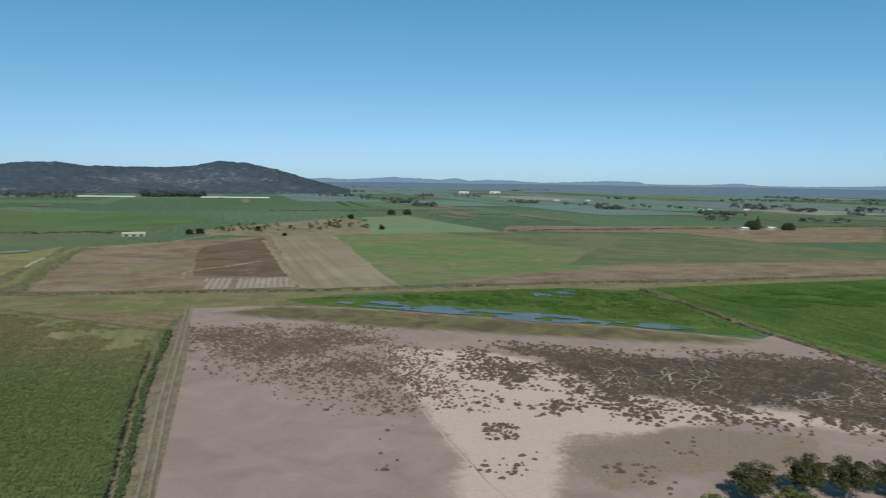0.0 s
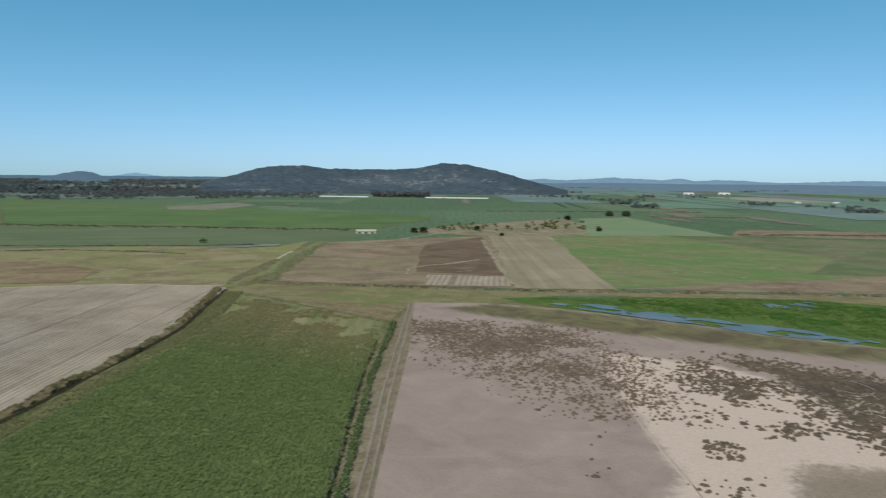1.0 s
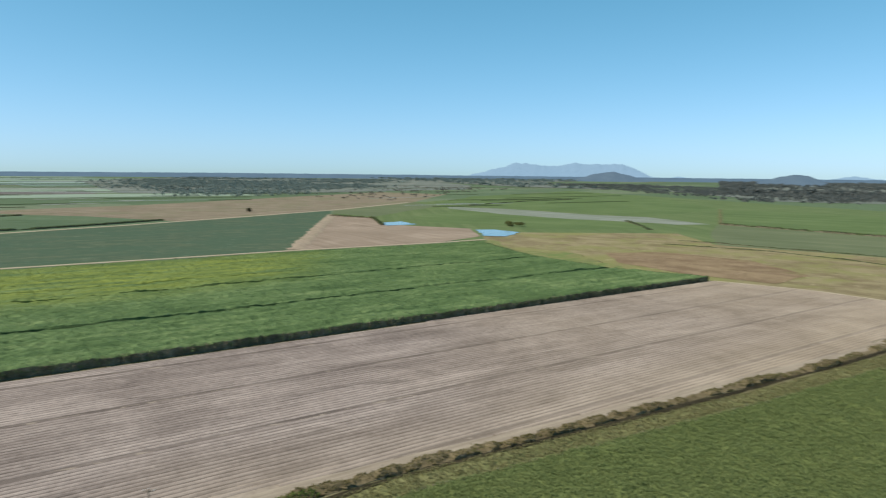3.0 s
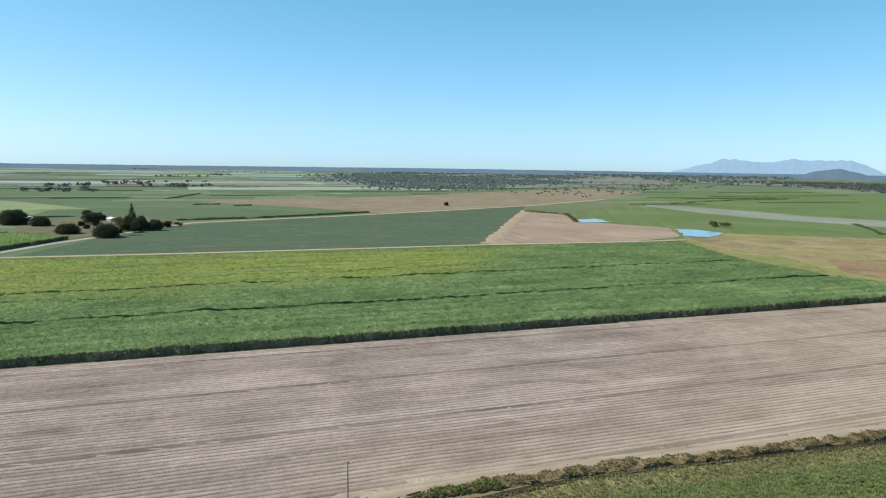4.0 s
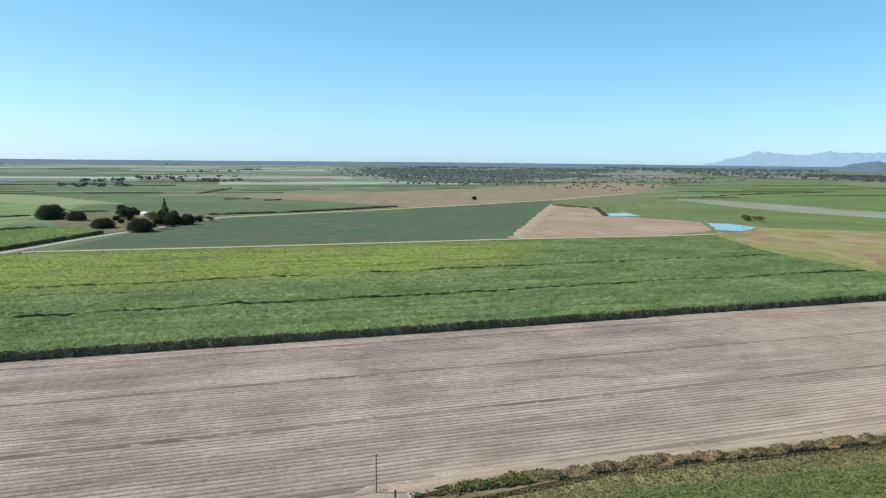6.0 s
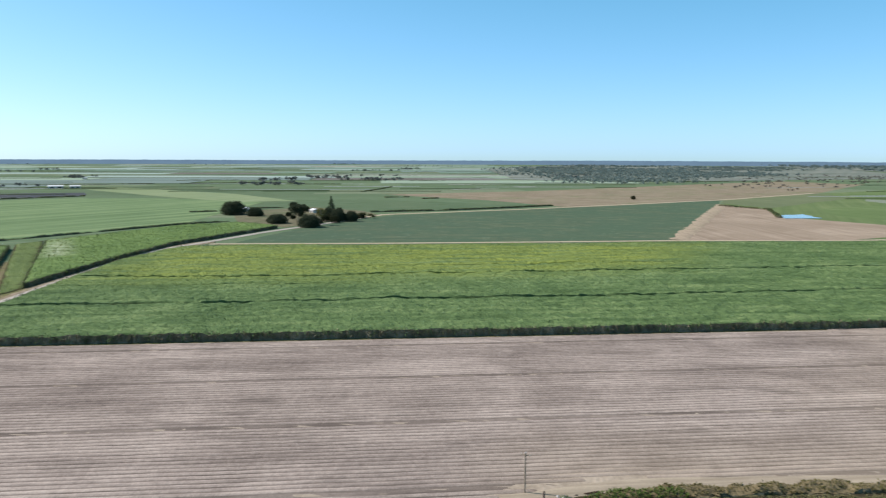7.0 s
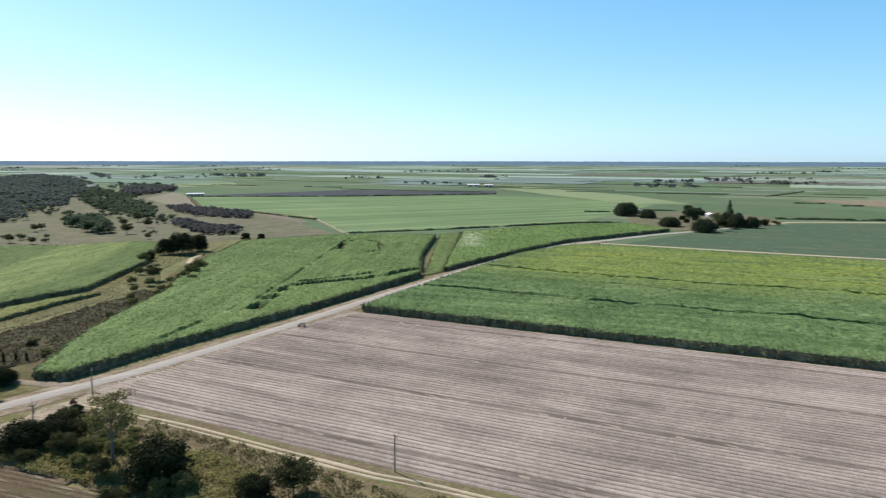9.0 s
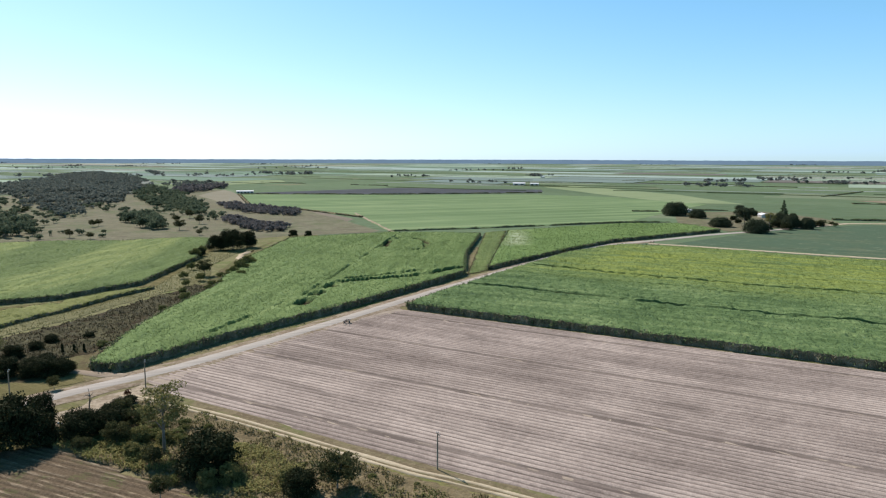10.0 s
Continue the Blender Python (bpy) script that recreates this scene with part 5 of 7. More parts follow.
def tufts(name, n, box, chance, small, large, mat, label):
    """Low dark mounds of salt-marsh plants with ragged rims."""
    x = box[0] + (box[2] - box[0]) * rng.random(n)
    y = box[1] + (box[3] - box[1]) * rng.random(n)
    keep = (rng.random(n) < chance(x, y)) & inside(PAN_POLY, x, y)
    x, y = x[keep], y[keep]
    m, k = len(x), 9
    r = small + (large - small) * rng.random(m) ** 2.2
    a = np.linspace(0, 2 * np.pi, k + 1)[:-1] + rng.random((m, 1))
    rr = r[:, None] * (0.55 + 0.75 * rng.random((m, k)))
    rim = np.stack([x[:, None] + np.cos(a) * rr * 1.25, y[:, None] + np.sin(a) * rr * 0.9, np.full((m, k), 0.15)], -1)
    top = np.stack([x[:, None] + np.cos(a) * rr * 0.6, y[:, None] + np.sin(a) * rr * 0.45, 0.3 + 0.34 * r[:, None] + 0.15 * rng.random((m, k))], -1)
    mid = np.stack([x, y, 0.36 + 0.4 * r], -1)[:, None]
    verts = np.concatenate([rim, top, mid], 1).reshape(-1, 3)
    i, j = np.arange(k), (np.arange(k) + 1) % k
    f4 = np.stack([i, j, k + j, k + i], -1)
    f3 = np.stack([k + i, k + j, np.full(k, 2 * k), np.full(k, 2 * k)], -1)[:, :3]
    step = (np.arange(m) * (2 * k + 1))[:, None, None]
    faces = np.concatenate([np.concatenate([f4[:, [0, 1, 2]], f4[:, [0, 2, 3]], f3])[None] + step]).reshape(-1, 3)
    ob = new(name, mesh_of(name, verts, faces, mat))
    return tagged(ob, label, "plants", kind="stuff")


TUFT_A = [(-98, 268), (-40, 272), (-20, 240), (-4, 190), (-18, 186), (-40, 205), (-66, 225), (-90, 245)]
MUD_RIM = [(20, 250), (60, 240), (134, 236), (160, 215), (150, 160), (108, 160), (72, 172), (30, 178), (12, 200), (8, 235)]
tufts("marsh_tufts", 34000, (-100, 170, 10, 280), lambda x, y: soft_mask(TUFT_A, x, y, 22) * np.clip(fbm(x, y, 12, 3) * 2.4 - 0.6, 0, 1), 0.2, 0.62, RED_TUFT, "small reddish-brown tufts dotting bare soil")
tufts("marsh_tufts", 30000, (-5, 150, 190, 255), lambda x, y: soft_mask(MUD_RIM, x, y, 12) * np.clip(1.25 - soft_mask(MUD_POLY, x, y, 14) * 0.75, 0, 1) * np.clip(fbm(x, y, 10, 3) * 3.4 - 1.2, 0, 1), 0.28, 0.95, TUFT, "dark salt-marsh tufts on pale crust")
tufts("marsh_tufts", 2400, (-15, 120, 60, 250), lambda x, y: np.clip(fbm(x, y, 14, 3) * 5 - 2.75, 0, 1), 0.25, 0.9, TUFT, "scattered small dark tufts on pale crust")
tufts("marsh_tufts", 95, (10.5, 156, 18.5, 167), lambda x, y: 0 * x + 0.9, 0.3, 0.75, TUFT, "cluster of dark tufts on pale crust")

cane_field([(-61, -174), (-69, -140), (-80, -97), (-96, -52), (-106, -20), (-60, -20), (-48, -90), (-47, -116), (-43, -130), (-38, -154), (-46, -172)], WEED, leaf_mat("verge weed leaves", (0.075, 0.068, 0.03), (0.195, 0.17, 0.08), (0.13, 0.138, 0.05), 0.25), "knee-high brown and green weeds on the verge", 0.6, 0.9, tufts=3.0, rough=0.6, blade=0.75, name="verge_weeds", soil=False, bare=lambda x, y: 2.2 * np.maximum(0, fbm(x, y, 7.0, 3) - 0.5))

cane_field([(-28, -262), (-45, -265), (-69, -275), (-116, -305), (-132, -316), (-134, -303), (-86, -254), (-62, -226), (-40, -226), (-25, -240)], crop_mat("brown reeds", (0.027, 0.026, 0.013), (0.047, 0.045, 0.022), (0.082, 0.078, 0.038), (0.15, 0.13, 0.06)), leaf_mat("brown reed leaves", (0.03, 0.027, 0.014), (0.075, 0.064, 0.034), (0.048, 0.05, 0.022), 0.12), "brown dry reeds along the creek", 0.8, 1.3, tufts=0.9, rough=0.6, blade=0.8, name="reeds", bare=lambda x, y: 2.0 * np.maximum(0, fbm(x, y, 8.0, 3) - 0.5))

cane_field([(-30, -277), (-48, -285), (-78, -295), (-113, -319), (-160, -382), (-200, -440), (-240, -462), (-215, -425), (-165, -370), (-140, -318), (-112, -308), (-70, -280), (-45, -268), (-30, -266)], crop_mat("creek grass", (0.09, 0.09, 0.042), (0.135, 0.132, 0.062), (0.185, 0.175, 0.09), (0.2, 0.18, 0.09)), leaf_mat("creek grass leaves", (0.085, 0.095, 0.034), (0.185, 0.185, 0.078), (0.135, 0.145, 0.055), 0.3), "rough tan and green grass along the creek", 0.3, 1.6, tufts=1.2, rough=0.3, blade=0.5, name="creek_grass", soil=False, bare=lambda x, y: 1.6 * np.maximum(0, fbm(x, y, 9.0, 3) - 0.48))

DRY_TALL = leaf_mat("tall dry grass leaves", (0.15, 0.145, 0.05), (0.31, 0.285, 0.115), (0.2, 0.205, 0.07), 0.35)
for poly in ([(-34.0, -155.9), (-37.8, -160.3), (-44.4, -148.4), (-51.2, -138.4), (-47.6, -129.4), (-43.6, -131.4), (-37.1, -145.7)], [(-60.6, -133.8), (-65.8, -125.3), (-66.6, -107.4), (-63.0, -101.8), (-52.6, -111.2), (-54.1, -118.8)]):
    cane_field([tuple(p) for p in poly], WEED, DRY_TALL, "tall yellow-green grass around the trees", 0.8, 0.8, tufts=3.6, rough=0.5, blade=1.35, thin=0.06, name="tall_grass", soil=False, bare=lambda x, y: 1.6 * np.maximum(0, fbm(x, y, 5.0, 3) - 0.5))
GREEN_WEED = leaf_mat("green weed leaves", (0.05, 0.085, 0.022), (0.13, 0.175, 0.05), (0.085, 0.12, 0.034), 0.25)
cane_field([(-62, -134), (-66, -127), (-64, -122), (-60, -128)], WEED, GREEN_WEED, "patch of bright green weeds on the verge", 0.7, 0.7, tufts=4.0, rough=0.4, blade=0.7, name="green_weeds")
cane_field([(-118, -6), (-121, 0), (-125, 7), (-127, 16), (-125, 19), (-122, 9), (-119, 0)], WEED, GREEN_WEED, "green weeds at the head of the drain", 0.9, 0.6, tufts=4.0, rough=0.5, blade=0.8, name="green_weeds")
F("field", [(-122, -4), (-124, -3), (-128, 6), (-127, 6), (-124, 2), (-121, -3)], field_mat("dark red burnt earth", (0.02, 0.013, 0.011), (0.038, 0.023, 0.018), (0.09, 0.06, 0.045), patch=1.5, fine=0.4), "dark reddish burnt earth beside the track", cell=0.7, z=0.24, sway=1.0)

# ---- trees ----
def tube(path, radii, sides=6):
    """A tapered limb along a path."""
    path, verts, faces = np.array(path, float), [], []
    for k, (p, r) in enumerate(zip(path, radii)):
        d = path[min(k + 1, len(path) - 1)] - path[max(k - 1, 0)]
        d /= np.linalg.norm(d)
        u = np.cross(d, (0.3, 0.9, 0.2))
        u /= np.linalg.norm(u)
        v = np.cross(d, u)
        verts += [p + r * (math.cos(a) * u + math.sin(a) * v) for a in np.linspace(0, 2 * np.pi, sides + 1)[:-1]]
    for k in range(len(path) - 1):
        faces += [[k * sides + i, k * sides + (i + 1) % sides, (k + 1) * sides + (i + 1) % sides, (k + 1) * sides + i] for i in range(sides)]
    return np.array(verts), np.array(faces)


def leaf_cards(centres, radii, per, size, r):
    """Small leaf sprays on the shells of clumps, facing roughly outwards."""
    c, rad = np.repeat(centres, per, 0), np.repeat(radii, per, 0)
    n = len(c)
    d = r.normal(size=(n, 3))
    d /= np.linalg.norm(d, axis=1)[:, None]
    d[:, 2] = np.where(r.random(n) < 0.6, np.abs(d[:, 2]), d[:, 2])
    p = c + d * rad * (0.55 + 0.55 * r.random((n, 1)))
    nor = d + r.normal(size=(n, 3)) * 0.7
    nor /= np.linalg.norm(nor, axis=1)[:, None]
    u = np.cross(nor, r.normal(size=(n, 3)))
    u /= np.linalg.norm(u, axis=1)[:, None]
    v = np.cross(nor, u)
    s = size * (0.5 + r.random((n, 1)))
    verts = np.stack([p - u * s, p + v * s * 0.6, p + u * s, p - v * s * 0.6], 1).reshape(-1, 3)
    return verts, np.arange(n * 4).reshape(-1, 4)


def make_tree(name, seed, tall, wide, bole, clumps, per, card, bark, leaf, label, cone=False, bare=False, lift=0.62, dome=False):
    """A trunk with limbs that reach into clumps of leaves; stands at the origin."""
    r = np.random.default_rng(seed)
    root = new(name)
    lean = r.normal(size=2) * 0.04 * tall
    top = tall * (0.95 if cone else 0.6)
    path = [(lean[0] * k ** 2, lean[1] * k ** 2, top * k) for k in np.linspace(0, 1, 6)]
    thick = 0.022 * tall + 0.06
    parts = [tube(path, thick * np.linspace(1, 0.25 if cone else 0.45, 6))]
    centres, radii = [], []
    for k in range(clumps):
        a = k * 2.4 + r.random() * 0.9
        if cone:
            h = bole + (tall - bole) * (k + 0.5) / clumps
            out = wide / 2 * (1.05 - (h - bole) / (tall - bole)) * 0.75
            size = max(0.5, out * 0.75)
            radii.append((size, size, size * 0.45))
        else:
            h = bole + (tall - bole) * (0.16 + 0.70 * r.random())
            k1 = (h - bole) / (tall - bole)
            e = math.sqrt(max(0.12, 1 - (k1 ** 2.4 if dome else (k1 * 2 - 1) ** 2)))
            if dome:
                h = bole + (tall - bole) * (k1 - 0.1)
            out = wide * 0.40 * e * math.sqrt(0.1 + 0.9 * r.random())
            size = wide * (0.085 + 0.10 * r.random()) + 0.25
            radii.append((size, size, size * lift))
        c = np.array([lean[0] + out * math.cos(a), lean[1] + out * math.sin(a), h])
        centres.append(c)
        if k < 11 or bare:
            s = np.array(path[3 if h < top else 5]) * (1 if not cone else 0) + (np.array([0, 0, h * 0.95]) if cone else 0)
            mid = s * 0.45 + c * 0.55 + np.array([0, 0, 0.06 * tall])
            parts.append(tube([s, mid, c], thick * np.array([0.4, 0.24, 0.08]), 5))
    verts, faces, base = [], [], 0
    for v, f in parts:
        verts.append(v), faces.append(f + base)
        base += len(v)
    part("trunk", mesh_of("trunk", np.concatenate(verts), np.concatenate(faces), bark, smooth=True), root)
    if not bare:
        v, f = leaf_cards(np.array(centres), np.array(radii), per, card, r)
        part("crown", mesh_of("crown", v, f, leaf), root)
    return tagged(root, label, "tree")


def place(ob, x, y, sx=1.0, sz=1.0, turn=None, label="", group=""):
    k = float(rng.random() * 360) if turn is None else turn
    gx, gy, gz = (float(v) for v in spread(x, y, 0.0))
    c = copy_thing(ob, pose(gx, gy, gz - 0.1, 0, 0, k) @ Matrix.Diagonal((sx, sx, sz, 1)))
    return tagged(c, label, group=group)


def remove_tree(ob):
    for o in [*ob.children_recursive, ob]:
        bpy.data.objects.remove(o)


GUM = make_tree("gum_tree", 1, 15, 10.5, 6.0, 34, 95, 0.22, BARK_PALE, LIGHT_GUM_LEAF, "tall open gum tree with pale trunk")
GUM_LOW = make_tree("gum_tree", 2, 9, 10, 2.6, 30, 170, 0.22, BARK_PALE, GUM_LEAF, "rounded grey-green gum tree with pale trunk")
DENSE = make_tree("dense_tree", 3, 11, 14, 0.4, 70, 170, 0.26, BARK, DARK_LEAF, "broad dark dense tree beside the ploughed field", lift=0.75, dome=True)
FIG = make_tree("fig_tree", 4, 12, 26, 0.2, 110, 150, 0.42, BARK, FIG_LEAF, "wide dark dome-shaped fig tree", lift=0.75, dome=True)
SHADE = make_tree("shade_tree", 14, 17, 22, 6.5, 60, 130, 0.4, BARK, FIG_LEAF, "tall dark shade tree with a bare trunk", lift=0.7)
RUSTY = make_tree("bush", 16, 3, 3, 0.3, 16, 60, 0.15, BARK, RUSTY_LEAF, "reddish-brown dead bush beside the road", lift=0.9)
PINE = make_tree("pine_tree", 5, 21, 10, 1.5, 34, 110, 0.42, BARK, PINE_LEAF, "tall dark conical pine tree at the homestead", cone=True)
BUSH = make_tree("bush", 6, 4, 5, 0.3, 18, 90, 0.2, BARK, OLIVE_LEAF, "olive-green scrubby bush", lift=0.8)
SAPLING = make_tree("gum_tree", 22, 5.5, 5.5, 0.0, 34, 100, 0.2, BARK_PALE, LIGHT_GUM_LEAF, "small pale olive gum sapling", lift=0.85, dome=True)
DEAD = make_tree("dead_tree", 8, 8, 6, 3, 12, 0, 0, BARK, OLIVE_LEAF, "bare dead tree with grey branches", bare=True)

for x, y, sx, sz in ((59, 125.5, 0.95, 0.86), (69, 127.5, 0.84, 1.0), (77, 127, 0.86, 0.96), (86.5, 129, 0.84, 0.84), (94, 131, 0.9, 0.9)):
    place(GUM_LOW, x, y, sx, sz, label="rounded grey-green gum tree on the bare pan", group="gum trees at the pan")
place(BUSH, 50, 121, 1.2, 1.0, label="olive bush on the bare pan")
place(BUSH, 66, 123, 1.5, 1.0, label="olive bush under the gum trees")
place(GUM, -49.5, -136.6, 1.0, 1.04, label="tall thin-crowned gum tree beside the track")
for x, y, sx, sz in ((-51.6, -123.6, 0.92, 0.9), (-27.5, -164, 1.05, 1.15), (-16, -167, 1.1, 1.2), (-35, -168.5, 0.5, 0.85), (-40.5, -157, 0.72, 0.7), (-61, -105, 0.5, 0.5), (-8, -172, 0.9, 1.0)):
    place(DENSE, x, y, sx, sz, label="broad dark dense tree in the roadside scrub", group="dark trees along the verge")
for x, y, sx, sz in ((-67, -101, 0.85, 0.8), (-44, -148, 0.6, 0.6), (-52, -168, 0.45, 0.4), (-42, -119, 0.4, 0.5), (-46, -133, 0.5, 0.55), (-38, -150, 0.4, 0.4)):
    place(GUM_LOW, x, y, sx, sz, label="olive-green small tree in the roadside scrub")
place(DENSE, -45.8, -154.4, 0.62, 0.66, label="dark rounded tree in the roadside scrub", group="dark trees along the verge"), place(DENSE, -32.6, -159.9, 0.7, 0.75, label="dark rounded tree in the roadside scrub", group="dark trees along the verge")
place(GUM_LOW, -44, -196.5, 0.36, 0.42, label="small round tree beside the road mouth")
place(GUM_LOW, -49.7, -153.8, 0.5, 0.6, label="olive-green small tree in the roadside scrub")
place(DEAD, -45.5, -172, 0.9, 0.95, label="bare dead tree in the roadside scrub")
for x, y, k in ((-49.6, -117.6, 0.85), (-53.8, -115.6, 0.9), (-44.5, -139.5, 0.75), (-51.5, -141, 0.8), (-47.5, -145.5, 0.9), (-57, -134, 0.7), (-61.5, -108.5, 0.8)):
    place(SAPLING, x, y, k, k, label="small pale olive gum sapling on the verge", group="saplings on the verge")
for x, y, k in ((-49, -168, 0.36), (-52.5, -171, 0.34), (-55, -173.5, 0.28), (-46.5, -164, 0.4)):
    place(DENSE, x, y, k, k * 0.8, label="dark low scrub in the roadside grass", group="dark trees along the verge")
for x, y, h in ((-55, -231.5, 0.42), (-58, -231, 0.36), (-60.5, -229.5, 0.34)):
    place(DENSE, x, y, 0.07, h * 0.85, label="narrow dark vine-covered stump beside the cane", group="stumps beside the cane")
place(GUM, -37, -233, 0.7, 0.6, label="thin grey gum tree beside the driveway")
place(DENSE, -193, -427, 0.8, 1.05, label="large dark tree at the creek"), place(DENSE, -204, -424, 1.25, 1.4, label="large dark tree at the creek"), place(DENSE, -217, -427, 0.9, 1.15, label="dark tree at the creek"), place(DENSE, -176, -409, 0.4, 0.55, label="small dark tree at the creek"), place(DENSE, -272, -465, 0.55, 0.55, label="round dark tree at the cane edge"), place(DENSE, -282, -460, 0.45, 0.45, label="round dark tree at the cane edge")
place(GUM_LOW, -147, -338, 0.9, 0.95, label="rounded tree on the creek bank")
for x, y, k in ((-158, -329, 1.2), (-166, -338, 1.5), (-176, -349, 1.6), (-152, -322, 0.9), (-139, -325, 1.0), (-128, -316, 0.8), (-143, -310, 0.7), (-170, -404, 1.4), (-120, -300, 0.7), (-136, -337, 0.9), (-150, -361, 1.0), (-139, -303, 0.9), (-131, -298, 0.8), (-114, -283, 1.0), (-157, -318, 1.1), (-180, -352, 1.2), (-181, -419, 1.2)):
    place(BUSH, x, y, k, k * 1.1, label="dark bush on the creek bank", group="bushes along the creek")
for x, y, k in ((-29, -222, 0.55), (-37, -217, 0.5), (-44, -216, 0.42), (-24, -213, 0.6), (-15, -225, 0.8), (-48, -222, 0.35), (-42, -236, 0.4), (-50, -240, 0.32), (-36, -243, 0.45), (-56, -247, 0.3), (-30, -236, 0.5), (-66, -244, 0.25)):
    place(DENSE, x, y, k * 1.2, k * 1.1, label="dark scrubby tree beside the driveway", group="scrub at the driveway")
for x, y, k in ((-144, -565, 0.75), (-153, -547, 0.6), (-181, -638, 0.75), (-188, -646, 0.7), (-226, -565, 1.0), (-261, -607, 0.9), (-172, -832, 0.9), (-147, -782, 0.9), (-223, -519, 0.55), (-140, -688, 0.9), (-278, -668, 1.0), (-252, -636, 0.8)):
    place(GUM_LOW, x, y, k, k, label="rounded grey-green tree alone on dry grass", group="lone bush trees")
for x, y, k in ((-43, -213, 0.5), (-45.5, -210, 0.55), (-48.5, -210, 0.5), (-51, -211, 0.35)):
    place(DENSE, x, y, k * 1.1, k, label="dark scrubby tree beside the driveway", group="scrub at the driveway")
for x, y, k in ((-622, -252, 0.8), (-612, -236, 0.75), (-640, -250, 0.8), (-648, -242, 0.7), (-655, -232, 0.6), (-664, -229, 0.6), (-600, -247, 0.6), (-735, -318, 0.7), (-708, -292, 0.55), (-640, -292, 0.5), (-668, -310, 0.55)):
    place(DENSE, x, y, k, k * 0.85, label="dark garden tree at the homestead", group="homestead trees")
r2 = np.random.default_rng(21)
BANK_LINE = [(-62, -222), (-85, -248), (-112, -275), (-135, -300), (-160, -330), (-180, -352), (-196, -380)]
for k in range(34):
    i, w = r2.integers(0, 6), r2.random()
    (ax, ay), (bx, by) = BANK_LINE[i], BANK_LINE[i + 1]
    h = r2.uniform(0.3, 0.95)
    place(BUSH, ax + (bx - ax) * w + r2.normal() * 3 - 3, ay + (by - ay) * w + r2.normal() * 3 - 3, h, h * r2.uniform(0.7, 1.1), label="olive bush on the creek bank", group="bushes along the creek")
VERGE = [(-50, -172), (-62, -160), (-72, -118), (-80, -92), (-56, -90), (-47, -116), (-42, -132), (-37, -155)]
for k in range(150):
    x, y = r2.uniform(-82, -36), r2.uniform(-174, -88)
    if inside(VERGE, np.array(x), np.array(y)):
        w = r2.uniform(0.22, 0.8) * (1.25 if x > -56 else 0.6)
        place(BUSH, x, y, w, w * r2.uniform(0.5, 0.9), label="low olive scrub in the grassy verge", group="verge scrub")
place(FIG, -676, -376, 1.12, 1.2), place(FIG, -664, -345, 0.72, 0.75), place(FIG, -595, -287, 0.82, 0.72, label="wide olive-green domed tree at the homestead"), place(FIG, -569, -244, 0.84, 0.95)
place(SHADE, -614, -274, 0.9, 1.0), place(SHADE, -742, -338, 0.5, 0.6)
place(PINE, -680, -266, 1.0, 1.0)
place(FIG, -628, -240, 0.62, 1.0, label="dark garden tree at the homestead"), place(FIG, -632, -228, 0.5, 0.85, label="dark garden tree at the homestead"), place(FIG, -660, -262, 0.5, 0.9, label="dark garden tree at the homestead")
for x, y, k in ((-671, -243, 0.8), (-672, -237, 0.65), (-674, -231, 0.75), (-676, -224, 0.6), (-668, -218, 0.55), (-655, -238, 0.7), (-645, -234, 0.6)):
    place(GUM_LOW, x, y, k, k * 0.8, label="grey-green garden tree at the homestead", group="homestead trees")
for x, y, w, h in ((-690, -262, 0.6, 0.9), (-668, -296, 0.5, 0.6), (-745, -325, 0.5, 0.8)):
    place(DENSE, x, y, w, h, label="dark garden tree at the homestead", group="homestead trees")
place(GUM, -586, -241, 0.85, 1.1, label="grey garden tree at the homestead")
place(RUSTY, -56.5, -179.0, 0.62, 0.6)
place(BUSH, -386, 519, 1.3, 1.0, label="lone olive bush in the crop field")
place(BUSH, -744, 328, 2.0, 1.5, label="ragged olive trees beside the pond"), place(BUSH, -735, 338, 2.2, 1.3, label="ragged olive trees beside the pond"), place(BUSH, -728, 322, 1.5, 1.0, label="ragged olive trees beside the pond"), place(BUSH, -752, 340, 1.2, 1.0, label="ragged olive trees beside the pond")
place(DENSE, -1080, 54, 0.6, 0.6, label="lone dark bush beside the farm road")
place(FIG, -60, 1148, 0.55, 0.75, label="dark tree clump in the fields"), place(FIG, -85, 1140, 0.55, 0.7, label="dark tree clump in the fields")
place(FIG, 400, 905, 0.75, 1.0, label="dark trees around a farm shed"), place(FIG, 446, 903, 0.7, 0.8, label="dark trees around a farm shed"), place(PINE, 410, 915, 1.2, 0.8, label="dark tree behind a farm shed")
for x, y, k in ((-255, 702, 0.8), (-246, 706, 0.9), (-132, 1000, 1.0), (-71, 805, 0.7), (-160, 700, 0.5), (-205, 770, 0.7)):
    place(DENSE, x, y, k * 0.75, k * 0.7, label="small dark tree on the sandy rise", group="trees on the rise")
for t in (GUM, GUM_LOW, DENSE, FIG, SHADE, RUSTY, PINE, BUSH, DEAD, SAPLING):
    remove_tree(t)


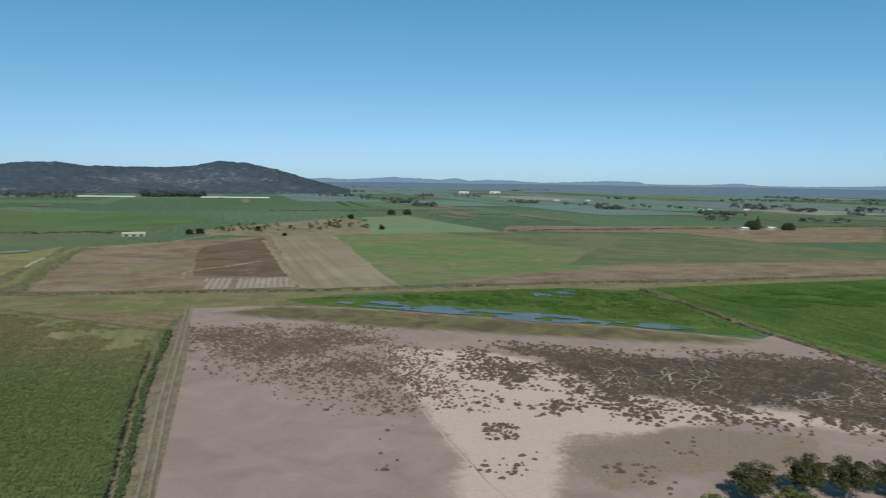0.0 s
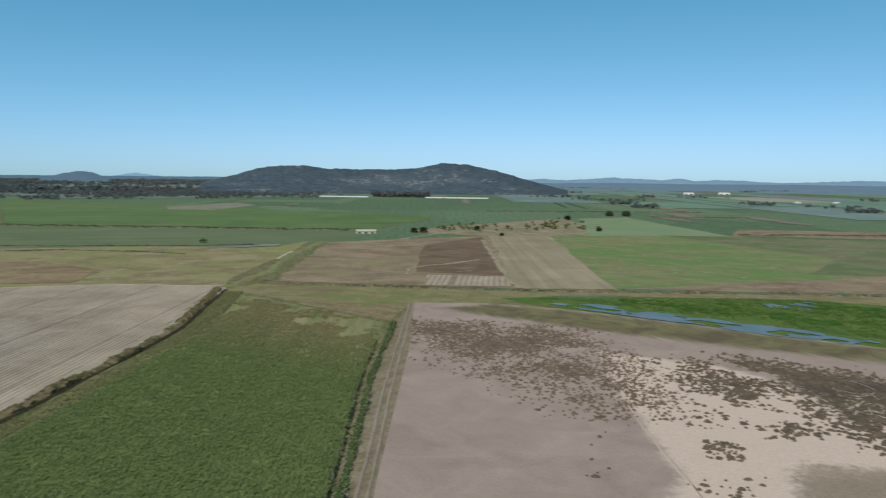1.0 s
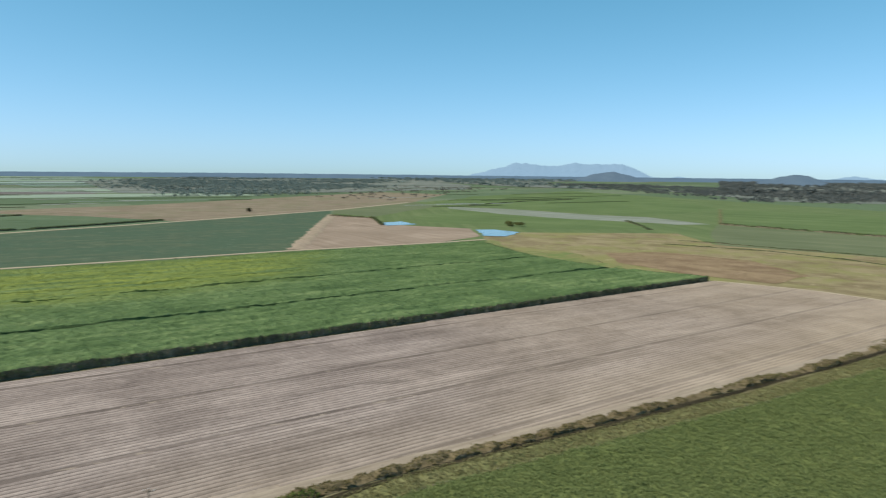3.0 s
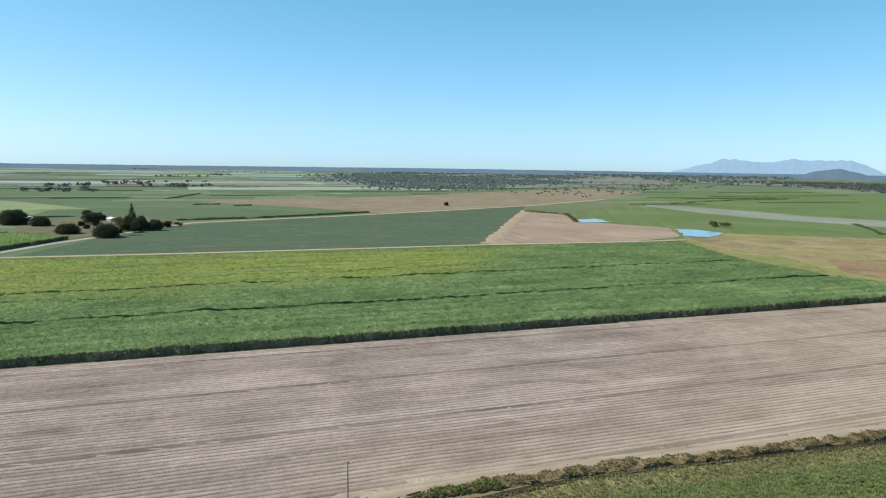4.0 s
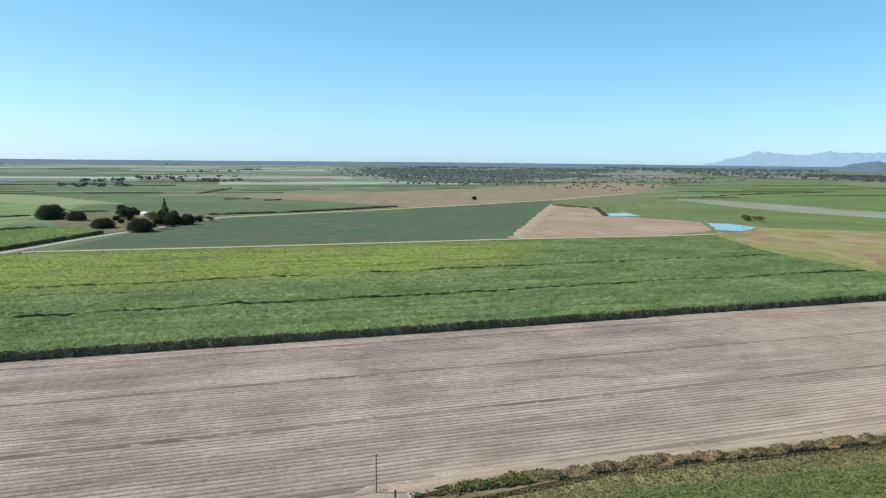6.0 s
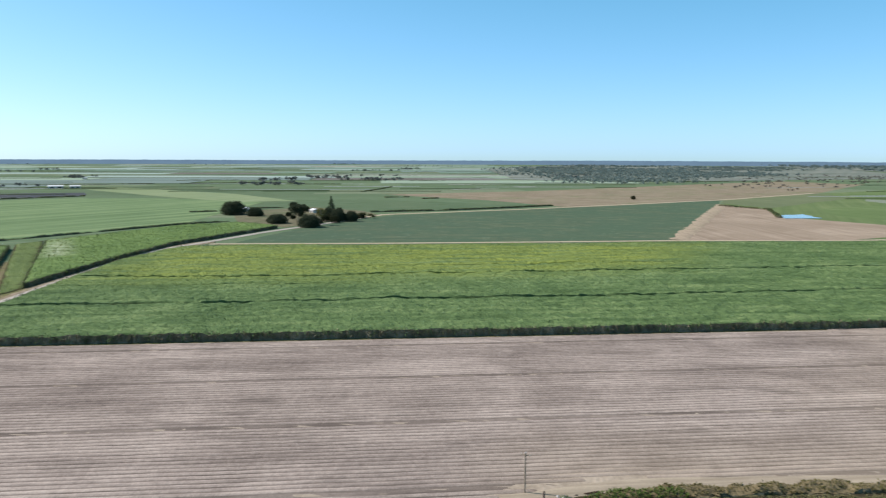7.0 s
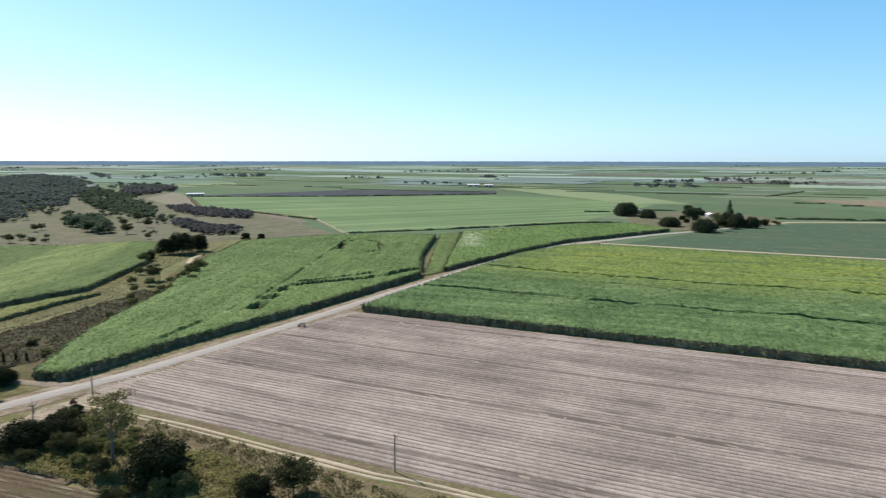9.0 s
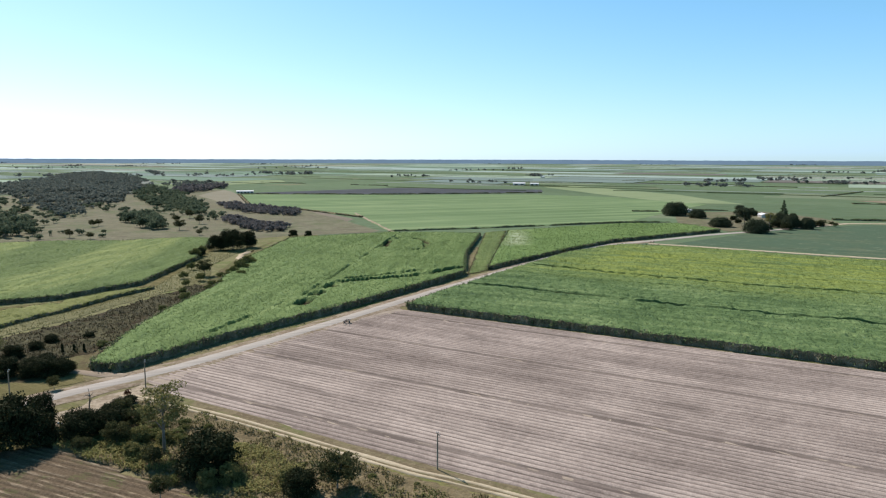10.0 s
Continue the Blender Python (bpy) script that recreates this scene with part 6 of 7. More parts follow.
def woods(name, places, tall, wide, per, mat, label, seed=5, clumps=3):
    """Many far trees in one mesh: trunks and clumps of leaf sprays, uneven in height."""
    r = np.random.default_rng(seed)
    x, y = (np.asarray(v, float) for v in places)
    n = len(x)
    h = tall * (0.55 + 0.7 * r.random(n))
    w = wide * (0.6 + 0.7 * r.random(n))
    c = np.repeat(np.stack([x, y, h * 0.62], -1), clumps, 0)
    ww, hh = np.repeat(w, clumps), np.repeat(h, clumps)
    c += np.stack([r.normal(size=n * clumps) * ww * 0.24, r.normal(size=n * clumps) * ww * 0.24, r.normal(size=n * clumps) * hh * 0.12], -1)
    v, f = leaf_cards(c, np.stack([ww * 0.32, ww * 0.32, hh * 0.30], -1), per, 1.0, r)
    size = np.repeat(ww * 0.26, per)[:, None, None] * (14.0 / per) ** 0.5
    q = v.reshape(-1, 4, 3)
    mid = q.mean(1, keepdims=True)
    v = (mid + (q - mid) * size * 0.75).reshape(-1, 3)
    a = np.array([0, 2.1, 4.2])
    t = (0.02 * h + 0.05)[:, None]
    low = np.stack([x[:, None] + t * np.cos(a), y[:, None] + t * np.sin(a), np.full((n, 3), -0.2)], -1)
    up = np.stack([x[:, None] + 0.4 * t * np.cos(a), y[:, None] + 0.4 * t * np.sin(a), np.repeat(h[:, None] * 0.6, 3, 1)], -1)
    tv = np.concatenate([low, up], 1).reshape(-1, 3)
    i = np.arange(3)
    tf = (np.stack([i, (i + 1) % 3, 3 + (i + 1) % 3, 3 + i], -1)[None] + (np.arange(n) * 6)[:, None, None]).reshape(-1, 4)
    allv = np.concatenate([v, tv])
    allv = np.stack(spread(allv[:, 0], allv[:, 1], allv[:, 2]), -1)
    faces = np.concatenate([f, tf + len(v)])
    ob = new(name, mesh_of(name, allv, faces, [mat, BARK], None, np.concatenate([np.zeros(len(f)), np.ones(len(tf))])))
    return tagged(ob, label, "woodland", kind="stuff")


def scatter(poly, n, seed, clump=0.0, size=80.0, soft=0.0):
    r = np.random.default_rng(seed)
    p = np.array(poly, float)
    x = r.uniform(p[:, 0].min(), p[:, 0].max(), n)
    y = r.uniform(p[:, 1].min(), p[:, 1].max(), n)
    keep = inside(poly, x, y)
    if clump:
        keep &= fbm(x, y, size, 3) > clump
    if soft:
        keep &= r.random(n) < (nearest(poly, x, y)[0] / soft) ** 1.4 + 0.03
    return x[keep], y[keep]


def scatter_by(poly, gap, seed, clump=0.0, size=80.0, soft=0.0):
    p = np.array(poly, float)
    return scatter(poly, int(np.ptp(p[:, 0]) * np.ptp(p[:, 1]) / gap ** 2), seed, clump, size, soft)


BUSH_DENSE = [(-180, -1255), (-250, -1640), (-396, -1926), (-457, -2021), (-624, -2513), (-825, -2856), (-800, -2398), (-650, -1811), (-490, -1310), (-372, -1128), (-333, -1161), (-318, -1245), (-273, -1238), (-225, -1249)]
BUSH_MIDDLE = [(-225, -1190), (-273, -1238), (-338, -1157), (-372, -1128), (-296, -912), (-258, -901), (-204, -740), (-169, -743), (-187, -883)]
BUSH_TONGUE = [(-372, -1128), (-526, -1458), (-493, -1273), (-461, -1129), (-363, -812), (-322, -712), (-293, -693), (-299, -787), (-314, -897)]
GULLY_LEAF = leaf_mat("gully leaves", (0.06, 0.085, 0.052), (0.115, 0.145, 0.09), (0.086, 0.112, 0.068), 0.45)
woods("bush_trees", scatter_by(BUSH_DENSE, 8.5, 1, 0.42, 60, 30), 6.5, 7.5, 14, WOODS, "dense grey-green bushland stretching away", 11, 3)
woods("bush_trees", scatter_by(BUSH_MIDDLE, 7.5, 3, 0.45, 45, 25), 6.5, 7.5, 30, WOODS, "thick clumps of bush trees on dry grass", 13, 4)
woods("bush_trees", scatter_by(BUSH_TONGUE, 7.0, 2, 0.40, 30, 16), 6.0, 7.0, 24, GULLY_LEAF, "dense green bush in a gully", 12, 4)
woods("bush_trees", scatter_by([(-614, -1630), (-701, -1691), (-707, -1499), (-605, -1283), (-535, -1258), (-529, -1386)], 11, 24, 0.48, 40, 20), 6.5, 8, 14, WOODS, "dark bush trees behind the long shed", 24, 3)
woods("bush_trees", scatter_by([(-232, -719), (-252, -740), (-251, -690), (-240, -632), (-215, -568), (-208, -597), (-214, -672)], 7.0, 4, 0.3, 20), 8, 7.5, 60, GULLY_LEAF, "clump of dark bush trees on dry grass", 14, 5)
woods("bush_trees", scatter_by([(-140, -740), (-148, -745), (-142, -672), (-127, -593), (-60, -594), (-60, -740)], 10, 5, 0.42, 30), 9, 8.5, 60, GULLY_LEAF, "grey-green bush trees beside the sloping cane", 15, 5)
woods("bush_trees", scatter_by([(-374, -820), (-400, -850), (-402, -720), (-405, -680), (-369, -620), (-350, -690)], 5, 6, 0.25, 30), 4.5, 6, 26, GREY_WOODS, "grey leafless scrub thicket", 16)
woods("bush_trees", scatter_by([(-305, -648), (-310, -627), (-301, -563), (-307, -532), (-287, -501), (-266, -519), (-279, -569), (-284, -605)], 4.5, 7, 0.2, 30), 4.5, 6, 22, GREY_WOODS, "grey leafless scrub thicket", 17)
woods("bush_trees", scatter_by([(-522, -1285), (-652, -1371), (-597, -1260), (-485, -1141), (-460, -1134), (-439, -1134)], 9, 8, 0.25, 40), 8, 10, 16, GREY_WOODS, "dark grey trees behind the long shed", 18)
woods("bush_trees", scatter_by([(-120, -1200), (-204, -1156), (-285, -933), (-330, -703), (-235, -515), (-102, -575), (-20, -640), (20, -1000)], 17, 9, 0.46, 60), 4.5, 5.5, 40, GULLY_LEAF, "scattered bush trees on dry grass", 19, 4)
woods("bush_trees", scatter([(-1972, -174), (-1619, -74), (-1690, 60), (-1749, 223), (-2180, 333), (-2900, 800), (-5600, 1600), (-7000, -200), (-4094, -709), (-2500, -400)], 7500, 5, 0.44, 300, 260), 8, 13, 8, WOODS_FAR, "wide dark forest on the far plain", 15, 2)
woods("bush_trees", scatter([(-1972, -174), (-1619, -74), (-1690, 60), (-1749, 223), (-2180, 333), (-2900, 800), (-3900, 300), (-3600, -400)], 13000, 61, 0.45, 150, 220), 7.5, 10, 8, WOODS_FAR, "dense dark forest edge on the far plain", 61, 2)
woods("bush_trees", scatter([(-1250, 1190), (-880, 1640), (-900, 1950), (-1900, 2300), (-2500, 1700)], 9000, 62, 0.42, 110, 240), 6, 8, 8, WOODS_DARK, "dense dark forest below the hills", 62, 2)
woods("bush_trees", scatter([(-1449, 362), (-1700, 200), (-2180, 360), (-3000, 800), (-2683, 1248), (-2070, 770), (-1707, 540)], 900, 6, 0.42, 90), 4, 6, 12, leaf_mat("grey-brown savanna leaves", (0.12, 0.12, 0.10), (0.19, 0.18, 0.15), (0.155, 0.15, 0.125), 0.4), "scattered bush on dry pasture", 16)
woods("bush_trees", scatter([(-1300, 1170), (-870, 1640), (-1250, 2500), (-2705, 2300), (-3600, 2500), (-4200, 1900), (-2400, 1500)], 8000, 7, 0.40, 200), 6.5, 9, 8, WOODS_DARK, "dark bush before the hills", 17, 2)
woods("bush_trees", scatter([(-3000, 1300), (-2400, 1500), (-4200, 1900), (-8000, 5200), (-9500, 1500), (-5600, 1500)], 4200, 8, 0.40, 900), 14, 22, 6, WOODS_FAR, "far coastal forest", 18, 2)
woods("bush_trees", scatter([(-1360, 2100), (-1920, 1610), (-5400, 4500), (-3800, 5900)], 6000, 63, 0.3, 500), 13, 20, 7, WOODS_DARK, "far forest between the hills", 63, 2)
woods("bush_trees", scatter([(-790, 1830), (-640, 1865), (-640, 1885), (-800, 1850)], 500, 9), 14, 12, 14, WOODS_DARK, "dark windbreak trees by white crop covers", 19)


woods("bush_trees", scatter([(-268, 698), (-252, 810), (-139, 1043), (-100, 940), (-75, 850), (-52, 770), (-110, 745), (-190, 740)], 260, 55, 0.5, 40), 3.2, 4.5, 20, OLIVE_LEAF, "low dark scrub on the sandy rise", 56)


def tree_lines(n, az, near, far, seed, tall=9):
    """Shelter belts and garden trees far out on the plain."""
    r = np.random.default_rng(seed)
    xs, ys = [], []
    for _ in range(n):
        a, d = radians(r.uniform(*az)), near * (far / near) ** r.random()
        x0, y0 = -d * math.sin(a), d * math.cos(a)
        b, ln = (a + r.normal() * 0.35), d * r.uniform(0.02, 0.12)
        m = int(r.uniform(6, 26))
        k = (r.random(m) - 0.5) * ln
        xs.append(x0 + k * math.cos(b) + r.normal(size=m) * d * 0.004), ys.append(y0 + k * math.sin(b) + r.normal(size=m) * d * 0.004)
    return np.concatenate(xs), np.concatenate(ys)


belts = [tree_lines(32, (92, 178), 1500, 9000, 31)]
rb = np.random.default_rng(35)
for (ax, ay), (bx, by), m in (((-1259, -6889), (-1911, -7964), 60), ((-1175, -4568), (-1321, -4842), 24), ((-1372, -4345), (-1539, -4361), 26), ((-1175, -2265), (-1388, -2195), 30), ((-938, -2029), (-1062, -2062), 9), ((-2493, -4955), (-2827, -5147), 22), ((-2116, -3699), (-2382, -3764), 18), ((-877, -2074), (-1083, -2410), 10), ((-1017, -2815), (-837, -2226), 40)):
    k = np.sort(rb.random(m)) ** rb.uniform(0.7, 1.4)
    belts.append((ax + (bx - ax) * k + rb.normal(size=m) * 9, ay + (by - ay) * k + rb.normal(size=m) * 9))
belts = (np.concatenate([b[0] for b in belts]), np.concatenate([b[1] for b in belts]))
woods("shelter_trees", belts, 9, 11, 12, WOODS_DARK, "far shelter belts and farm trees", 31, 2)
woods("shelter_trees", tree_lines(46, (-36, 14), 1150, 5200, 32), 8, 10, 10, WOODS_DARK, "far shelter belts and farm trees", 32, 2)
# ---- hills and ranges ----
def floor_z(r):
    if r < 2200:
        return 0.0
    d = 2200 - 2700 * math.log(max(1e-6, 1 - (r - 2200) / 2700))
    return EYE * (1 - r / d)


def hills(name, ridge, foot, crest, back, mat, label, rough=1.0, seed=1.0, steps=150, kind_of="hill", rugged=0.10, bares=()):
    """A range of hills fitted to the camera's view: bearings (degrees) and crest angles (degrees) as seen from it."""
    az = np.linspace(ridge[0][0], ridge[-1][0], steps)
    order = sorted(ridge)
    el = np.interp(az, [p[0] for p in order], [p[1] for p in order])
    el = np.convolve(np.pad(el, 2, "edge"), [0.1, 0.2, 0.4, 0.2, 0.1], "valid")
    el = el + rugged * (fbm(az * 3 + seed * 31, az * 0 + seed, 1.0, 5) - 0.5) * np.clip((el + 0.45) * 3, 0, 1)
    z1 = EYE + crest * np.tan(np.radians(el))
    rows, bare = [], []
    ks = np.linspace(0, 1, 40)
    for k in ks:
        r = foot + (crest - foot) * k / 0.62 if k <= 0.62 else crest + (back - crest) * (k - 0.62) / 0.38
        shape = math.sin(min(k / 0.62, 1) * math.pi / 2) ** 1.3 if k <= 0.62 else math.cos((k - 0.62) / 0.38 * math.pi / 2)
        x, y = -r * np.sin(np.radians(az)), r * np.cos(np.radians(az))
        f = floor_z(min(r, 4890))
        bump = (fbm(x + seed * 977, y, 260.0, 5) - 0.5) * 2
        rise = np.maximum(z1 - f, 0)
        z = f - 3 + (rise + 3) * shape * (1 + 0.45 * rough * bump * (1 - abs(shape - 0.0)) ) + rise * 0.05 * rough * (fbm(x, y + seed * 311, 50.0, 3) - 0.5)
        rows.append(np.stack([x, y, z], -1))
        eye_el = np.degrees(np.arctan2(z - EYE, r))
        bare.append(sum((np.exp(-((az - a) / wa) ** 2 - ((eye_el - e) / we) ** 2) for a, e, wa, we in bares), np.zeros(steps)) * (k <= 0.66))
    verts = np.concatenate(rows)
    n = steps
    i, j = np.meshgrid(np.arange(len(ks) - 1), np.arange(n - 1), indexing="ij")
    faces = np.stack([i * n + j, i * n + j + 1, (i + 1) * n + j + 1, (i + 1) * n + j], -1).reshape(-1, 4)
    ob = new(name, mesh_of(name, verts, faces, mat, {"bare": np.clip(np.concatenate(bare), 0, 1)}, smooth=True))
    return tagged(ob, label, kind_of, kind="structure")


hills("hill", [(36.8, -0.7), (34.0, 0.05), (32.3, 0.56), (30.5, 0.76), (28.6, 0.78), (27.0, 0.53), (25.2, 0.51), (21.6, 0.55), (19.7, 0.66), (17.8, 1.09), (15.6, 0.93), (13.3, 0.49), (11.0, -0.17), (7.6, -1.05)], 2350, 2950, 3500, HILL, "long dark wooded hill with rocky scars", 1.0, 1, 420, bares=((16.0, -0.31, 0.9, 0.10), (18.3, 0.08, 1.0, 0.07), (12.2, -0.91, 0.7, 0.12), (24.3, -0.48, 1.2, 0.28), (22.0, -0.28, 1.2, 0.26), (34.2, -0.74, 0.8, 0.09), (20.0, -0.6, 1.6, 0.2)))
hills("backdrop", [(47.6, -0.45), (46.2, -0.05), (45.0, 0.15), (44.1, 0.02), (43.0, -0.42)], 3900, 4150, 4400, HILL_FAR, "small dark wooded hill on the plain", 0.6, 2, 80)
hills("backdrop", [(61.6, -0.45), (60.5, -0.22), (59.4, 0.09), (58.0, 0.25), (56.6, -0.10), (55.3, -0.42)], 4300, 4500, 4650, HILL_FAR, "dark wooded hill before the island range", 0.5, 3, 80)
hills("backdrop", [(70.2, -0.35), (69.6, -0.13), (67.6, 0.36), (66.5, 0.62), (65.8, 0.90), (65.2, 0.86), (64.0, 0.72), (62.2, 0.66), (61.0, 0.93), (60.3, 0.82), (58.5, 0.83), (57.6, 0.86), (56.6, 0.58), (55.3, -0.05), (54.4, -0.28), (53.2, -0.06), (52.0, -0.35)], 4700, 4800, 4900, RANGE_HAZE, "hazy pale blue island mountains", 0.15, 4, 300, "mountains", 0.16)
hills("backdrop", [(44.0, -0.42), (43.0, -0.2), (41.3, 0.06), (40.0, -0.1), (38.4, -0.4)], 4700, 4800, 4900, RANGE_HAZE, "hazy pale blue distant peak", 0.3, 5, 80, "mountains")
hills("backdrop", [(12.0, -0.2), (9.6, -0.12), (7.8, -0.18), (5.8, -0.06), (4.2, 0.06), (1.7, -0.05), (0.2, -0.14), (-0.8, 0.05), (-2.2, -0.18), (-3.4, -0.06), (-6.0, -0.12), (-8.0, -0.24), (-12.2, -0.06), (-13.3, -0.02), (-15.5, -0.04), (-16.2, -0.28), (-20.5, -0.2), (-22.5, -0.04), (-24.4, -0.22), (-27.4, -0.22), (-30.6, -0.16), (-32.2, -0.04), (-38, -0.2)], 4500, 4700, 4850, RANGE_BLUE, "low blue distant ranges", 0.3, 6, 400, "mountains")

# Foothills glow a little by emission, in place of haze.
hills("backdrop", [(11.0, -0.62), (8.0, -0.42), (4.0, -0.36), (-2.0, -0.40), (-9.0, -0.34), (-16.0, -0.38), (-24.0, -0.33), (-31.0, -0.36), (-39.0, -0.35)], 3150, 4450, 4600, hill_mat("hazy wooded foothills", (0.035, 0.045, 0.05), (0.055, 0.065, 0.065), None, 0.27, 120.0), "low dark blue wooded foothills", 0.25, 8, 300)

# Horizon woodland: near-black base, its blue comes from emission as haze.
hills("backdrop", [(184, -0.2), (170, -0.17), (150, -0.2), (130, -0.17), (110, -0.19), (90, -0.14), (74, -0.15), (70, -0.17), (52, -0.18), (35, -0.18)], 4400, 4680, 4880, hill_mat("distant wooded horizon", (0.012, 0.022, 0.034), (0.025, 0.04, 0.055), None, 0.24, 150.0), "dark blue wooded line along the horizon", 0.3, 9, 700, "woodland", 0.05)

# ---- poles ----
def utility_pole():
    root = new("utility_pole")
    v, f = tube([(0, 0, -0.3), (0, 0, 2.5), (0, 0, 5), (0, 0, 7.6)], [0.17, 0.16, 0.14, 0.12], 10)
    part("post", mesh_of("post", v, f, POLE_WOOD, smooth=True), root)
    bm = bmesh.new()
    bmesh.ops.create_cube(bm, size=1, matrix=Matrix.Translation((0, 0.15, 7.25)) @ Matrix.Diagonal((1.9, 0.11, 0.13, 1)))
    bmesh.ops.bevel(bm, geom=bm.edges[:], offset=0.015, segments=1)
    part("crossarm", bm_mesh("crossarm", bm, POLE_WOOD), root)
    for x in (-0.8, 0.8, 0.0):
        v, f = tube([(x, 0.15, 7.3 if x else 7.58), (x, 0.15, 7.42 if x else 7.7), (x, 0.15, 7.55 if x else 7.82)], [0.05, 0.1, 0.06], 8)
        part("insulator", mesh_of("insulator", v, f, CERAMIC, smooth=True), root, "pale ceramic insulator")
    return tagged(root, "weathered timber power pole with a crossarm", "utility pole", "power poles")


POLE = utility_pole()
POLE.matrix_world = pose(-86.1, -95.2, 0, 0, 0, 70)
for x, y in ((-120, -11), (-62, -182), (-34, -196)):
    copy_thing(POLE, pose(x, y, 0, 0, 0, 70))

# ---- buildings ----
def building(name, x, y, long, deep, high, turn, label, roof=WHITE_ROOF, wall=CREAM_WALL, pitch=0.18, doors=2):
    root = new(name)
    gx, gy, gz = (float(v) for v in spread(x, y, 0.0))
    root.matrix_world = pose(gx, gy, gz, 0, 0, turn)
    t, l, d = 0.15, long / 2, deep / 2
    for sx, sy, w, b in ((0, -d + t / 2, long, t), (0, d - t / 2, long, t), (-l + t / 2, 0, t, deep - 2 * t), (l - t / 2, 0, t, deep - 2 * t)):
        bm = bmesh.new()
        bmesh.ops.create_cube(bm, size=1, matrix=Matrix.Translation((sx, sy, high / 2 - 0.1)) @ Matrix.Diagonal((w, b, high + 0.2, 1)))
        part("wall", bm_mesh("wall", bm, wall), root)
    up, eave = d * pitch * 2, 0.5
    bm = bmesh.new()
    prof = [(-d - eave, high), (0, high + up), (d + eave, high), (d + eave, high + 0.12), (0, high + up + 0.14), (-d - eave, high + 0.12)]
    a = [bm.verts.new((-l - eave, py, pz)) for py, pz in prof]
    b = [bm.verts.new((l + eave, py, pz)) for py, pz in prof]
    for k in range(6):
        bm.faces.new((a[k], a[(k + 1) % 6], b[(k + 1) % 6], b[k]))
    bm.faces.new(a[::-1]), bm.faces.new(b)
    bmesh.ops.recalc_face_normals(bm, faces=bm.faces[:])
    part("roof", bm_mesh("roof", bm, roof), root, "pale sheet-metal gable roof")
    for k in range(doors):
        for s in (-1, 1):
            # Near-black panel on the wall paints the shade inside an open doorway.
            bm = bmesh.new()
            px = -l + long * (k + 0.5) / doors
            bmesh.ops.create_cube(bm, size=1, matrix=Matrix.Translation((px, s * (d + 0.02), high * 0.4)) @ Matrix.Diagonal((long / doors * 0.5, 0.08, high * 0.7, 1)))
            part("door", bm_mesh("door", bm, SHADE_AND_RUBBER), root, "dark panel standing in for an open doorway")
    return tagged(root, label, "building")


building("house", -724, -304, 13, 8, 2.8, 40, "white-roofed homestead house among trees", doors=4)
building("shed", -716, -382, 8, 7, 3.4, 30, "small white farm shed beside a fig tree", doors=1)
building("shed", -546, -1083, 27, 8, 3.0, -27, "long white farm shed at the bush edge", doors=5)
building("shed", -1148, -1008, 26, 12, 4.5, -48, "white-roofed farm shed far off in cane", doors=2)
building("shed", -1168, -982, 18, 10, 4.2, -48, "white-roofed farm shed far off in cane", doors=2)
building("shed", -298, 671, 20, 8, 2.6, 23, "pale cream farm shed with dark openings", roof=DULL_CREAM, wall=DULL_CREAM, doors=3)
building("shed", 383, 890, 10, 6, 3.0, 20, "pale roofed farm shed beside dark trees", doors=2)
building("shed", 424, 905, 11, 6, 2.8, 20, "pale roofed farm shed beside dark trees", doors=2)
for x, y, k in ((79, 2827, 36), (211, 2919, 40), (317, 1970, 14), (414, 2014, 14), (537, 1462, 10), (647, 1498, 12), (762, 1536, 12), (822, 1555, 12), (560, 1475, 8), (-1643, -1350, 14)):
    building("shed", x, y, k, k * 0.5, 5.0 if k > 20 else 3.6, 10, "small white far farm building", doors=2)
for (ax, ay), (bx, by) in (((-935, 1787), (-800, 1815)), ((-640, 1850), (-470, 1886))):
    building("crop_tunnel", (ax + bx) / 2, (ay + by) / 2, math.hypot(bx - ax, by - ay), 8, 1.2, math.degrees(math.atan2(by - ay, bx - ax)), "long white crop tunnel below the hill", wall=WHITE_ROOF, doors=0)


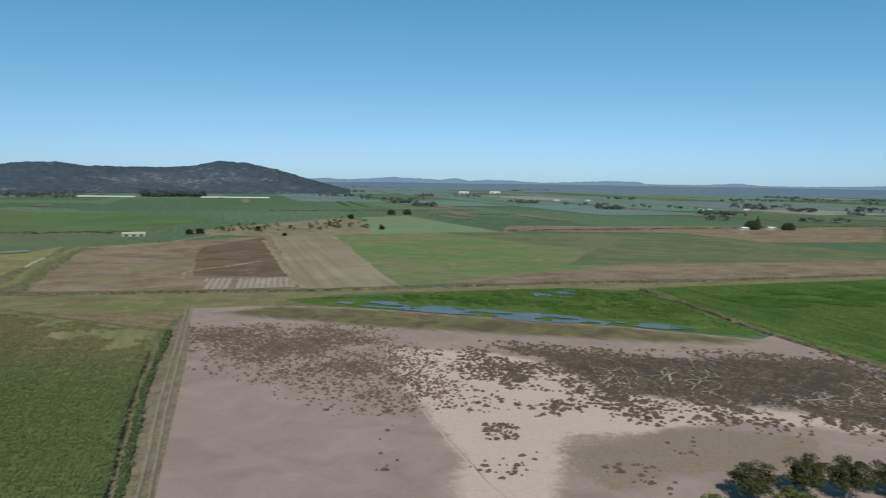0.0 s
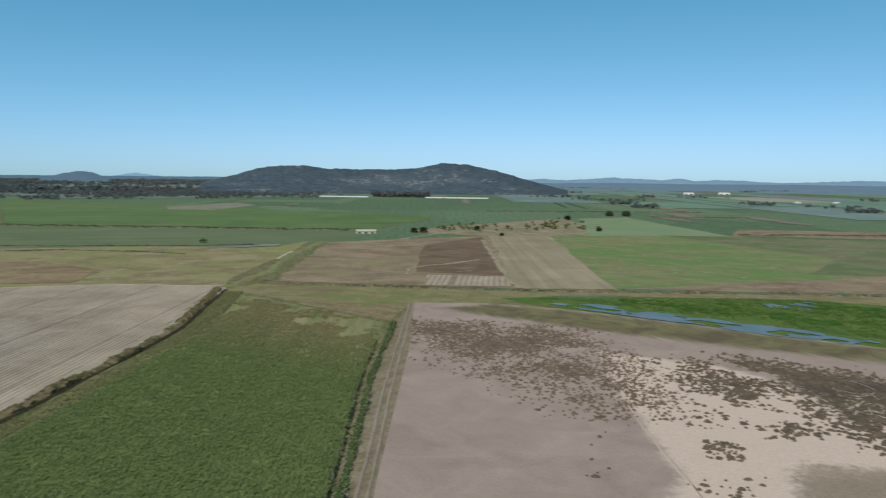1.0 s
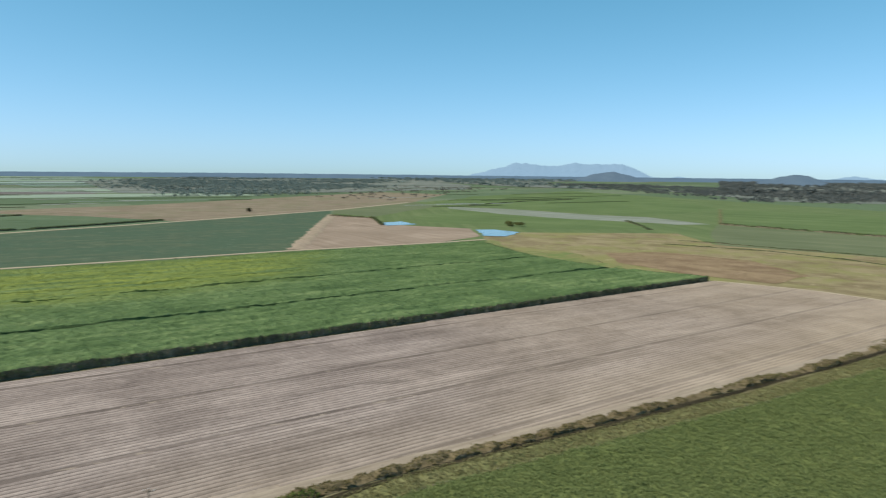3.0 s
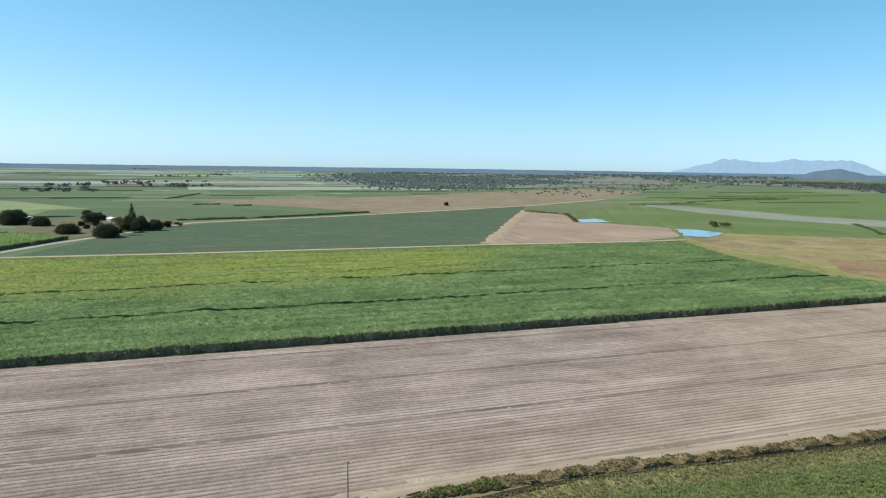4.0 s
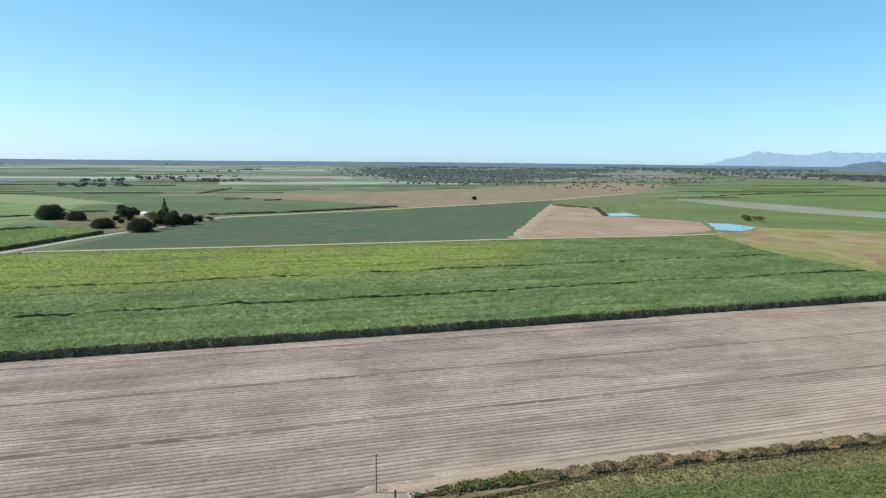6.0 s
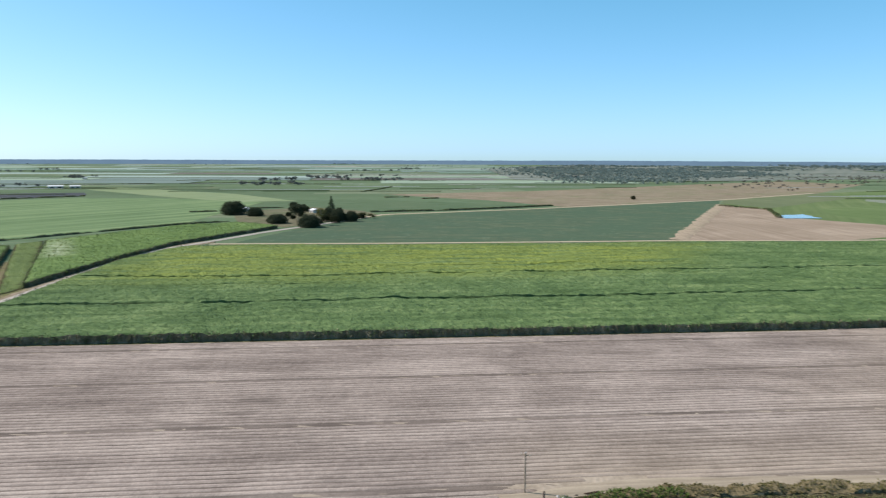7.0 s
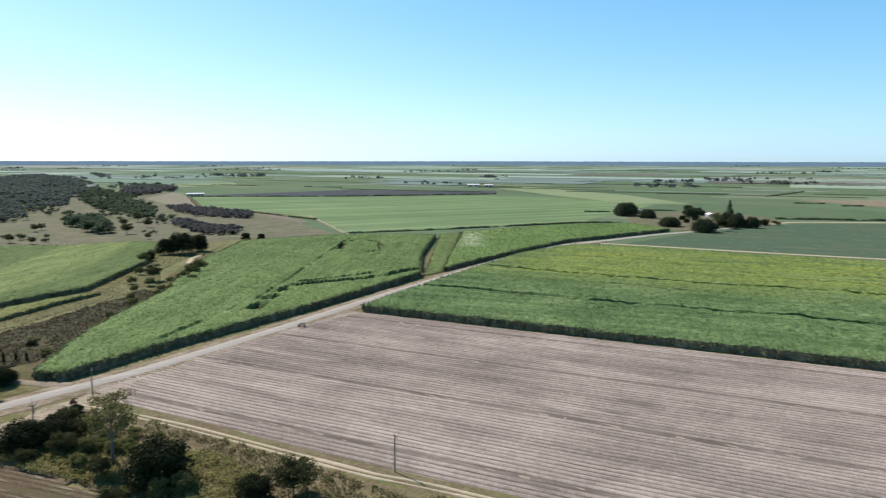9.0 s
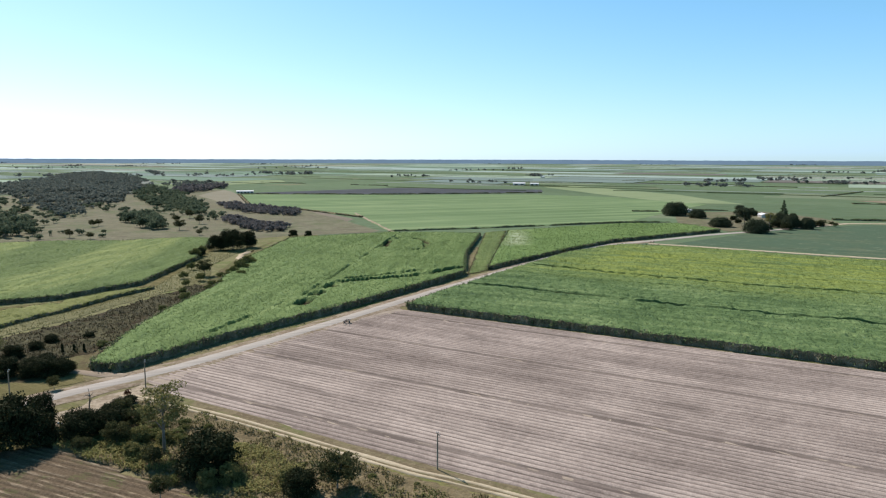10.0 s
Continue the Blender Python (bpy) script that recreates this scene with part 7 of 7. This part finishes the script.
# ---- far patchwork of fields, joined by kind ----
def patchwork():
    r = np.random.default_rng(77)
    c, s = math.cos(radians(ROWS)), math.sin(radians(ROWS))
    # Far crop colours are paled and blued to stand in for distance haze.
    hazed = lambda name, c, turn: field_mat(name, tuple(v for v in c), tuple(1.25 * v for v in c), tuple(1.6 * v for v in c), turn, 12, 110)
    mats = [hazed("far green crop", (0.1, 0.15, 0.108), 20), hazed("far pale crop", (0.182, 0.235, 0.205), 72), hazed("far grey-green crop", (0.108, 0.145, 0.128), 72), hazed("far yellow-green crop", (0.165, 0.216, 0.16), 20), hazed("far dry pasture", (0.185, 0.18, 0.14), 72), hazed("far dark soil", (0.10, 0.095, 0.085), 72), FLOOD]
    odds = [0.30, 0.26, 0.18, 0.12, 0.04, 0.03, 0.07]
    odds = np.array(odds) / sum(odds)
    pools = {k: ([], []) for k in range(len(mats))}
    for u in np.arange(-6500, 6500, 230):
        v = -6500 + r.uniform(0, 400)
        while v < 6500:
            ln = r.uniform(250, 850)
            uu, vv = u + 115, v + ln / 2
            x, y = uu * c + vv * s, -uu * s + vv * c
            d, az = math.hypot(x, y), math.degrees(math.atan2(-x, y))
            ok = d > 1350 and d < 6800 and r.random() < 0.72 and not (46 < az < 96 and d > 1600) and not (14 < az < 62) and az > -60
            if ok and 145 < az < 185 and (d < 1900 or inside(BUSH_DENSE, np.array(x), np.array(y))):
                ok = False
            if ok:
                k = r.choice(len(mats), p=odds)
                k = (0, 2, 2, 0, 4, 5, 2)[k] if az < 60 else k
                gu, gv = np.meshgrid(np.linspace(u + 4, u + 226, 4), np.linspace(v + 4, v + ln - 4, 7), indexing="ij")
                px, py = gu * c + gv * s, -gu * s + gv * c
                h = 0.5 + 0.3 * r.random()
                verts, faces = pools[k]
                base = sum(len(w) for w in verts)
                verts.append(np.stack(spread(px.ravel(), py.ravel(), h), -1))
                i, j = np.meshgrid(np.arange(3), np.arange(6), indexing="ij")
                faces.append((np.stack([i * 7 + j, (i + 1) * 7 + j, (i + 1) * 7 + j + 1, i * 7 + j + 1], -1)).reshape(-1, 4) + base)
            v += ln
    for k, (verts, faces) in pools.items():
        if verts:
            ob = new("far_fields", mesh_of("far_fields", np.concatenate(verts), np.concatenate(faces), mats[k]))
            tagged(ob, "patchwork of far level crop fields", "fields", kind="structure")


patchwork()


def far_lines(n, tones, az, near, far, seed, wide, label, mat, high):
    """Long narrow strips between far fields: drains, cane edges coloured as shade, pale headlands and water."""
    r = np.random.default_rng(seed)
    verts, faces = [], []
    for _ in range(n):
        a, d = radians(r.uniform(*az)), near * (far / near) ** r.random()
        x, y = -d * math.sin(a), d * math.cos(a)
        b = radians(107.7) + r.normal() * 0.06
        h, w = d * r.uniform(0.02, 0.13), wide * (0.5 + r.random()) * max(1.0, d / 1800)
        k = np.linspace(-h, h, 12)
        bend = r.normal() * 0.02 * h * (k / h) ** 2
        px, py = x + k * math.cos(b) - bend * math.sin(b), y + k * math.sin(b) + bend * math.cos(b)
        half = w / 2 * (1 - 0.6 * np.abs(k / h)) * (0.5 + r.random(12))
        rows = [np.stack(spread(px - s * half * math.sin(b), py + s * half * math.cos(b), z), -1) for s, z in ((1, 0.5), (0.6, high), (-0.6, high), (-1, 0.5))]
        base, i = len(verts) * 48, np.arange(11)
        verts.append(np.concatenate(rows))
        faces += [np.stack([(c + 1) * 12 + i, (c + 1) * 12 + i + 1, c * 12 + i + 1, c * 12 + i], -1) + base for c in range(3)]
    ob = new("field_lines", mesh_of("field_lines", np.concatenate(verts), np.concatenate(faces), mat, smooth=True))
    return tagged(ob, label, tones, kind="stuff")


# Dark tone serves drains and paints the shaded sides of cane.
far_lines(95, "drains", (58, 182), 1250, 4400, 91, 4.0, "dark drains and cane edges between far fields", field_mat("drains and shaded cane edges", (0.03, 0.045, 0.022), (0.05, 0.07, 0.035), (0.08, 0.10, 0.05), patch=30), 1.4)
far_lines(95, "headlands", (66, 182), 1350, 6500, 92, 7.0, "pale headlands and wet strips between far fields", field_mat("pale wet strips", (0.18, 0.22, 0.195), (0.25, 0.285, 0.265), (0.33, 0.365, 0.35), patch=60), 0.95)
far_lines(24, "drains", (-34, 10), 1500, 3600, 93, 5.0, "dark drains and tree lines between far fields", field_mat("dark field edges", (0.03, 0.045, 0.022), (0.05, 0.07, 0.035), (0.08, 0.10, 0.05), patch=30), 1.2)
far_lines(40, "fields", (-34, 30), 1100, 3400, 94, 26.0, "thin brown fallow strips between far fields", field_mat("far brown strips", (0.13, 0.105, 0.08), (0.17, 0.14, 0.105), (0.22, 0.185, 0.14), patch=60), 0.9)


# ---- small things at the road and the field corner ----
def farm_implement(x, y, turn):
    """A small trailed implement: a low frame with a drawbar on two wheels."""
    root = new("farm_implement")
    root.matrix_world = pose(x, y, 0.25, 0, 0, turn)
    bm = bmesh.new()
    for cx, cy, w, d in ((0, 0.7, 3.4, 0.16), (0, -0.7, 3.4, 0.16), (-1.6, 0, 0.16, 1.3), (0, 0, 0.16, 1.3), (1.6, 0, 0.16, 1.3)):
        bmesh.ops.create_cube(bm, size=1, matrix=Matrix.Translation((cx, cy, 1.05)) @ Matrix.Diagonal((w, d, 0.2, 1)))
    part("frame", bm_mesh("frame", bm, RUST), root)
    v, f = tube([(1.6, 0, 1.05), (2.6, 0, 0.8), (3.3, 0, 0.6)], [0.1, 0.09, 0.07], 8)
    part("drawbar", mesh_of("drawbar", v, f, RUST), root)
    for sy in (-0.95, 0.95):
        v, f = tube([(0, sy - 0.13, 0.45), (0, sy - 0.1, 0.45), (0, sy + 0.1, 0.45), (0, sy + 0.13, 0.45)], [0.3, 0.48, 0.48, 0.3], 16)
        wheel = part("wheel", mesh_of("wheel", v, f, SHADE_AND_RUBBER, smooth=False), root, "black rubber wheel")
        v, f = tube([(0, sy - 0.15, 0.45), (0, sy - 0.12, 0.45), (0, sy + 0.12, 0.45), (0, sy + 0.15, 0.45)], [0.16, 0.24, 0.24, 0.16], 14)
        part("rim", mesh_of("rim", v, f, RUST, smooth=False), wheel, "rusty steel rim")
    for k in range(5):
        v, f = tube([(-1.4 + 0.7 * k, -0.7, 1.0), (-1.4 + 0.7 * k, -0.95, 0.5), (-1.4 + 0.7 * k, -0.8, 0.1)], [0.05, 0.05, 0.03], 6)
        part("tine", mesh_of("tine", v, f, RUST), root)
    return tagged(root, "dark rusty farm implement parked at the field edge", "implement")


# Unidentified dark object at the field edge, built as an implement.
farm_implement(-142, -206, 30)


def short_post(x, y):
    v, f = tube([(0, 0, -0.2), (0, 0, 0.9), (0.02, 0, 1.9)], [0.2, 0.19, 0.17], 10)
    ob = new("post", mesh_of("post", v, f, RUST, smooth=True))
    ob.matrix_world = pose(x, y, 0.05)
    return tagged(ob, "short dark brown timber post at the field corner", "post")


short_post(-117.6, -7.4)
# Two unidentified small dark dots at the road fork, built as posts.
short_post(-438, -261), short_post(-442, -261)


RUBBLE = plain_mat("weathered concrete", (0.22, 0.22, 0.21), (0.42, 0.42, 0.40), 0.9, 0.4)


def rubble(x, y, seed):
    """A low heap of pale broken concrete."""
    r = np.random.default_rng(seed)
    root = new("rubble_heap")
    root.matrix_world = pose(x, y, 0.05)
    for k in range(7):
        bm = bmesh.new()
        bmesh.ops.create_cube(bm, size=1)
        for v in bm.verts:
            v.co += Vector(r.normal(size=3) * 0.12)
        m = pose(*(r.normal(size=2) * 0.7), 0.2, *(r.uniform(0, 60, 3))) @ Matrix.Diagonal((*r.uniform(0.3, 0.7, 2), r.uniform(0.2, 0.4), 1))
        bmesh.ops.transform(bm, matrix=m, verts=bm.verts[:])
        part("block", bm_mesh("block", bm, RUBBLE), root)
    return tagged(root, "low heap of pale broken concrete in weeds", "rubble")


rubble(-118.6, -4.4, 3)
rubble(-38, -170, 4)
